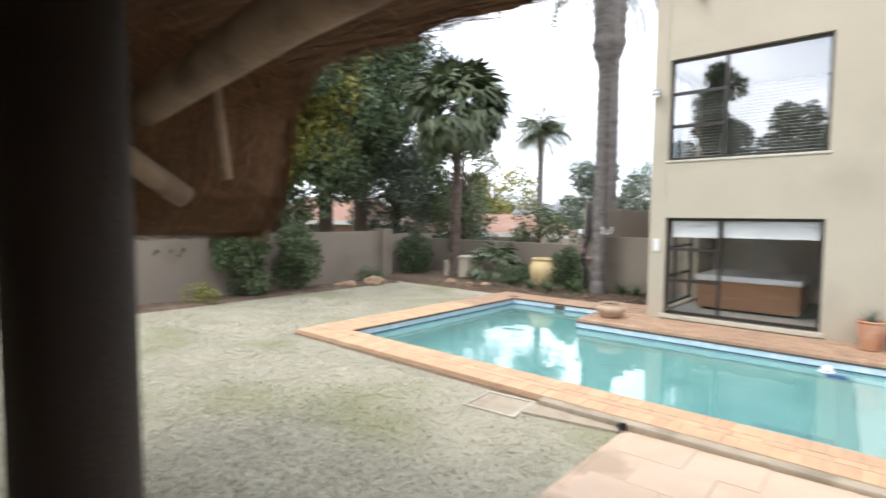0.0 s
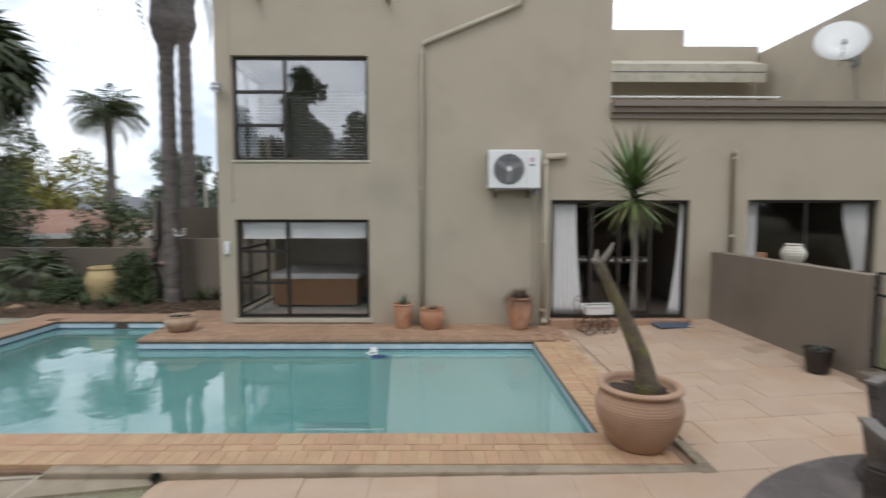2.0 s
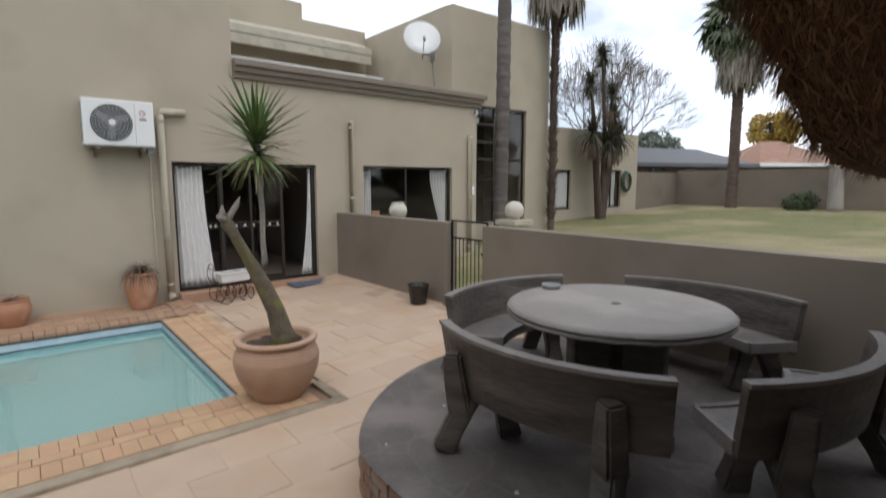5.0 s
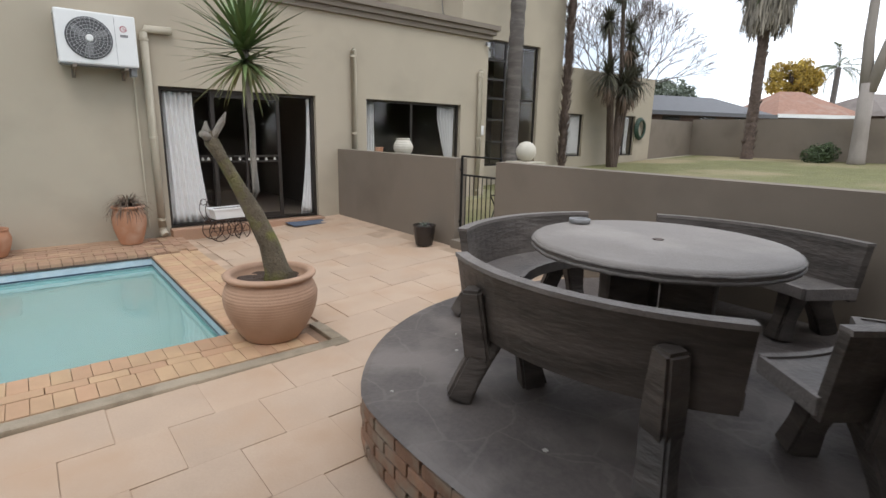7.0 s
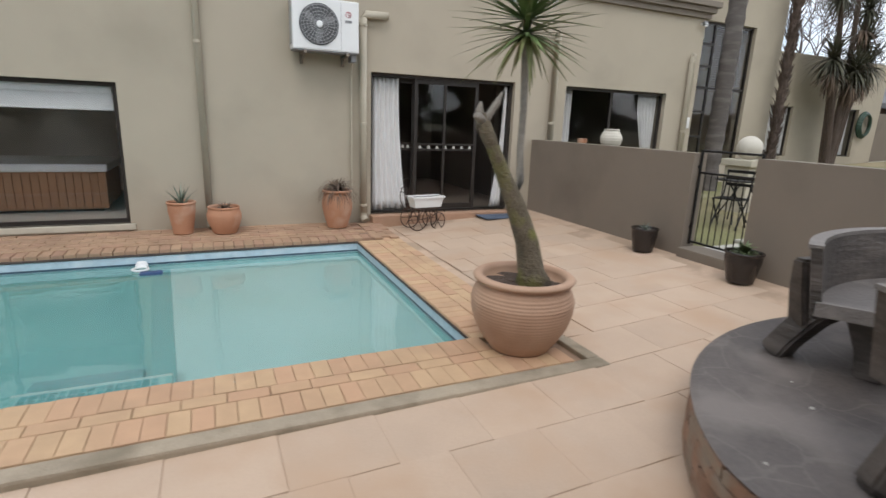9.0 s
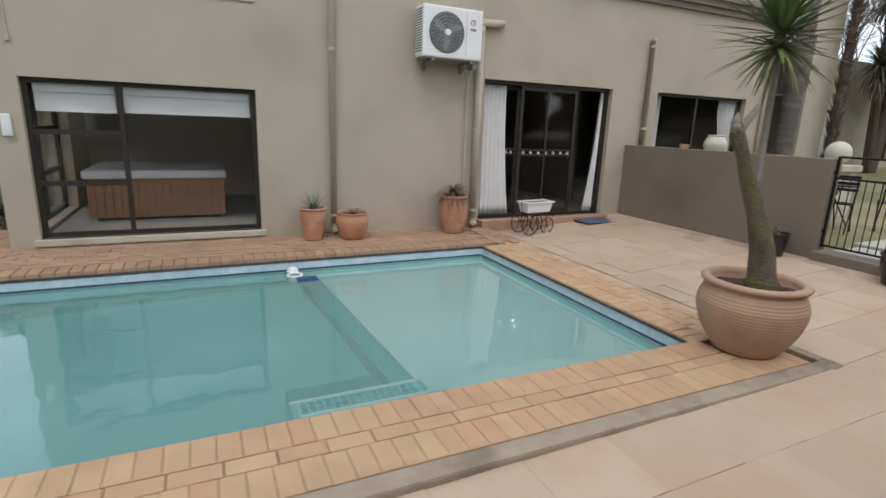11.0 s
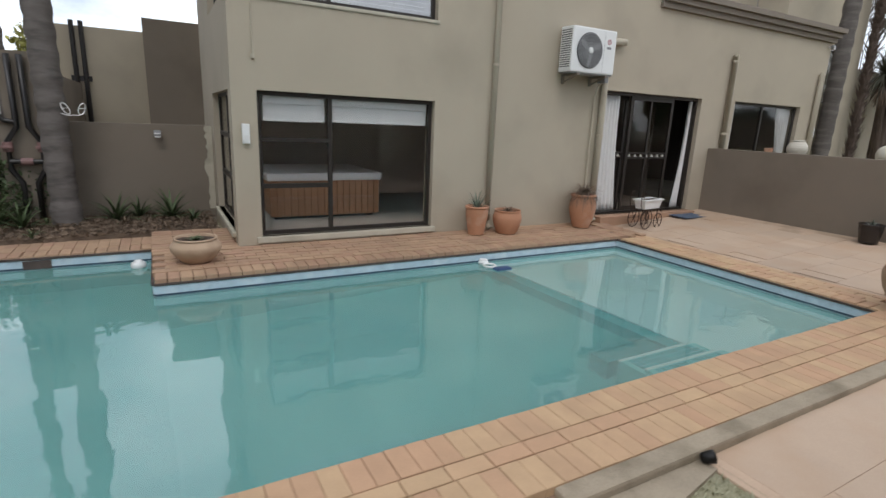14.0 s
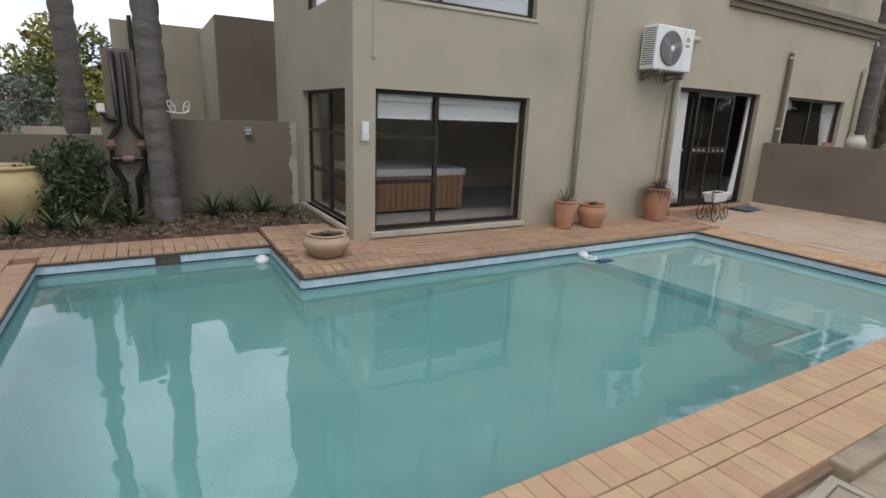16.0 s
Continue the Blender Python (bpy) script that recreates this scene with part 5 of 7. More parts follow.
def downpipe(x, z_top, z_bot, head, label, spout=0.0, r=0.05):
    """A wall pipe with straps; head: extra points above the top, in wall coordinates (x, z)."""
    e = thing("downpipe", x, F - r - 0.012, z_bot, label, "drain pipe", "drain pipes on the house wall")
    pts = [(0, 0, 0.03), (0, 0, z_top - z_bot)] + [(hx - x, 0, hz - z_bot) for hx, hz in head]
    part("pipe", tube(bmesh.new(), pts, r, 14), CREAM, e, "", True)
    for z in (0.25, 0.5 * (z_top - z_bot), z_top - z_bot - 0.1):
        part("strap", lathe([(r + 0.001, z - 0.02), (r + 0.008, z - 0.018), (r + 0.008, z + 0.018), (r + 0.001, z + 0.02)], 16), CREAM, e)
    part("shoe", tube(bmesh.new(), [(0, 0, 0.12), (0, -0.01, 0.05), (0.02, -0.06, 0.0)], r + 0.006, 14), CREAM, e)


downpipe(-0.02, 5.1, 0.08, [(0.02, 5.2), (1.5, 5.78), (1.75, 5.88), (1.8, 6.9)], "cream painted downpipe with an offset bend", r=0.042)
downpipe(2.24, 3.12, 0.08, [(2.27, 3.17), (2.62, 3.18)], "cream painted waste pipe beside the door", r=0.055)
downpipe(5.74, 3.24, 0.2, [(5.72, 3.26)], "cream painted vent pipe between door and window", r=0.055)
downpipe(9.03, 3.12, 0.2, [(9.05, 3.16)], "cream painted vent pipe by the tall block", r=0.055)


def wall_lamp(x, y, z, label, k=1.0):
    e = thing("wall_lamp", x, y, z, label, "wall lamp")
    part("mount", bx(-0.03 * k, 0.03 * k, -0.06 * k, 0.0, -0.03 * k, 0.03 * k, 0.005), WHITE, e)
    part("arm", tube(bmesh.new(), [(0, -0.05 * k, 0), (0, -0.12 * k, -0.02 * k)], 0.014 * k, 8), GREYGRILLE, e)
    bm = bx(-0.08 * k, 0.08 * k, -0.20 * k, -0.10 * k, -0.09 * k, 0.05 * k, 0.008)
    bmesh.ops.rotate(bm, verts=bm.verts, cent=(0, -0.12 * k, 0), matrix=Matrix.Rotation(-0.4, 3, "X"))
    part("head", bm, GREYGRILLE, e)
    part("lens", bx(-0.065 * k, 0.065 * k, -0.212 * k, -0.204 * k, -0.10 * k, 0.01 * k), WHITE, e)


wall_lamp(-3.70, F, 4.38, "grey security floodlight on the house corner")
wall_lamp(-4.6, 12.78, 1.36, "small grey floodlight on the boundary wall", 0.65)
wall_lamp(9.2, F, 3.76, "small floodlight under the cornice end", 0.6)
wl = thing("motion_sensor", -3.64, F, 1.36, "white plastic sensor box on the house corner", "sensor")
part("housing", bx(-0.045, 0.045, -0.05, 0.0, 0.0, 0.24, 0.012), WHITE, wl)
part("lens", bx(-0.03, 0.03, -0.056, -0.05, 0.03, 0.10), CLOTH, wl)
for x, z in ((-2.96, 5.97), (-0.63, 5.95)):
    sp = thing("roof_spout", x, F, z, "short cream pipe spout through the wall", "spout", "spouts on the house wall")
    part("pipe", tube(bmesh.new(), [(0, 0.02, 0.02), (0, -0.22, -0.02)], 0.045, 12), CREAM, sp, "", True)
    # Dark end disc paints the shade inside the closed pipe.
    part("mouth", tube(bmesh.new(), [(0, -0.20, -0.016), (0, -0.224, -0.02)], 0.034, 12), MORTARSHADE, sp)
cd = thing("wall_cable", -3.52, F, 2.4, "thin painted cable running up the wall", "cable")
part("cable", tube(bmesh.new(), [(0, -0.008, 0.0), (0, -0.008, 1.6), (0, -0.008, 4.2)], 0.008, 6), CREAM, cd)
part("clip", bx(-0.02, 0.02, -0.03, 0.0, -0.03, 0.03, 0.006), CREAM, cd)
mb = thing("meter_box", 9.13, F, 1.73, "small white switch box on the wall", "switch box")
part("housing", bx(-0.07, 0.07, -0.06, 0, 0, 0.22, 0.01), WHITE, mb)
part("cover", bx(-0.055, 0.055, -0.07, -0.06, 0.02, 0.2, 0.006), WHITE, mb)


BULB = bpy.data.materials.new("warm_bulb")
BULB.use_nodes = True
BULB.node_tree.nodes["Principled BSDF"].inputs["Emission Color"].default_value = (1.0, 0.85, 0.65, 1)
BULB.node_tree.nodes["Principled BSDF"].inputs["Emission Strength"].default_value = 6.0
tl = thing("track_light", 4.7, 12.5, 2.75, "ceiling track with three small lit spots", "ceiling light")
part("track", bx(-0.25, 0.25, -0.02, 0.02, -0.03, 0.0), WHITE, tl)
for x in (-0.16, 0.0, 0.16):
    s = part("spot", tube(bmesh.new(), [(x, 0, -0.03), (x, -0.03, -0.13)], 0.035, 10), WHITE, tl)
    part("bulb", tube(bmesh.new(), [(x, -0.03, -0.13), (x, -0.033, -0.15)], 0.03, 10), BULB, s, "glowing warm bulb")


def dish():
    e = thing("satellite_dish", 9.4, 12.2, 5.55, "white satellite dish on the block's side wall", "satellite dish")
    prof = [(0.01, 0.0)] + [(0.06 * k, 0.0035 * k * k) for k in range(1, 9)] + [(0.49, 0.235), (0.49, 0.243), (0.02, 0.012)]
    d = part("reflector", lathe(prof, 36), WHITE, e, "", True)
    d.matrix_local = pose(-0.42, -0.35, 0.18, 68, 0, -28)
    part("arm", tube(bmesh.new(), [(0.24, 0, 0), (-0.2, -0.12, 0.0), (-0.4, -0.3, 0.15)], 0.025, 8), GREYGRILLE, e)
    part("feed_arm", tube(bmesh.new(), [(-0.45, -0.45, -0.25), (-0.72, -0.9, 0.12)], 0.012, 6), GREYGRILLE, e)
    part("feed_horn", tube(bmesh.new(), [(-0.72, -0.9, 0.1), (-0.68, -0.84, 0.18)], 0.04, 8), GREYGRILLE, e)
    part("wall_plate", bx(0.22, 0.25, -0.1, 0.1, -0.12, 0.12), GREYGRILLE, e)
    part("cable", tube(bmesh.new(), [(0.238, 0, -0.1), (0.238, -0.05, -0.6), (0.238, -0.3, -1.5)], 0.01, 6), GREYGRILLE, e)


dish()
aw = thing("awning", 6.4, 15.75, 6.05, "folded cream canvas awning over the terrace", "awning")
bm = bx(-2.95, 2.95, -0.75, 0.0, 0.0, 0.5, 0.02)
for v in bm.verts:
    if v.co.y < -0.5 and v.co.z > 0.2:
        v.co.z -= 0.28
part("canvas", bm, SILL, aw)
part("front_bar", bx(-2.97, 2.97, -0.80, -0.755, -0.03, 0.2, 0.01), SILL, aw)
# Solid dark strip paints the shade between front bar and valance.
part("front_gap", bx(-2.94, 2.94, -0.803, -0.79, -0.04, -0.012), DARKGRILLE, aw, "dark strip painting the shaded slot under the front bar")
part("valance", bx(-2.95, 2.95, -0.80, -0.757, -0.30, -0.04, 0.006), SILL, aw)
gt = thing("terrace_rail", 5.9, 12.6, 3.68, "white terrace railing behind the parapet", "railing")
for k in range(9):
    part("post", tube(bmesh.new(), [(-2.3 + 0.575 * k, 0, 0), (-2.3 + 0.575 * k, 0, 1.15)], 0.016, 8), CREAM, gt)
for z in (1.03, 1.15):
    part("rail", tube(bmesh.new(), [(-2.35, 0, z), (2.35, 0, z)], 0.022, 8), WHITE, gt)


# ---- garden gate and things behind the wall ----
def gate():
    e = thing("garden_gate", 5.5, 6.06, 0.26, "black wrought iron garden gate with vertical bars", "gate")
    y0, y1, h = -0.385, 0.385, 1.20
    part("gate_frame", tube(bmesh.new(), [(0, y0, 0.04), (0, y0, h)], 0.018, 8), BLACKMETAL, e)
    part("gate_frame", tube(bmesh.new(), [(0, y1, 0.04), (0, y1, h)], 0.018, 8), BLACKMETAL, e)
    for z in (0.07, 0.93, 1.19):
        part("gate_rail", tube(bmesh.new(), [(0, y0, z), (0, y1, z)], 0.014, 8), BLACKMETAL, e)
    for k in range(1, 9):
        y = y0 + (y1 - y0) * k / 9
        part("bar", tube(bmesh.new(), [(0, y, 0.07), (0, y, 0.93)], 0.007, 6), BLACKMETAL, e)
    for z in (0.25, 1.0):
        part("hinge", tube(bmesh.new(), [(0, y1 + 0.01, z), (0, y1 + 0.03, z)], 0.022, 8), BLACKMETAL, e)
    part("latch", bx(-0.03, 0.0, y0 - 0.02, y0 + 0.06, 0.78, 0.84, 0.004), BLACKMETAL, e)


gate()
pi = thing("ball_pillar", 8.86, 8.27, 0.25, "stone ball finial on a square plaster pillar", "pillar")
part("shaft", bx(-0.24, 0.24, -0.24, 0.24, 0.0, 0.85, 0.01), SILL, pi)
part("cap", bx(-0.3, 0.3, -0.3, 0.3, 0.85, 0.97, 0.02), SILL, pi)
bm = bmesh.new()
bmesh.ops.create_uvsphere(bm, u_segments=28, v_segments=16, radius=0.21)
bmesh.ops.translate(bm, verts=bm.verts, vec=(0, 0, 1.17))
part("ball", bm, PALESTONE, pi, "pale round stone ball", True)


def folding_chair(x, y, rz):
    e = thing("folding_chair", x, y, ground_z(x, y) + 0.02, "black slatted metal folding chair on the lawn", "chair", "garden chairs", rz)
    for s in (-0.2, 0.2):
        part("leg", tube(bmesh.new(), [(-0.2, s, 0.0), (0.2, s, 0.45)], 0.012, 6), BLACKMETAL, e)
        part("leg", tube(bmesh.new(), [(0.2, s * 0.9, 0.0), (-0.2, s * 0.9, 0.5), (-0.27, s * 0.9, 0.85)], 0.012, 6), BLACKMETAL, e)
    for k in range(7):
        part("seat_slat", bx(-0.18 + 0.055 * k, -0.14 + 0.055 * k, -0.2, 0.2, 0.44, 0.455), BLACKMETAL, e)
    for z in (0.62, 0.72, 0.82):
        part("back_slat", bx(-0.275, -0.26, -0.2, 0.2, z, z + 0.045), BLACKMETAL, e)


folding_chair(7.3, 7.3, 200)
folding_chair(8.1, 6.9, 30)
ft = thing("folding_table", 7.75, 7.6, ground_z(7.75, 7.6), "small black metal folding table in the garden", "table")
part("tabletop", lathe([(0.01, 0.68), (0.3, 0.68), (0.31, 0.69), (0.3, 0.705), (0.01, 0.705)], 28), BLACKMETAL, ft)
for k in range(4):
    a = math.pi / 4 + k * math.pi / 2
    part("leg", tube(bmesh.new(), [(0.26 * math.cos(a), 0.26 * math.sin(a), 0), (-0.1 * math.cos(a), -0.1 * math.sin(a), 0.68)], 0.011, 6), BLACKMETAL, ft)
for x0, x1, y0, y1 in ((5.62, 6.5, 5.7, 6.5), (6.55, 7.5, 5.8, 6.6), (12.2, 13.2, 10.6, 11.2)):
    st = part("stepping_stone", bx(x0, x1, y0, y1, ground_z(x0, y0) - 0.05, ground_z(x0, y0) + 0.06, 0.02), CONCRETE)
    tagged(st, "pale concrete stepping slab in the garden lawn", "slab", "garden slabs", "structure")
hr = thing("hose_reel", 21.0, 12.97, 2.1, "coiled green garden hose on the wing wall", "hose")
for k in range(3):
    part("coil", tube(bmesh.new(), [((0.34 - 0.03 * k) * math.cos(a), -0.06 - 0.03 * k, (0.42 - 0.03 * k) * math.sin(a)) for a in [2 * math.pi * j / 28 for j in range(29)]], 0.05, 8), HOSE, hr)
part("hook", bx(-0.1, 0.1, -0.14, 0.0, 0.34, 0.42), GREYGRILLE, hr)


# ---- pool things ----
cl = thing("pool_cleaner", -0.79, 8.66, -0.19, "floating pool cleaner with white ring and blue fin", "pool cleaner")
part("ring", tube(bmesh.new(), [(0.082 * math.cos(a), 0.082 * math.sin(a), 0.05) for a in [2 * math.pi * k / 24 for k in range(25)]], 0.014, 8), WHITE, cl, "white float ring")
part("float", lathe([(0.01, 0.02), (0.06, 0.02), (0.07, 0.06), (0.05, 0.10), (0.01, 0.11)], 16, cx=0.0, cy=0.15), WHITE, cl)
bm = bx(0.0, 0.24, -0.2, -0.07, 0.0, 0.05, 0.02)
part("fin", bm, BLUEFLOAT, cl, "dark blue plastic fin")
fl = thing("chlorine_floater", -4.93, 10.2, -0.20, "white floating chlorine dispenser", "pool float")
part("float", lathe([(0.01, 0.02), (0.075, 0.02), (0.085, 0.05), (0.08, 0.09), (0.05, 0.10), (0.045, 0.12), (0.01, 0.125)], 24), WHITE, fl, "", True)
part("canister", lathe([(0.01, -0.12), (0.045, -0.12), (0.045, 0.02), (0.01, 0.02)], 16), WHITE, fl)
mh = thing("weir_cover", -3.36, 4.36, LAWN_Z - 0.01, "square concrete inspection cover set in the lawn", "inspection cover", rz=6)
part("frame", grid_solid([-0.31, -0.27, 0.27, 0.32], [-0.27, -0.24, 0.24, 0.29], [-0.03, 0.014], lambda i, j, k: not (i == 1 and j == 1)), PALEKERB, mh)
part("lid", bx(-0.265, 0.265, -0.235, 0.235, -0.02, 0.006, 0.006), KERB, mh)


def pipe_manifold():
    e = thing("pool_pipes", -6.3, 12.73, 0.05, "black pool plumbing pipes with valves on the wall", "pipes")
    for s in (-1, 1):
        pts = [(0.09 * s, -0.06, 0.0), (0.09 * s, -0.06, 0.55), (0.2 * s, -0.06, 0.75), (0.2 * s, -0.06, 1.15), (0.07 * s, -0.06, 1.35), (0.07 * s, -0.06, 2.35)]
        part("pipe", tube(bmesh.new(), pts, 0.038, 10), PVC, e, "", True)
        part("valve", tube(bmesh.new(), [(0.2 * s, -0.06, 1.0), (0.2 * s, -0.06, 1.14)], 0.062, 10), VALVE, e, "pinkish grey valve")
        part("valve_handle", bx(0.2 * s - 0.07, 0.2 * s + 0.07, -0.16, -0.11, 1.05, 1.09, 0.008), VALVE, e)
    part("cross_pipe", tube(bmesh.new(), [(-0.2, -0.06, 0.86), (0.2, -0.06, 0.86)], 0.036, 10), PVC, e)
    part("union", tube(bmesh.new(), [(-0.07, -0.06, 0.86), (0.07, -0.06, 0.86)], 0.055, 10), VALVE, e)
    part("outlet", tube(bmesh.new(), [(-0.07, -0.06, 1.42), (-0.2, -0.06, 1.44), (-0.27, -0.06, 1.52)], 0.036, 10), PVC, e)
    part("white_fitting", bx(-0.32, -0.22, -0.11, -0.01, 1.52, 1.64, 0.012), WHITE, e, "white plastic fitting")
    part("board", bx(-0.2, 0.2, 0.0, 0.05, 1.4, 2.4), TAUPE, e, "taupe backing wall stub")


pipe_manifold()

wh = thing("wire_plant_holder", -5.68, 12.12, 1.60, "white bent wire plant holder fixed to the palm trunk", "plant holder")
part("base_wire", tube(bmesh.new(), [(-0.08, 0.06, 0.02), (0.0, 0.0, 0.0), (0.13, -0.02, 0.0), (0.2, 0.0, 0.03)], 0.008, 6), WHITE, wh)
for x0, t0 in ((-0.02, -0.5), (0.17, 0.35)):
    part("wire_loop", tube(bmesh.new(), [(x0 + 0.04 * math.cos(a) + 0.06 * math.sin(t0) * math.sin(a), 0.02, 0.09 + 0.075 * math.sin(a)) for a in [2 * math.pi * k / 20 for k in range(21)]], 0.007, 6), WHITE, wh)
    part("cross_wire", tube(bmesh.new(), [(x0 - 0.035, 0.02, 0.09), (x0 + 0.035, 0.02, 0.10)], 0.005, 6), WHITE, wh)
op = thing("outbuilding_pipes", -6.02, 17.93, 0.3, "dark pipes running up the outbuilding wall", "pipes")
for x in (-0.09, 0.09):
    part("pipe", tube(bmesh.new(), [(x, 0, 0), (x, 0, 3.3)], 0.05, 8), PVC, op)
part("bracket", bx(-0.2, 0.2, 0.03, 0.07, 2.0, 2.12, 0.01), PVC, op)

gl = thing("garden_spot", -2.06, 4.56, LAWN_Z, "small black garden spot light beside the kerb", "garden light")
part("spike", tube(bmesh.new(), [(0, 0, -0.03), (0, 0, 0.03)], 0.01, 8), BLACKMETAL, gl)
hd = part("lamp_head", lathe([(0.01, -0.035), (0.028, -0.03), (0.036, 0.015), (0.038, 0.035), (0.032, 0.035), (0.03, 0.02), (0.01, 0.02)], 18), BLACKMETAL, gl, "", True)
hd.matrix_local = pose(0, 0, 0.045, 80, 0, 60)

# ---- trees and shrubs ----
def leaf_cloud(clumps, per, size, seed, flat=1.0):
    """Leaves as small quads spread through uneven clumps (x, y, z, r)."""
    rng = np.random.default_rng(seed)
    V, Fc = [], []
    for cx, cy, cz, r in clumps:
        n = int(per * (r ** 2))
        d = rng.normal(size=(n, 3))
        d /= np.linalg.norm(d, axis=1)[:, None] + 1e-9
        rad = r * rng.uniform(0.35, 1.0, n) ** 0.6
        p = d * rad[:, None] * np.array([1, 1, flat]) + np.array([cx, cy, cz])
        a = rng.normal(size=(n, 3))
        a /= np.linalg.norm(a, axis=1)[:, None] + 1e-9
        b = np.cross(a, rng.normal(size=(n, 3)))
        b /= np.linalg.norm(b, axis=1)[:, None] + 1e-9
        s = size * rng.uniform(0.6, 1.4, n)[:, None]
        q = np.stack([p - a * s, p - b * s * 0.45, p + a * s, p + b * s * 0.45], 1).reshape(-1, 3)
        k0 = len(V)
        V += q.tolist()
        Fc += [(k0 + 4 * k, k0 + 4 * k + 1, k0 + 4 * k + 2, k0 + 4 * k + 3) for k in range(n)]
    return V, Fc


def clumps_in(rng, n, cx, cy, cz, rx, ry, rz, r0, r1):
    out = []
    while len(out) < n:
        x, y, z = rng.uniform(-1, 1), rng.uniform(-1, 1), rng.uniform(-1, 1)
        if x * x + y * y + z * z <= 1:
            out.append((cx + x * rx, cy + y * ry, cz + z * rz, rng.uniform(r0, r1)))
    return out


def tree(x, y, z, h, trunk_r, crown, clump_n, clump_r, leaf, leafsize, per, label, seed, extra=None, lean=0.0):
    """crown: (z centre, rx, ry, rz) above the base."""
    rng = random.Random(seed)
    e = thing("tree", x, y, z, label, "tree")
    cz, rx, ry, rz = crown
    bm = bmesh.new()
    tube(bm, [(0, 0, -0.1), (0.05, 0.02, h * 0.25), (lean * 0.4, 0.06, h * 0.5), (lean, 0.0, h * 0.85)], [trunk_r * 1.25, trunk_r, trunk_r * 0.75, trunk_r * 0.25], 10)
    part("trunk", bm, BARK, e, "", True)
    cl = clumps_in(rng, clump_n, lean * 0.6, 0, cz, rx, ry, rz, *clump_r)
    bm = bmesh.new()
    for c in cl[:14]:
        s = Vector((lean * 0.3, 0, min(c[2] * 0.7, h * 0.6)))
        tube(bm, [s, (s + Vector(c[:3])) / 2 + Vector((0, 0, 0.2)), c[:3]], [trunk_r * 0.4, trunk_r * 0.22, 0.02], 6)
    part("branching", bm, BARK, e)
    V, Fc = leaf_cloud(cl, per, leafsize, seed)
    raw("crown", V, Fc, leaf, e)
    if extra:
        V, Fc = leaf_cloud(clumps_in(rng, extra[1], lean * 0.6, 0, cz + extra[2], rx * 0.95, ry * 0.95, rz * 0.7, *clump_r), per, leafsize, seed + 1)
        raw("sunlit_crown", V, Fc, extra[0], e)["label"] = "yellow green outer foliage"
    return e


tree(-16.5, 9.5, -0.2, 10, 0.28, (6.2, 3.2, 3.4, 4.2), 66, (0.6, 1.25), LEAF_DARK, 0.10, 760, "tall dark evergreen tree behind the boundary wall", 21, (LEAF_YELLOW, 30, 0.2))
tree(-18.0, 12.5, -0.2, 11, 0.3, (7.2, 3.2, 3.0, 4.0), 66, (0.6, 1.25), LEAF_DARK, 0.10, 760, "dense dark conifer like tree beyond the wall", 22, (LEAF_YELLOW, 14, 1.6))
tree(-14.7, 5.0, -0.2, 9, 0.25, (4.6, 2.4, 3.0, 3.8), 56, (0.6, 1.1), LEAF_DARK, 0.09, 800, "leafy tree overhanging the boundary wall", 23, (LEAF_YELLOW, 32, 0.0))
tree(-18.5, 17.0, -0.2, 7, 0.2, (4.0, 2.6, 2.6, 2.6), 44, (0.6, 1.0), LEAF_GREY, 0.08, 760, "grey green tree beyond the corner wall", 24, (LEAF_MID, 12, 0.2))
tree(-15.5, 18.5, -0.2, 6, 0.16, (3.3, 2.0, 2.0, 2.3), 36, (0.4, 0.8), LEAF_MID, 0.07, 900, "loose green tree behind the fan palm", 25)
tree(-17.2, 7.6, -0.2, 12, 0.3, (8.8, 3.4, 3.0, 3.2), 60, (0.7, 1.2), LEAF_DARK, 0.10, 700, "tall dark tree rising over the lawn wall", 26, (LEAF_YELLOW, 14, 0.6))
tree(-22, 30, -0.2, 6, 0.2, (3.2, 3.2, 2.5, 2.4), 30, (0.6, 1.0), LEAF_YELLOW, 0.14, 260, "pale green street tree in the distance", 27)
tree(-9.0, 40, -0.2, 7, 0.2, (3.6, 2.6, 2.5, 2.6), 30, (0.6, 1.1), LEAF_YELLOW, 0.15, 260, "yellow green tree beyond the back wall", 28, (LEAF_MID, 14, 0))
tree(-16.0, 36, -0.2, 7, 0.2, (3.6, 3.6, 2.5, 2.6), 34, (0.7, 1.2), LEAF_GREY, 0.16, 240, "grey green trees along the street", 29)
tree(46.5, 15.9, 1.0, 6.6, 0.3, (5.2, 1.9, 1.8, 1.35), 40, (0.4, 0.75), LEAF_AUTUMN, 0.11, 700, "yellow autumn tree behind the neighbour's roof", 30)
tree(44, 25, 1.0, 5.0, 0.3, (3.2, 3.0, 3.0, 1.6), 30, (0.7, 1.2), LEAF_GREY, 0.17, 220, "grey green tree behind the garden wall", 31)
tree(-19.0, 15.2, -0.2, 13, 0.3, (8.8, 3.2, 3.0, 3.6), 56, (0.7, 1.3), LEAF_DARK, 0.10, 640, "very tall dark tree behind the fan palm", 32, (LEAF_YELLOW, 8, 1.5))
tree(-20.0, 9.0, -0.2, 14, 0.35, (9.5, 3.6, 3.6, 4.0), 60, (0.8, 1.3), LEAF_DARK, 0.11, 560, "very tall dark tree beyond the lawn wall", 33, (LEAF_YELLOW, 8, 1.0))
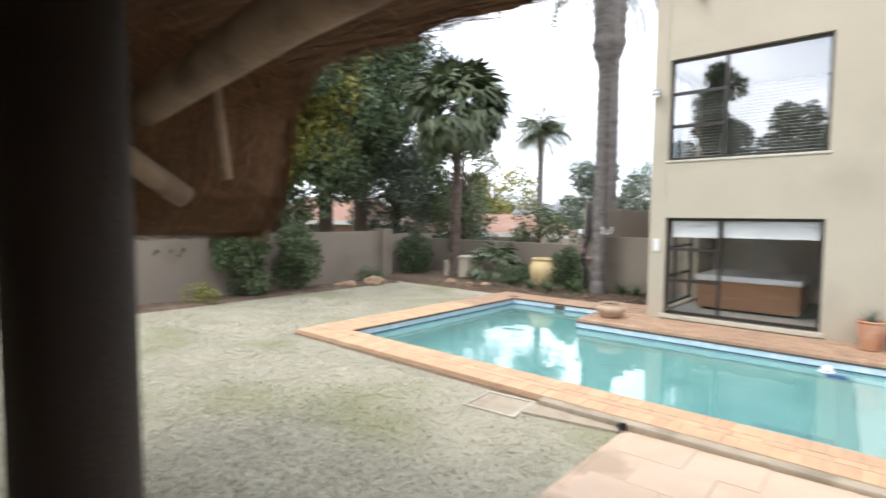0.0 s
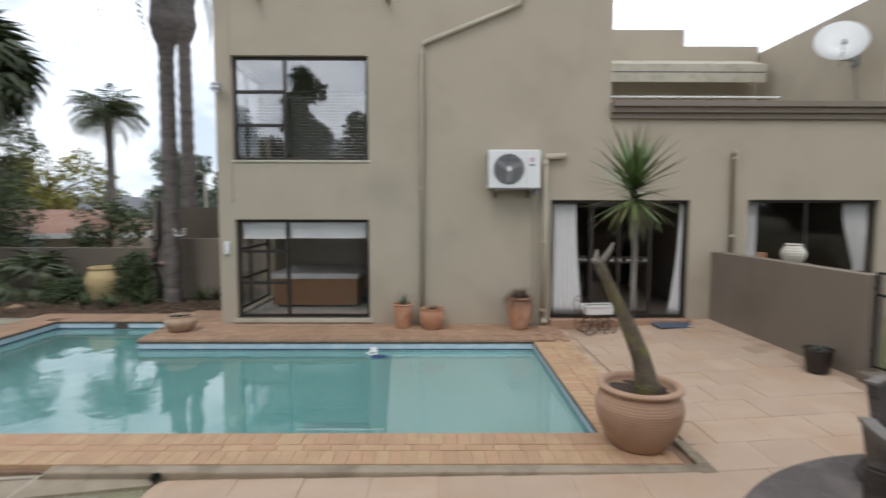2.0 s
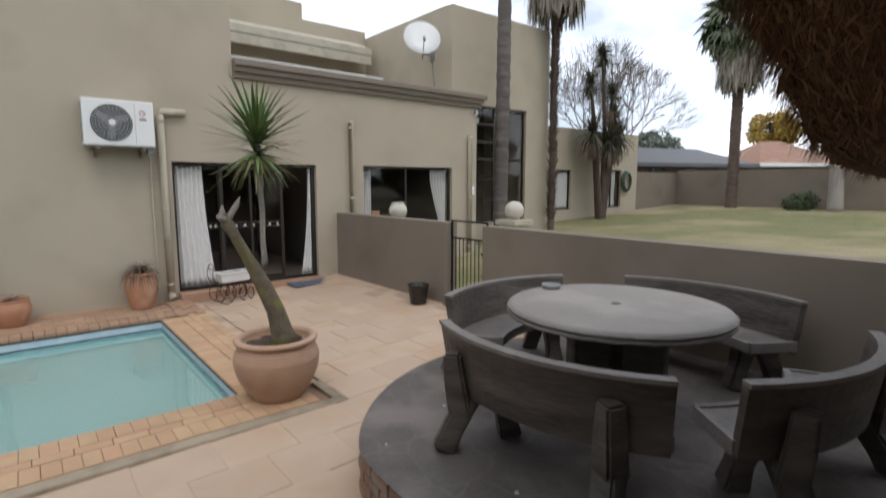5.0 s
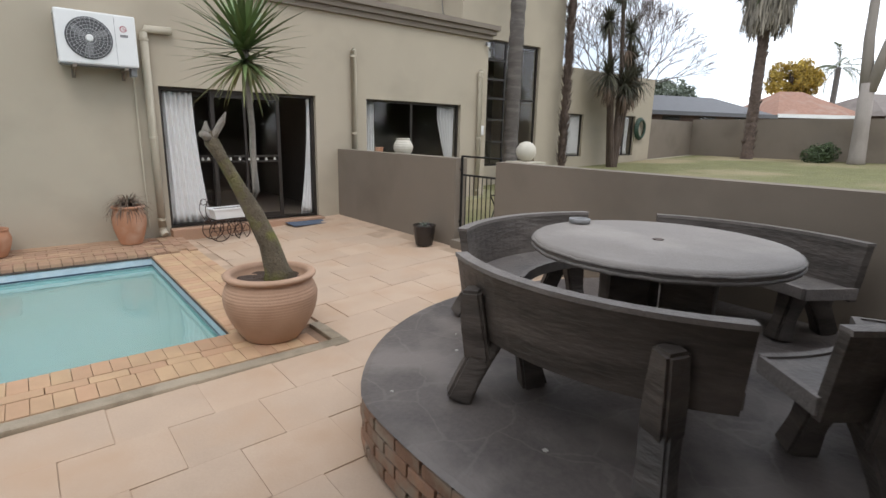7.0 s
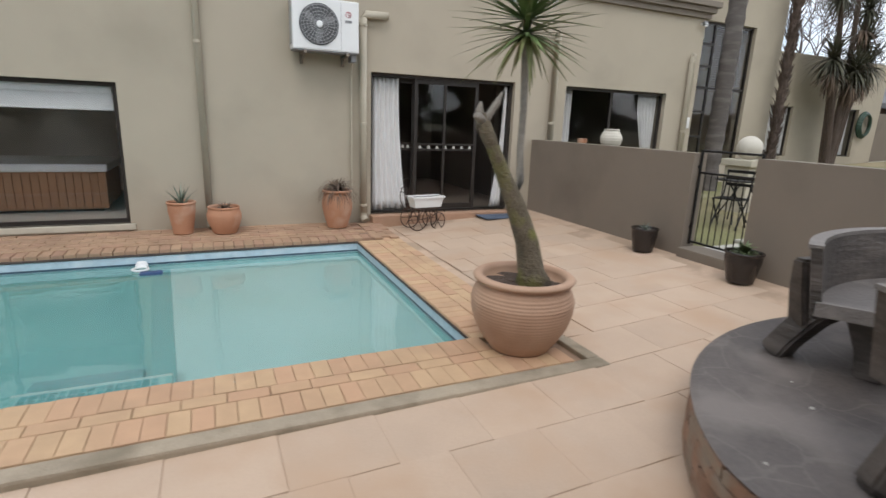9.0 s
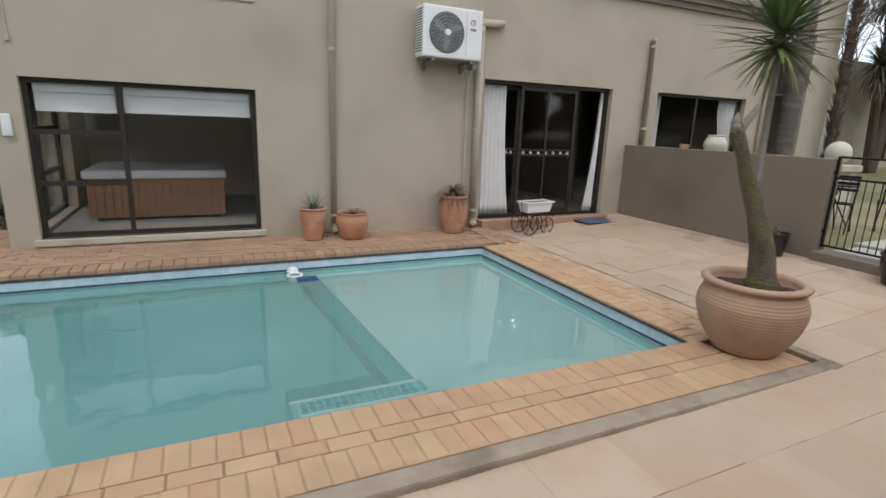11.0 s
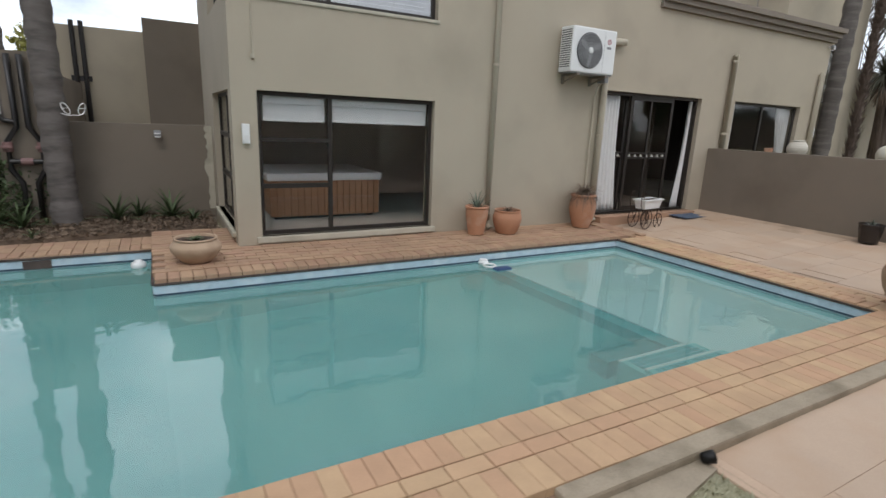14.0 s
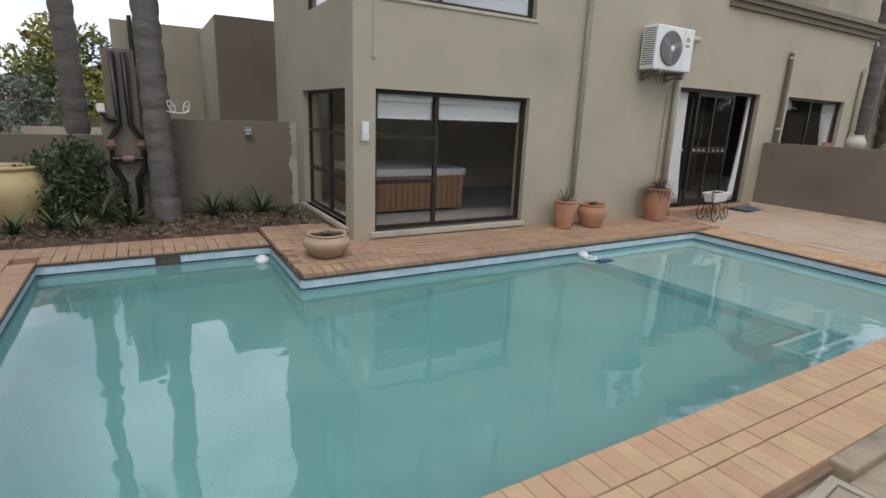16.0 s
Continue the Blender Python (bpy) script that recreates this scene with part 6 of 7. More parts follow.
# near-side trees mirrored in the windows; the last five added unseen to darken reflections
for k, (x, y, h, rr) in enumerate(((-9, -17, 12.8, 1.3), (-5.0, -16, 9.0, 2.2), (-14, -18, 9.6, 2.6), (0, -18, 9.0, 2.5), (6, -18, 8.0, 2.5), (-20, -16, 9.0, 2.8), (12, -17, 8.5, 2.6), (18, -15, 8.0, 2.6), (24, -13, 8.5, 2.8), (31, -10, 8.0, 2.8), (36, -3, 7.0, 2.6))):
    tree(x, y, -0.2, h, 0.28, (h * 0.52, rr, rr, h * 0.46), 60, (0.6, 1.0), LEAF_DARK, 0.2, 330, "dark garden tree out of view, there for window reflections", 40 + k)


def cypress_row():
    rng = random.Random(8)
    for k in range(9):
        x, y, h = -24 + k * 1.5 + rng.uniform(-0.4, 0.4), 62 + rng.uniform(-2, 2), rng.uniform(5.5, 8.5)
        e = thing("cypress", x, y, -0.2, "slim dark cypress on the skyline", "tree", "distant cypresses")
        part("trunk", tube(bmesh.new(), [(0, 0, 0), (0, 0, h * 0.5)], [0.15, 0.08], 6), BARK, e)
        V, Fc = leaf_cloud([(0, 0, h * t, 0.75 * (1.1 - t)) for t in (0.2, 0.35, 0.5, 0.65, 0.8, 0.93)], 260, 0.22, 60 + k)
        raw("crown", V, Fc, LEAF_DARK, e)


cypress_row()


def far_woods():
    rng = random.Random(5)
    cl = []
    for k in range(150):
        a = rng.uniform(-2.9, 2.9)
        d = rng.uniform(75, 110)
        cl.append((d * math.sin(a), d * math.cos(a), rng.uniform(0.5, 3.2), rng.uniform(1.8, 3.6)))
    V, Fc = leaf_cloud(cl, 60, 0.5, 91)
    tagged(raw("far_trees", V, Fc, LEAF_GREY), "hazy belt of distant suburban trees", "trees", kind="stuff")


far_woods()


def shrub(x, y, z, rx, ry, rz, leaf, size, per, n, label, seed, cat="shrub"):
    e = thing("shrub", x, y, z, label, cat)
    rng = random.Random(seed)
    bm = bmesh.new()
    cl = clumps_in(rng, n, 0, 0, rz * 1.05, rx, ry, rz, 0.16, 0.34)
    for c in cl[:10]:
        tube(bm, [(rng.uniform(-0.06, 0.06), rng.uniform(-0.06, 0.06), -0.03), (c[0] * 0.5, c[1] * 0.5, c[2] * 0.6), c[:3]], [0.02, 0.014, 0.006], 5)
    part("stem", bm, BARK, e)
    V, Fc = leaf_cloud(cl, per, size, seed)
    raw("foliage", V, Fc, leaf, e)
    return e


shrub(-12.45, 6.1, -0.08, 0.52, 0.62, 0.95, LEAF_MID, 0.055, 2600, 40, "grey green climbing shrub against the boundary wall", 51)
shrub(-12.4, 7.6, -0.08, 0.5, 0.55, 0.98, LEAF_MID, 0.05, 2600, 38, "upright green shrub against the boundary wall", 52)
shrub(-12.8, 12.6, -0.05, 0.55, 0.5, 0.72, LEAF_DARK, 0.05, 2600, 26, "dark green shrub in the corner bed", 53)
shrub(-7.0, 12.9, 0.0, 0.7, 0.55, 0.5, LEAF_DARK, 0.04, 2200, 40, "dark ferny shrub beside the yellow urn", 54)
shrub(-8.6, 12.6, 0.0, 0.5, 0.4, 0.28, LEAF_DARK, 0.04, 2200, 18, "low dark shrub in the flower bed", 55)
shrub(25.7, 7.6, 0.9, 0.75, 0.5, 0.32, LEAF_DARK, 0.06, 1600, 26, "low dark shrub at the foot of the garden wall", 58)
shrub(-12.3, 5.0, -0.12, 0.3, 0.3, 0.22, LEAF_YELLOW, 0.03, 2200, 8, "small yellow green tuft by the wall", 56)
shrub(-12.5, 10.3, -0.12, 0.35, 0.3, 0.2, LEAF_MID, 0.03, 2200, 10, "low green ground cover by the pilaster", 57)


def strap_clump(x, y, z, n, L, w, leaf, label, seed):
    e = thing("bulb_plant", x, y, z, label, "plant", "strappy plants in the bed")
    rosette("foliage", e, (0, 0, 0), n, L, w, seed, leaf, 1.0, (0.35, 1.45), 4)


for k, (x, y, n, L) in enumerate(((-5.25, 12.35, 34, 0.55), (-4.95, 12.5, 24, 0.46), (-4.5, 12.4, 36, 0.58), (-4.2, 12.1, 14, 0.34), (-6.7, 12.3, 40, 0.6), (-7.2, 11.9, 34, 0.48), (-6.35, 12.0, 30, 0.5), (-6.9, 11.6, 30, 0.4), (-7.6, 11.8, 30, 0.45), (-8.3, 11.9, 26, 0.4))):
    strap_clump(x, y, 0.02, n, L, 0.024, LEAF_DARK, "dark green strappy agapanthus in the mulch bed", 70 + k)
for k in range(12):
    rng = random.Random(200 + k)
    strap_clump(rng.uniform(-8.8, -4.0), rng.uniform(11.3, 12.5), 0.03, 11, 0.2, 0.016, LEAF_MID if k % 2 else LITTER, "small seedling tuft in the mulch bed", 90 + k)


def litter():
    rng = random.Random(12)
    V, Fc = [], []
    for k in range(4200):
        x, y = rng.uniform(-9.5, -3.9), rng.uniform(11.15, 12.7)
        a, l, w, t = rng.uniform(0, 6.28), rng.uniform(0.015, 0.055), rng.uniform(0.005, 0.012), rng.uniform(0, 0.02)
        c, s, b = math.cos(a), math.sin(a), len(V)
        V += [(x - c * l, y - s * l, 0.055 + t), (x + s * w, y - c * w, 0.06), (x + c * l, y + s * l, 0.06), (x - s * w, y + c * w, 0.075 + t)]
        Fc.append((b, b + 1, b + 2, b + 3))
    tagged(raw("leaf_litter", V, Fc, LITTER), "dry fallen leaves and bark on the bed", "leaf litter", kind="stuff")


litter()


def ringed_trunk(h, r0, r1, bend, bulge=None, n=110):
    bm = bmesh.new()
    pts, rad = [], []
    for k in range(n + 1):
        t = k / n
        pts.append((bend[0] * math.sin(t * 2.4) , bend[1] * math.sin(t * 2.0), h * t - 0.1))
        r = r0 + (r1 - r0) * t + (0.011, 0.016, -0.004, -0.012)[k % 4] * (0.7 + 0.6 * noise.noise((k * 0.37, h, r0)))
        if t < 0.06:
            r *= 1.18 - 3 * t
        if bulge and t > bulge[0]:
            u = (t - bulge[0]) / (1 - bulge[0])
            r += bulge[1] * (0.5 - 0.5 * math.cos(math.pi * min(1.0, u * 3.0))) * (0.86 + 0.14 * math.sin(u * 11) + 0.04 * math.sin(u * 47)) * (1 - 0.45 * u)
        rad.append(r)
    return tube(bm, pts, rad, 20)


def feather_frond(L, seed, droop, w=0.5):
    """An arching rachis with hanging leaflets, along +x."""
    rng = random.Random(seed)
    V, Fc = [], []
    n = 26
    x, z, a = 0.0, 0.0, droop[0]
    prev = None
    for k in range(n + 1):
        t = k / n
        if prev:
            b = len(V)
            hw = 0.025 * (1 - t) + 0.005
            V += [(prev[0], -hw, prev[1]), (prev[0], hw, prev[1]), (x, hw, z), (x, -hw, z)]
            Fc.append((b, b + 1, b + 2, b + 3))
            if t > 0.14:
                for s in (-1, 1):
                    l = w * math.sin(math.pi * min(0.97, t * 0.9 + 0.08)) * rng.uniform(0.8, 1.1)
                    b = len(V)
                    dx = L / n * 0.32
                    V += [(x - dx, 0, z), (x + dx, 0, z), (x + l * 0.45, s * l * 0.75, z - l * rng.uniform(0.25, 0.6))]
                    Fc.append((b, b + 1, b + 2))
        prev = (x, z)
        x += math.cos(a) * L / n
        z += math.sin(a) * L / n
        a -= droop[1] / n
    return V, Fc


def palm(x, y, z, h, r0, r1, fronds, L, label, bend=(0.1, 0.1), bulge=None, seed=0, material=None, w=0.5):
    e = thing("palm_tree", x, y, z, label, "palm tree")
    part("trunk", ringed_trunk(h, r0, r1, bend, bulge), material or PALMBARK, e, "grey ringed trunk", True)
    rng = random.Random(seed)
    tx, ty = bend[0] * math.sin(2.4), bend[1] * math.sin(2.0)
    meshes = []
    for k in range(4):
        V, Fc = feather_frond(L, seed + k, (1.15 - 0.3 * k, 1.9), w)
        me = bpy.data.meshes.new("frond")
        me.from_pydata(V, [], Fc)
        me.materials.append(PALMLEAF)
        meshes.append(me)
    for k in range(fronds):
        f = new("frond", meshes[k % 4])
        f.parent = e
        f.matrix_local = pose(tx, ty, h - 0.12, 0, rng.uniform(-45, 40), k * 137.5)
    return e


palm(-5.86, 12.28, 0.0, 8.4, 0.18, 0.16, 16, 3.0, "tall king palm with a swollen crownshaft by the pool", (-0.06, 0.18), (0.685, 0.24), 31)
palm(-7.12, 15.8, -0.1, 9.6, 0.20, 0.17, 14, 2.8, "tall palm trunk behind the boundary wall", (-0.05, 0.1), (0.74, 0.26), 32)
palm(10.56, 10.38, 0.3, 11.5, 0.19, 0.165, 16, 2.6, "slim ringed palm trunk by the tall window", (0.08, 0.0), None, 33, PALMDARK)
palm(-15.7, 25.6, -0.2, 7.0, 0.2, 0.18, 64, 2.1, "feathery palm in a neighbour's garden", (0.1, 0.0), None, 34, None, 0.8)
palm(52, 14.6, 1.0, 6.6, 0.22, 0.2, 20, 3.0, "small palm behind the garden wall", (0.1, 0.0), None, 35)


def fan_leaf(R, seed, spread=3.9, segs=18, stalk=0.85):
    """A pleated fan blade with drooping tips on a stalk along +x."""
    rng = random.Random(seed)
    s0 = R * stalk
    V, Fc = [(0, -0.014, 0), (0, 0.014, 0), (s0, 0.01, 0.02), (s0, -0.01, 0.02)], [(0, 1, 2, 3)]
    c = Vector((s0, 0, 0.02))
    for k in range(segs):
        a = -spread / 2 + spread * k / (segs - 1)
        l = R * rng.uniform(0.55, 0.85)
        d = Vector((math.cos(a), math.sin(a), 0))
        s = Vector((-d.y, d.x, 0)) * R * 0.055
        b = len(V)
        mid, tip = c + d * l * 0.55 + Vector((0, 0, 0.03)), c + d * l * 0.9 + Vector((0, 0, -R * rng.uniform(0.15, 0.5)))
        V += [tuple(c), tuple(mid - s), tuple(tip), tuple(mid + s)]
        Fc.append((b, b + 1, b + 2, b + 3))
    return V, Fc


def fan_palm(x, y, z, h, r, R, leaves, skirt, label, seed, shaggy=0, hang=None):
    e = thing("fan_palm", x, y, z, label, "palm tree")
    part("trunk", ringed_trunk(h, r, r * 0.85, (0.05, 0.05)), FANBARK, e, "rough brown trunk", True)
    rng = random.Random(seed)
    if shaggy:
        V, Fc = [], []
        for k in range(shaggy):
            a, zz = rng.uniform(0, 6.283), rng.uniform(0.4, h)
            c, s, b = math.cos(a), math.sin(a), len(V)
            l, w = rng.uniform(0.12, 0.26), 0.04
            V += [(c * r - s * w, s * r + c * w, zz), (c * r + s * w, s * r - c * w, zz), (c * (r + l * 0.6), s * (r + l * 0.6), zz + l)]
            Fc.append((b, b + 1, b + 2))
        tagged(raw("boot_cover", V, Fc, FANBARK, e), "old cut leaf bases", kind="stuff")
    meshes = []
    for k in range(4):
        for material in (PALMLEAF, DEADLEAF):
            V, Fc = fan_leaf(R, seed + k, 3.9 if material is PALMLEAF else 2.6, stalk=0.85 if material is PALMLEAF else 0.35)
            me = bpy.data.meshes.new("fan_leaf")
            me.from_pydata(V, [], Fc)
            me.materials.append(material)
            meshes.append(me)
    for k in range(leaves):
        f = new("fan_leaf", meshes[2 * (k % 4)])
        f.parent = e
        f.matrix_local = pose(0.05, 0.05, h - 0.15, rng.uniform(-40, 40), -66 + 118 * k / leaves + rng.uniform(-16, 16), k * 137.5)
    for k in range(skirt):
        f = new("dead_leaf", meshes[2 * (k % 4) + 1])
        f.parent = e
        f["label"] = "dry hanging dead leaf"
        f.matrix_local = pose(0.05, 0.05, h - 0.25 - rng.uniform(0, R * 0.7), rng.uniform(-20, 20), 62 + rng.uniform(-12, 14), k * 137.5)
    if hang:
        z_low, rad, n = hang
        V, Fc = [], []
        for k in range(n):
            a, u = rng.uniform(0, 6.283), rng.random() ** 0.8
            zt = z_low + 0.35 + u * (h - z_low - 0.35)
            l = rng.uniform(0.45, 1.0) + (0.25 if u < 0.2 else 0.0)
            ra = rad * (0.62 + 0.38 * math.sin(math.pi * min(1.0, 0.35 + u * 0.5))) * rng.uniform(0.6, 1.0)
            rb, w, sw = ra * rng.uniform(0.92, 1.14), rng.uniform(0.02, 0.05), rng.uniform(-0.12, 0.12)
            c, s, b = math.cos(a), math.sin(a), len(V)
            zb = max(z_low - rng.uniform(-0.25, 0.35), zt - l)
            V += [(c * ra - s * w, s * ra + c * w, zt), (c * ra + s * w, s * ra - c * w, zt), (c * rb - s * (sw - w * 0.4), s * rb + c * (sw - w * 0.4), zb), (c * rb - s * (sw + w * 0.4), s * rb + c * (sw + w * 0.4), zb)]
            Fc.append((b, b + 1, b + 2, b + 3))
        tagged(raw("dead_skirt", V, Fc, DEADLEAF, e), "thick grey skirt of hanging dead leaves", kind="stuff")
        part("skirt_core", lathe([(0.02, z_low + 0.25), (rad * 0.5, z_low + 0.2), (rad * 0.62, z_low + 0.8), (rad * 0.5, h - 0.3), (0.02, h - 0.2)], 14), BARK, e)
    return e


fan_palm(-11.1, 12.7, -0.02, 5.6, 0.17, 1.25, 95, 0, "shaggy fan palm with a dark trunk in the corner bed", 41, 240)
fan_palm(13.56, 11.03, 0.46, 10.25, 0.105, 1.05, 40, 0, "fan palm with a dead leaf skirt at the house corner", 42, 900, (6.6, 0.88, 3200))
fan_palm(25.5, 10.3, 0.9, 8.1, 0.23, 1.3, 62, 14, "stout fan palm with a grey skirt by the garden wall", 43, 160, (5.25, 0.98, 2600))
fan_palm(-9.6, 12.9, -0.02, 0.45, 0.16, 0.72, 26, 10, "young green fan palm in the flower bed", 44)
fan_palm(46, 26, 1.0, 4.5, 0.25, 1.2, 34, 12, "distant fan palm behind the roofs", 45)


def dracaena():
    e = thing("dracaena", 17.9, 12.1, 0.62, "tall branching dracaena with spiky heads by the wing", "tree")
    stems = [((0, 0, 0), (-0.5, 0, 3.2), (-0.9, 0, 5.0)), ((0.1, 0, 0), (0.1, 0, 3.4), (-0.2, 0, 6.1)), ((0.2, 0, 0), (0.6, 0, 2.4), (0.5, 0, 4.8)),
             ((0, 0.1, 0), (-0.3, 0.1, 2.0), (-0.7, 0, 3.3)), ((0.1, 0, 0), (0.5, 0, 1.8), (1.0, 0, 3.2)), ((0, 0, 0), (0.2, 0, 1.6), (0.1, -0.2, 3.0)), ((0, 0, 0), (0.5, 0, 2.6), (0.9, 0.1, 3.9))]
    for k, s in enumerate(stems):
        part("stem", tube(bmesh.new(), s, [0.11, 0.08, 0.06], 8), BARK, e)
        rosette("leaf_head", e, s[-1], 150, 0.8 if k < 3 else 1.0, 0.03, 300 + k, DRACLEAF, 0.9, (-1.0, 1.4))
        if k >= 2:
            rosette("dead_skirt", e, tuple(Vector(s[-1]) * 0.88), 70, 0.8, 0.03, 340 + k, DRYTUFT, 0.8, (-1.4, -0.2))


dracaena()


def bare_tree():
    e = thing("bare_tree", 29.0, 19.5, 1.0, "leafless winter tree behind the garden wing", "tree")
    rng = random.Random(77)
    bm = bmesh.new()

    def grow(p, d, l, r, depth):
        q = p + d * l
        tube(bm, [p, (p + q) / 2 + Vector((rng.uniform(-1, 1), rng.uniform(-1, 1), 0)) * l * 0.07, q], [r, r * 0.85, r * 0.72], 4, caps=False)
        if depth == 0:
            return
        for k in range(2 if depth > 4 else 3):
            nd = (d + Vector((rng.uniform(-1, 1), rng.uniform(-1, 1), rng.uniform(-0.3, 0.45))) * 0.6).normalized()
            grow(q, nd, l * rng.uniform(0.72, 0.9), max(r * 0.64, 0.009), depth - 1)

    for k in range(6):
        a = k * 1.05
        grow(Vector((0, 0, 1.2)), Vector((0.55 * math.cos(a), 0.55 * math.sin(a), 1)).normalized(), 2.0, 0.09, 6)
    tube(bm, [(0, 0, -0.2), (0, 0, 1.3)], [0.3, 0.2], 8)
    part("branch_crown", bm, TWIG, e)


bare_tree()


def gum_tree():
    e = thing("gum_tree", 25.5, 6.4, 0.9, "tall pale forked gum trunk by the garden wall", "tree")
    bm = bmesh.new()
    tube(bm, [(0, 0, -0.1), (0.0, 0, 0.25), (0, 0.04, 1.4), (0.0, 0.1, 3.0)], [0.33, 0.28, 0.25, 0.24], 12)
    tube(bm, [(0.0, 0.13, 2.7), (0.0, 0.32, 4.6), (0.0, 0.4, 7.5), (0.1, 0.3, 10.0)], [0.21, 0.17, 0.13, 0.06], 10)
    tube(bm, [(0.0, 0.02, 2.7), (0.0, -0.35, 4.6), (0.1, -0.55, 7.0), (0.1, -0.6, 9.5)], [0.22, 0.18, 0.14, 0.06], 10)
    part("trunk", bm, EUCBARK, e, "pale forked trunk", True)
    V, Fc = leaf_cloud(clumps_in(random.Random(71), 34, 0, -0.3, 10.2, 2.4, 2.4, 1.6, 0.5, 0.9), 300, 0.12, 72)
    raw("crown", V, Fc, LEAF_GREY, e)


gum_tree()


# ---- rocks, box and bits in the beds ----
def rock(x, y, z, r, label, seed):
    bm = bmesh.new()
    bmesh.ops.create_icosphere(bm, subdivisions=3, radius=r)
    for v in bm.verts:
        v.co *= 1 + 0.35 * noise.noise(v.co * (1.6 / r) + Vector((seed, 0, 0)))
        v.co.z *= 0.62
        v.co += Vector((x, y, z + r * 0.4))
    tagged(part("garden_rock", bm, ROCK, None, "", False), label, "rock", "rocks along the lawn bed")


for k, (x, y, r) in enumerate(((-11.95, 10.0, 0.30), (-12.2, 9.2, 0.2), (-12.3, 8.9, 0.15), (-10.2, 11.5, 0.16), (-9.4, 11.4, 0.13), (-8.9, 11.5, 0.15))):
    rock(x, y, -0.12 if y < 11 else -0.02, r, "rough ochre sandstone rock at the lawn edge", k * 3.1)
fb = thing("filter_box", -10.75, 13.0, -0.02, "cream concrete pool filter housing with a lid", "box", rz=-12)
part("body", bx(-0.34, 0.34, -0.32, 0.32, 0.0, 0.66, 0.02), CREAM, fb)
part("lid", bx(-0.38, 0.38, -0.36, 0.36, 0.66, 0.74, 0.03), CONCRETE, fb, "grey sloping lid")
fp = thing("filter_post", -11.45, 12.9, -0.02, "cream concrete stub post by the palm", "post")
part("post", bx(-0.14, 0.14, -0.14, 0.14, 0.0, 0.55, 0.015), CREAM, fp)

# ---- thatched shelter over the camera's start ----
def lapa():
    e = thing("thatched_shelter", -0.3, -1.6, -0.08, "open thatched shelter with rough timber poles", "shelter")
    rng = random.Random(9)
    ox, oy, oz = -0.3, -1.6, -0.08
    yv = 1.15            # front verge

    keys = [(-5.7, 1.86), (-3.7, 1.84), (-3.45, 1.88), (-3.25, 2.12), (-3.1, 2.62), (-2.87, 2.88), (-1.0, 2.8), (1.9, 2.72), (2.05, 2.68), (2.3, 2.56), (2.55, 2.39), (2.95, 2.19), (3.5, 2.09), (4.6, 2.04)]

    def arch(u):
        """The roof's lower edge along the front, for u from -1 to 1: x and height."""
        s = (u + 1) / 2 * (len(keys) - 1)
        k = min(int(s), len(keys) - 2)
        t = s - k
        return keys[k][0] + (keys[k + 1][0] - keys[k][0]) * t, keys[k][1] + (keys[k + 1][1] - keys[k][1]) * t

    def verge(x):
        return yv + 0.45 * min(1.0, max(0.0, (2.0 - x) / 4.9))

    # thatch body: an arched slab from the front verge back over the shelter
    n, d = 78, 16
    V, Fc = [], []
    for j in range(d + 1):
        for i in range(n + 1):
            x, z = arch(-1 + 2 * i / n)
            y = verge(x) - 4.6 * j / d
            V.append((x - ox, y - oy + 0.02 * rng.uniform(-1, 1), z - oz + 0.05 * math.sin(j) * 0.3 + rng.uniform(-0.015, 0.015)))
    base = len(V)
    for j in range(d + 1):
        for i in range(n + 1):
            x, z = arch(-1 + 2 * i / n)
            y = verge(x) + 0.05 - 4.7 * j / d
            V.append((x * 1.03 + 0.02 - ox, y - oy, z - oz + 0.34))
    w = n + 1
    for j in range(d):
        for i in range(n):
            p = j * w + i
            Fc.append((p, p + 1, p + w + 1, p + w))
            Fc.append((base + p, base + p + w, base + p + w + 1, base + p + 1))
    for i in range(n):
        Fc.append((i, base + i, base + i + 1, i + 1))
    for j in range(d):
        for i in (0, n):
            p = j * w + i
            Fc.append((p, p + w, base + p + w, base + p))
    raw("thatch_roof", V, Fc, THATCH, e, True)["label"] = "thick brown thatch"
    # straw ends along the front verge and hanging inside
    V, Fc = [], []
    for k in range(14000):
        u = rng.uniform(-1, 1)
        x, z = arch(u)
        t = rng.uniform(0, 0.3)
        y = verge(x) - rng.uniform(-0.05, 0.06) - (rng.uniform(0, 3.5) if k % 3 == 0 else 0)
        zz = z + t if k % 3 else z
        l = rng.uniform(0.05, 0.14)
        b = len(V)
        V += [(x - ox - 0.004, y - oy, zz - oz), (x - ox + 0.004, y - oy, zz - oz), (x - ox + rng.uniform(-0.03, 0.03), y - oy + (0.03 if k % 3 else 0.1), zz - oz - l * (1 if k % 3 else 0.3))]
        Fc.append((b, b + 1, b + 2))
    raw("straw_fringe", V, Fc, THATCHCUT, e)["label"] = "cut straw ends along the eave"
    V, Fc = [], []
    for k in range(11000):
        u = rng.uniform(-0.98, 0.94)
        du = rng.uniform(0.012, 0.035)
        (xa, za), (xb, zb) = arch(u), arch(u + du)
        y = verge(xa) - rng.random() ** 1.5 * 3.6
        sk, dz, w, b = rng.uniform(-0.05, 0.05), rng.uniform(0.002, 0.03), rng.uniform(0.002, 0.005), len(V)
        V += [(xa - ox, y - w - oy, za - oz - dz * 0.3), (xa - ox, y + w - oy, za - oz - dz * 0.3), (xb - ox, y + sk + w - oy, zb - oz - dz), (xb - ox, y + sk - w - oy, zb - oz - dz)]
        Fc.append((b, b + 1, b + 2, b + 3))
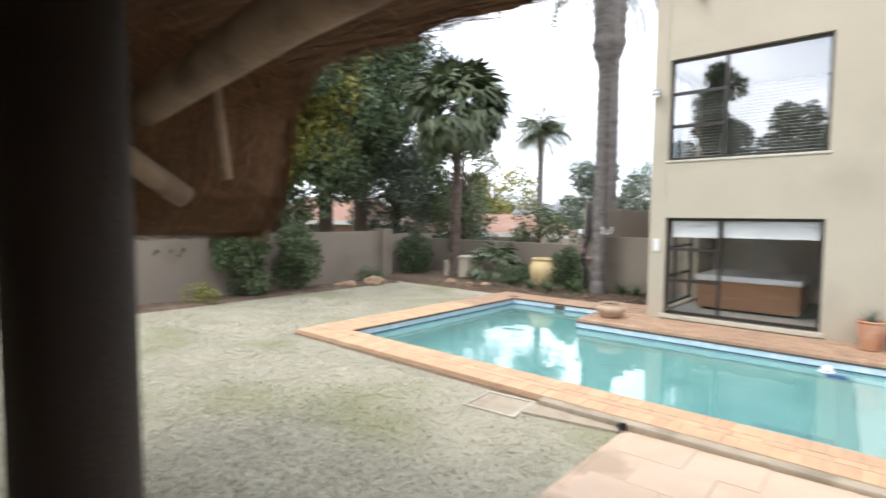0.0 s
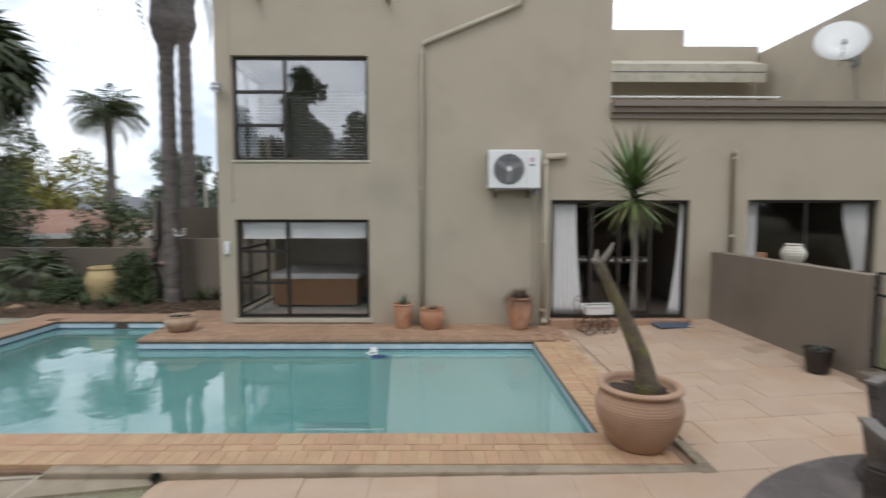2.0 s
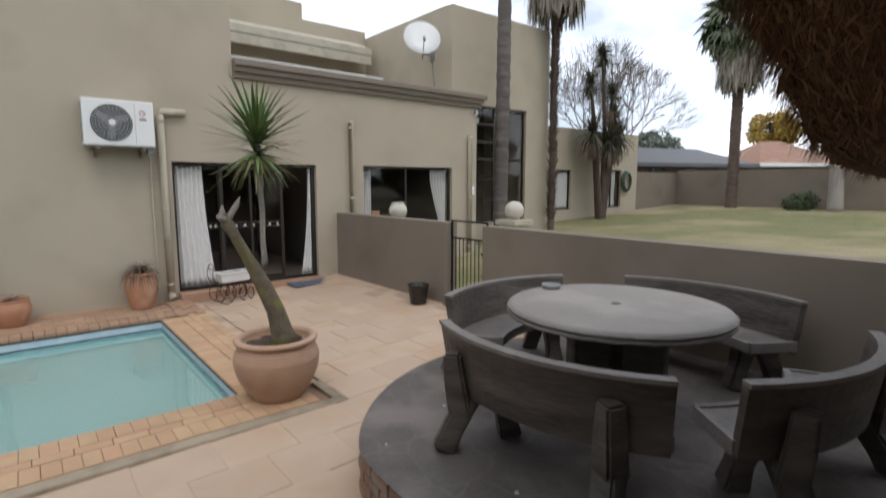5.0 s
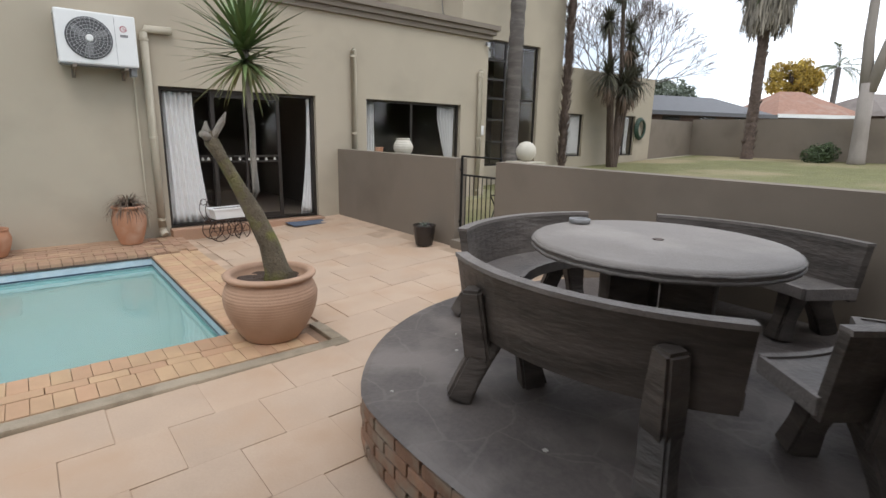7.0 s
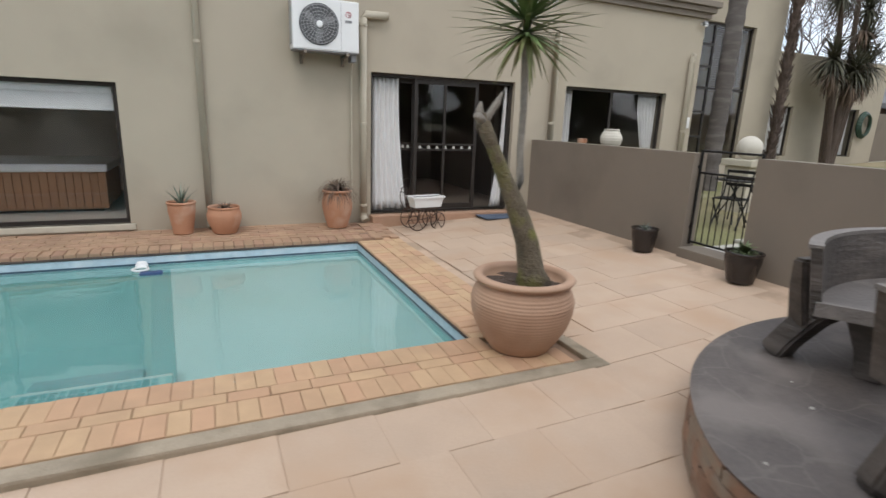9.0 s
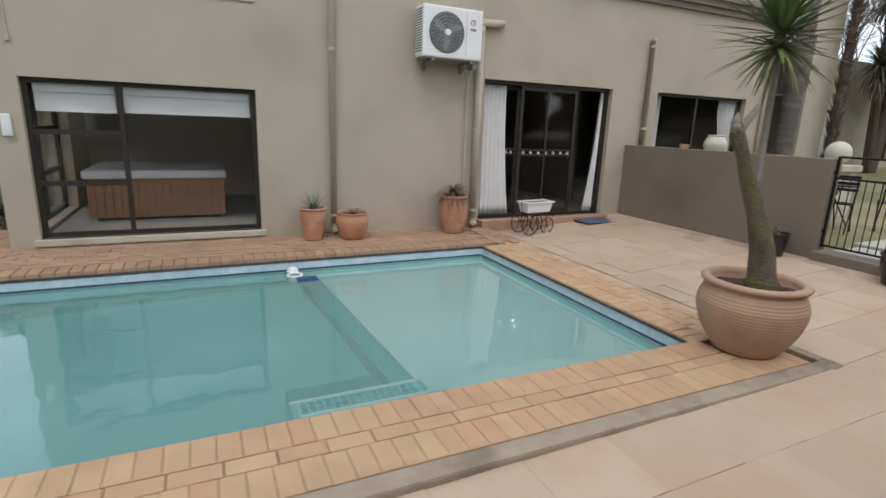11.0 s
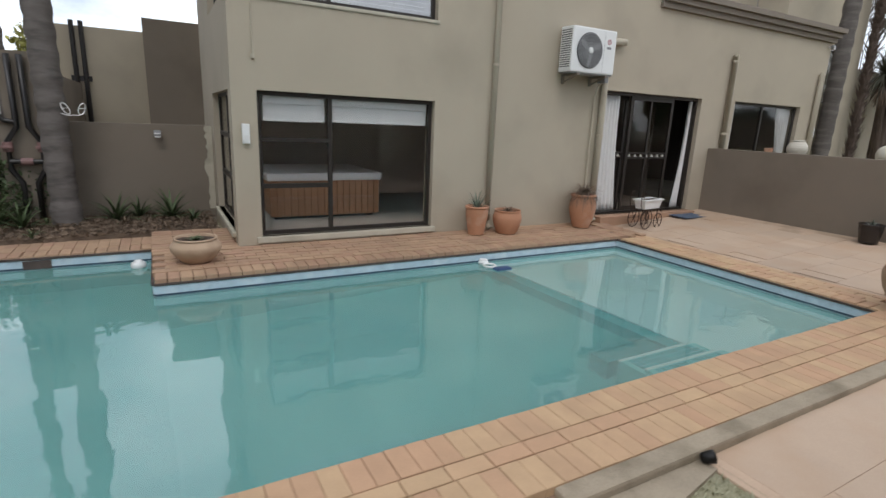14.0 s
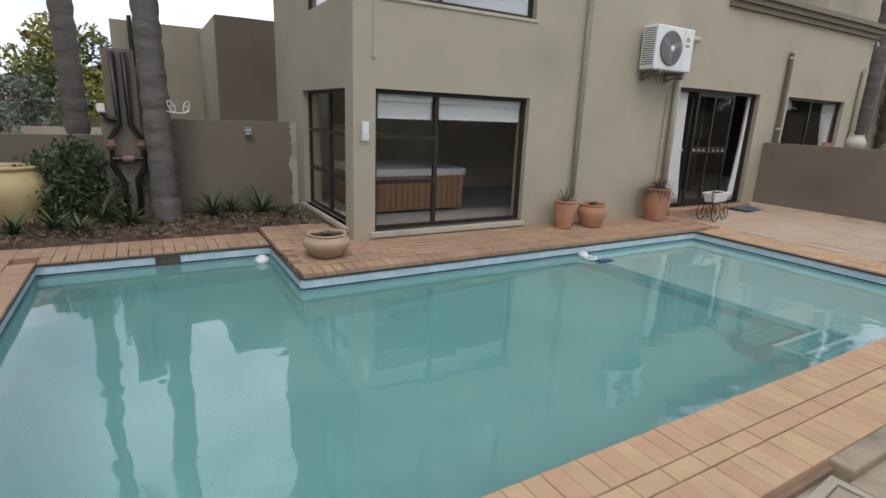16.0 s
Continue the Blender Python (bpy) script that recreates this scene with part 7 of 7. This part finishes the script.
    raw("straw_layer", V, Fc, STRAW, e)["label"] = "loose straw stalks under the thatch"
    part("ring_beam", tube(bmesh.new(), [(-3.05 - ox, 0.72 - oy, 2.52 - oz), (-1.6 - ox, 0.66 - oy, 2.62 - oz), (0.2 - ox, 0.6 - oy, 2.66 - oz), (1.4 - ox, 0.55 - oy, 2.66 - oz)], [0.085, 0.09, 0.09, 0.085], 14), POLE, e, "thick pale peeled log", True)
    for pts, r in (([(-2.86, 0.95, 2.84), (-3.1, 1.15, 2.2)], 0.035), ([(-2.95, 0.5, 2.8), (-3.1, 0.6, 2.4)], 0.033), ([(-3.05, 0.15, 2.6), (-3.18, 0.95, 2.08)], 0.065), ([(-2.9, -0.3, 2.8), (-3.15, -0.2, 2.1)], 0.04)):
        part("rafter", tube(bmesh.new(), [(p[0] + 0.04 - ox, p[1] - oy, p[2] - oz) for p in pts], r, 8), POLE, e, "", True)
    for x, y in ((-1.42, 0.02), (2.55, -1.2), (-1.9, -3.2), (2.0, -3.3)):
        part("post", tube(bmesh.new(), [(x - ox, y - oy, 0.0), (x + 0.02 - ox, y - oy, 1.3), (x - ox, y - oy, 2.78)], [0.13, 0.12, 0.115], 14), DARKPOLE, e, "dark stained upright pole", True)


lapa()
# Wall added out of view to close off the open shelter.
struct(part("wall_shelter", bx(-3.4, 3.4, -3.75, -3.55, -0.2, 2.9), TAUPE), "added unseen plain wall closing the shelter's open back", "wall")

# ---- neighbours ----
def house(x, y, z, w, d, h, roof_h, wallm, roofm, label, rz=0.0, wins=3):
    e = thing("house", x, y, z, label, "house", rz=rz)
    part("wall", bx(-w / 2, w / 2, -d / 2, d / 2, -0.5, h), wallm, e)
    bm = bmesh.new()
    o = 0.45
    v = [bm.verts.new(p) for p in ((-w / 2 - o, -d / 2 - o, h - 0.1), (w / 2 + o, -d / 2 - o, h - 0.1), (w / 2 + o, d / 2 + o, h - 0.1), (-w / 2 - o, d / 2 + o, h - 0.1),
                                   (-w / 2 + min(d, w) * 0.35, 0, h + roof_h), (w / 2 - min(d, w) * 0.35, 0, h + roof_h))]
    for f in ((0, 1, 5, 4), (2, 3, 4, 5), (0, 4, 3), (1, 2, 5), (0, 3, 2, 1)):
        bm.faces.new([v[k] for k in f])
    part("roof", bm, roofm, e)
    part("fascia", bx(-w / 2 - o, w / 2 + o, -d / 2 - o - 0.03, -d / 2 - o, h - 0.28, h - 0.06), GREYROOF if roofm is GREYROOF else WHITE, e)
    for k in range(wins):
        cx = -w / 2 + (k + 0.7) * w / (wins + 0.4)
        wn = part("window", bx(cx - 0.6, cx + 0.6, -d / 2 - 0.03, -d / 2 + 0.02, 0.9, 2.1), ALU, e)
        p = part("pane", bx(cx - 0.54, cx + 0.54, -d / 2 - 0.04, -d / 2 - 0.032, 0.96, 2.04), GLASS, wn)
    return e


for k, (x, y, s) in enumerate(((-17, 20.5, 1.0), (-13.2, 21.5, 0.9), (-10.6, 22.5, 0.8), (-20.5, 21, 1.2), (-9.2, 26, 0.9))):
    tree(x, y, -0.3, 3.0 * s, 0.1, (1.9 * s, 1.5 * s, 1.3 * s, 1.2 * s), 22, (0.35, 0.6), LEAF_MID if k % 2 else LEAF_GREY, 0.09, 420, "low leafy garden tree beyond the back wall", 120 + k)
house(-19, 26, -0.9, 9, 6, 2.1, 1.0, FARWALL, ROOFTILE, "low neighbour house with an orange tiled roof", 20)
house(-27, 20, -0.5, 9, 7, 2.3, 1.4, BRICK, ROOFTILE, "brick neighbour house with an orange tiled roof", 35)
house(-26, 40, -0.6, 12, 8, 2.6, 1.2, FARWALL, GREYROOF, "pale neighbour house with a grey roof", 10)
house(-12, 44, -0.6, 9, 5, 1.9, 0.9, FARWALL, ROOFTILE, "pinkish neighbour house beyond the street", 0)
house(33, 17.6, 0.9, 9, 5, 2.4, 1.0, FARBRICK, GREYROOF, "long outbuilding with a grey sheet roof", -20)
house(46.0, 10.2, 0.9, 7, 7, 2.5, 1.5, FARBRICK, BROWNROOF, "neighbour house with a weathered brown roof", -30)
house(41.5, 14.2, 0.9, 5.2, 5.5, 2.5, 1.55, FARBRICK, ROOFTILE, "brick neighbour house with a terracotta tiled roof", -35)
wall("wall_outbuilding", -6.5, -4.4, 18.0, 18.2, -0.3, 3.5, label="khaki stucco outbuilding behind the boundary wall")
wall("wall_outbuilding", -4.7, -3.6, 15.0, 15.2, -0.3, 3.4, material=TAUPE, label="dark taupe stucco outbuilding wall")
wall("wall_outbuilding", -4.7, -4.5, 15.2, 18.0, -0.3, 3.4, along="y", label="khaki stucco side of the outbuilding")
wall("wall_street", -34, -7.2, 24.0, 24.2, -0.4, 0.9, material=FARWALL, label="low pale garden wall along the street")
sl = thing("street_lamp", -12.6, 29.0, -0.2, "slim grey street lamp pole", "street lamp")
part("pole", tube(bmesh.new(), [(0, 0, 0), (0, 0, 4.4)], [0.09, 0.06], 8), CONCRETE, sl)
part("arm", tube(bmesh.new(), [(0, 0, 4.4), (-0.3, 0, 4.55), (-0.7, 0, 4.55)], 0.04, 6), CONCRETE, sl)
part("lamp_head", bx(-1.0, -0.65, -0.08, 0.08, 4.5, 4.6, 0.02), GREYGRILLE, sl)


# ---- pieces: tiles, pavers and bricks ----
def piece_mesh(name, lx, ly, lz, bevel, material):
    bm = bx(-lx / 2, lx / 2, -ly / 2, ly / 2, -lz, 0.0)
    top = [e for e in bm.edges if all(v.co.z > -0.001 for v in e.verts)]
    bmesh.ops.bevel(bm, geom=top, offset=bevel, segments=1, affect="EDGES")
    return finish(bm, name, material)


def lay(me, name, parent, x, y, z, rz=0.0, tilt=0.0):
    o = new(name, me)
    o.parent = parent
    o.matrix_world = pose(x, y, z, random.uniform(-tilt, tilt), random.uniform(-tilt, tilt), rz)
    return o


def patio_tiles():
    rng = random.Random(3)
    px, py = 0.555, 0.495
    me = piece_mesh("tile", px - 0.0045, py - 0.0045, 0.03, 0.0015, TILE)
    half = piece_mesh("tile", px * 0.5 - 0.0045, py - 0.0045, 0.03, 0.0015, TILE)
    # front strip and the part towards the wall
    for r in range(16):
        yc = 4.615 - py * (r + 0.5)
        off = 0.29 + (0.0 if r % 2 == 0 else px / 2)
        k = -6
        while True:
            xc = off + px * (k + 0.5)
            k += 1
            if xc - px / 2 < -1.99:
                continue
            if xc + px / 2 > 5.39:
                break
            if (xc - PC[0]) ** 2 + (yc - PC[1]) ** 2 < 1.7 ** 2 or yc < -2.2:
                continue
            lay(me, "tile", slab, xc, yc, patio_z(xc, yc) + rng.uniform(-0.002, 0.002)).rotation_euler[1] += -math.atan(0.062 if xc > 2.62 else 0.022)
    for r in range(11):
        yc = 4.615 + py * (r + 0.5)
        if yc + py / 2 > 9.82:
            break
        off = 2.64 + (0.0 if r % 2 == 0 else px / 2)
        if r % 2:
            o = lay(half, "tile", slab, 2.64 + px / 4, yc, patio_z(2.64 + px / 4, yc) + 0.001)
        for k in range(6):
            xc = off + px * (k + 0.5)
            if xc + px / 2 > 5.40:
                break
            lay(me, "tile", slab, xc, yc, patio_z(xc, yc) + rng.uniform(-0.002, 0.002)).rotation_euler[1] += -math.atan(0.062)


patio_tiles()

PW, PL = 0.122, 0.250
me_head = piece_mesh("paver", PW - 0.003, PL - 0.009, 0.05, 0.003, PAVER)
me_edge = piece_mesh("paver", PW - 0.009, PL - 0.009, 0.05, 0.007, PAVER)
me_edge_x = piece_mesh("paver", PL - 0.009, PW - 0.009, 0.05, 0.007, PAVER)
me_str = piece_mesh("paver", PL - 0.006, PW - 0.008, 0.05, 0.003, PAVER)


def coping():
    rng = random.Random(14)
    spots = []        # x, y, mesh
    # front: header course over the water, stretcher course, header course
    y = POOL[2]
    n = int((2.43 - POOL[0] + 0.72) / PW)
    for k in range(n):
        x = POOL[0] - 0.70 + PW * (k + 0.5)
        if x < POOL[1] + 0.05:
            spots.append((x, y + 0.03 - PL / 2, me_head))
        spots.append((x, y + 0.03 - PL * 1.5 - PW, me_head))
    for k in range(int((2.43 - POOL[0] + 0.72) / PL)):
        spots.append((POOL[0] - 0.70 + PL * (k + 0.5), y + 0.03 - PL - PW / 2, me_str))
    # right end: headers lie along x, then stretchers along y
    for k in range(int((NOTCH_Y - POOL[2]) / PW)):
        spots.append((POOL[1] - 0.03 + PL / 2, POOL[2] + PW * (k + 0.5), me_edge_x))
    for k in range(int((9.9 - POOL[2] + 0.02) / PL)):
        for c in range(3):
            spots.append((POOL[1] - 0.03 + PL + PW * (c + 0.5), POOL[2] + 0.05 + PL * (k + 0.5 + 0.5 * (c % 2)), me_head))
    # house side: headers over the water, then stretcher courses up to the wall
    for k in range(int((POOL[1] + 0.4 - NOTCH_X) / PW)):
        spots.append((NOTCH_X + PW * (k + 0.5), NOTCH_Y - 0.03 + PL / 2, me_edge))
    for r in range(7):
        for k in range(int((POOL[1] + 0.45 - NOTCH_X + 0.5) / PL)):
            xx = NOTCH_X - 0.02 + PL * (k + 0.5 + 0.5 * (r % 2))
            yy = NOTCH_Y - 0.03 + PL + PW * (r + 0.5)
            if xx < POOL[1] + 0.2:
                spots.append((xx, yy, me_str))
    # strip left of the house between notch and bed, and the far and left edges
    for r in range(9):
        for k in range(4):
            spots.append((NOTCH_X - 0.03 + PL * (k + 0.5), 10.02 + PW * (r + 0.5), me_str))
    for k in range(int((NOTCH_X - POOL[0] + 0.7) / PW)):
        x = POOL[0] - 0.7 + PW * (k + 0.5)
        if x > POOL[0]:
            spots.append((x, POOL[3] - 0.03 + PL / 2, me_edge))
        spots.append((x, POOL[3] - 0.03 + PL * 1.5, me_head))
        spots.append((x, POOL[3] - 0.03 + PL * 2.35, me_head))
    for k in range(int((POOL[3] + 0.7 - POOL[2]) / PW)):
        yy = POOL[2] + 0.035 + PW * (k + 0.5)
        if yy < POOL[3]:
            spots.append((POOL[0] + 0.03 - PL / 2, yy, me_edge_x))
        spots.append((POOL[0] + 0.03 - PL * 1.5, yy, me_str))
        spots.append((POOL[0] + 0.03 - PL * 2.5, yy, me_str))

    # the pavers along the walked front edge are single parts, the rest one joined mesh
    near = [s for s in spots if s[1] < POOL[2] + 0.05 and -5.4 < s[0] < 2.5]
    far = [s for s in spots if not (s[1] < POOL[2] + 0.05 and -5.4 < s[0] < 2.5)]
    for x, yy, me in near[:300]:
        lay(me, "paver", cope_bed, x, yy, lift(x, yy) + rng.uniform(-0.002, 0.002), 0, 0.2)
    rest = near[300:] + far
    by_house = [s for s in rest if s[1] > NOTCH_Y - 0.05]
    for group, material, label in (([s for s in rest if s[1] <= NOTCH_Y - 0.05], PAVER, "clay pavers of the pool surround"), (by_house, HOUSEPAVER, "reddish brown clay pavers beside the house")):
        joined(group, material, label)


def lift(x, y):
    return 0.022 + 0.03 * (y - NOTCH_Y) / 1.05 if y > NOTCH_Y - 0.05 and x > NOTCH_X else 0.0


def joined(group, material, label):
    rng = random.Random(15)
    V, Fc = [], []
    for x, yy, me in group:
        dz, b = lift(x, yy) + rng.uniform(-0.003, 0.003), len(V)
        V += [(v.co.x + x, v.co.y + yy, v.co.z + dz) for v in me.vertices]
        Fc += [tuple(b + i for i in p.vertices) for p in me.polygons]
    o = raw("pavers", V, Fc, material, cope_bed)
    o["kind"] = "stuff"
    o["label"] = label


coping()


def house_apron():
    """Sloped joint bed under the house-side pavers."""
    o = raw("apron_bed", [(NOTCH_X, NOTCH_Y, 0.004), (2.3, NOTCH_Y, 0.004), (2.3, F + 0.02, 0.034), (NOTCH_X, F + 0.02, 0.034)], [(0, 1, 2, 3)], JOINT)
    struct(o, "jointing sand under the pavers beside the house", "pavement")


house_apron()


def plinth_bricks():
    me = piece_mesh("brick", 0.205, 0.06, 0.066, 0.005, BRICK)
    fine = [plinth_edge(2 * math.pi * k / 720) for k in range(721)]
    run = [0.0]
    for p, q in zip(fine, fine[1:]):
        run.append(run[-1] + math.dist(p, q))
    for r in range(4):
        z, at, k = PZ - 0.03 - 0.079 * r, 0.11 * (r % 2), 0
        while at < run[-1] - 0.1:
            while run[k + 1] < at:
                k += 1
            (ax, ay), (cx, cy) = fine[max(0, k - 6)], fine[min(720, k + 7)]
            x, y = fine[k]
            w = math.atan2(cy - ay, cx - ax)
            at += 0.218
            if x > 5.2 or y < 0.6:
                continue
            lay(me, "brick", PLINTH, x - 0.012 * math.sin(w) * 1.0, y + 0.012 * math.cos(w), z, math.degrees(w), 0.8)


plinth_bricks()
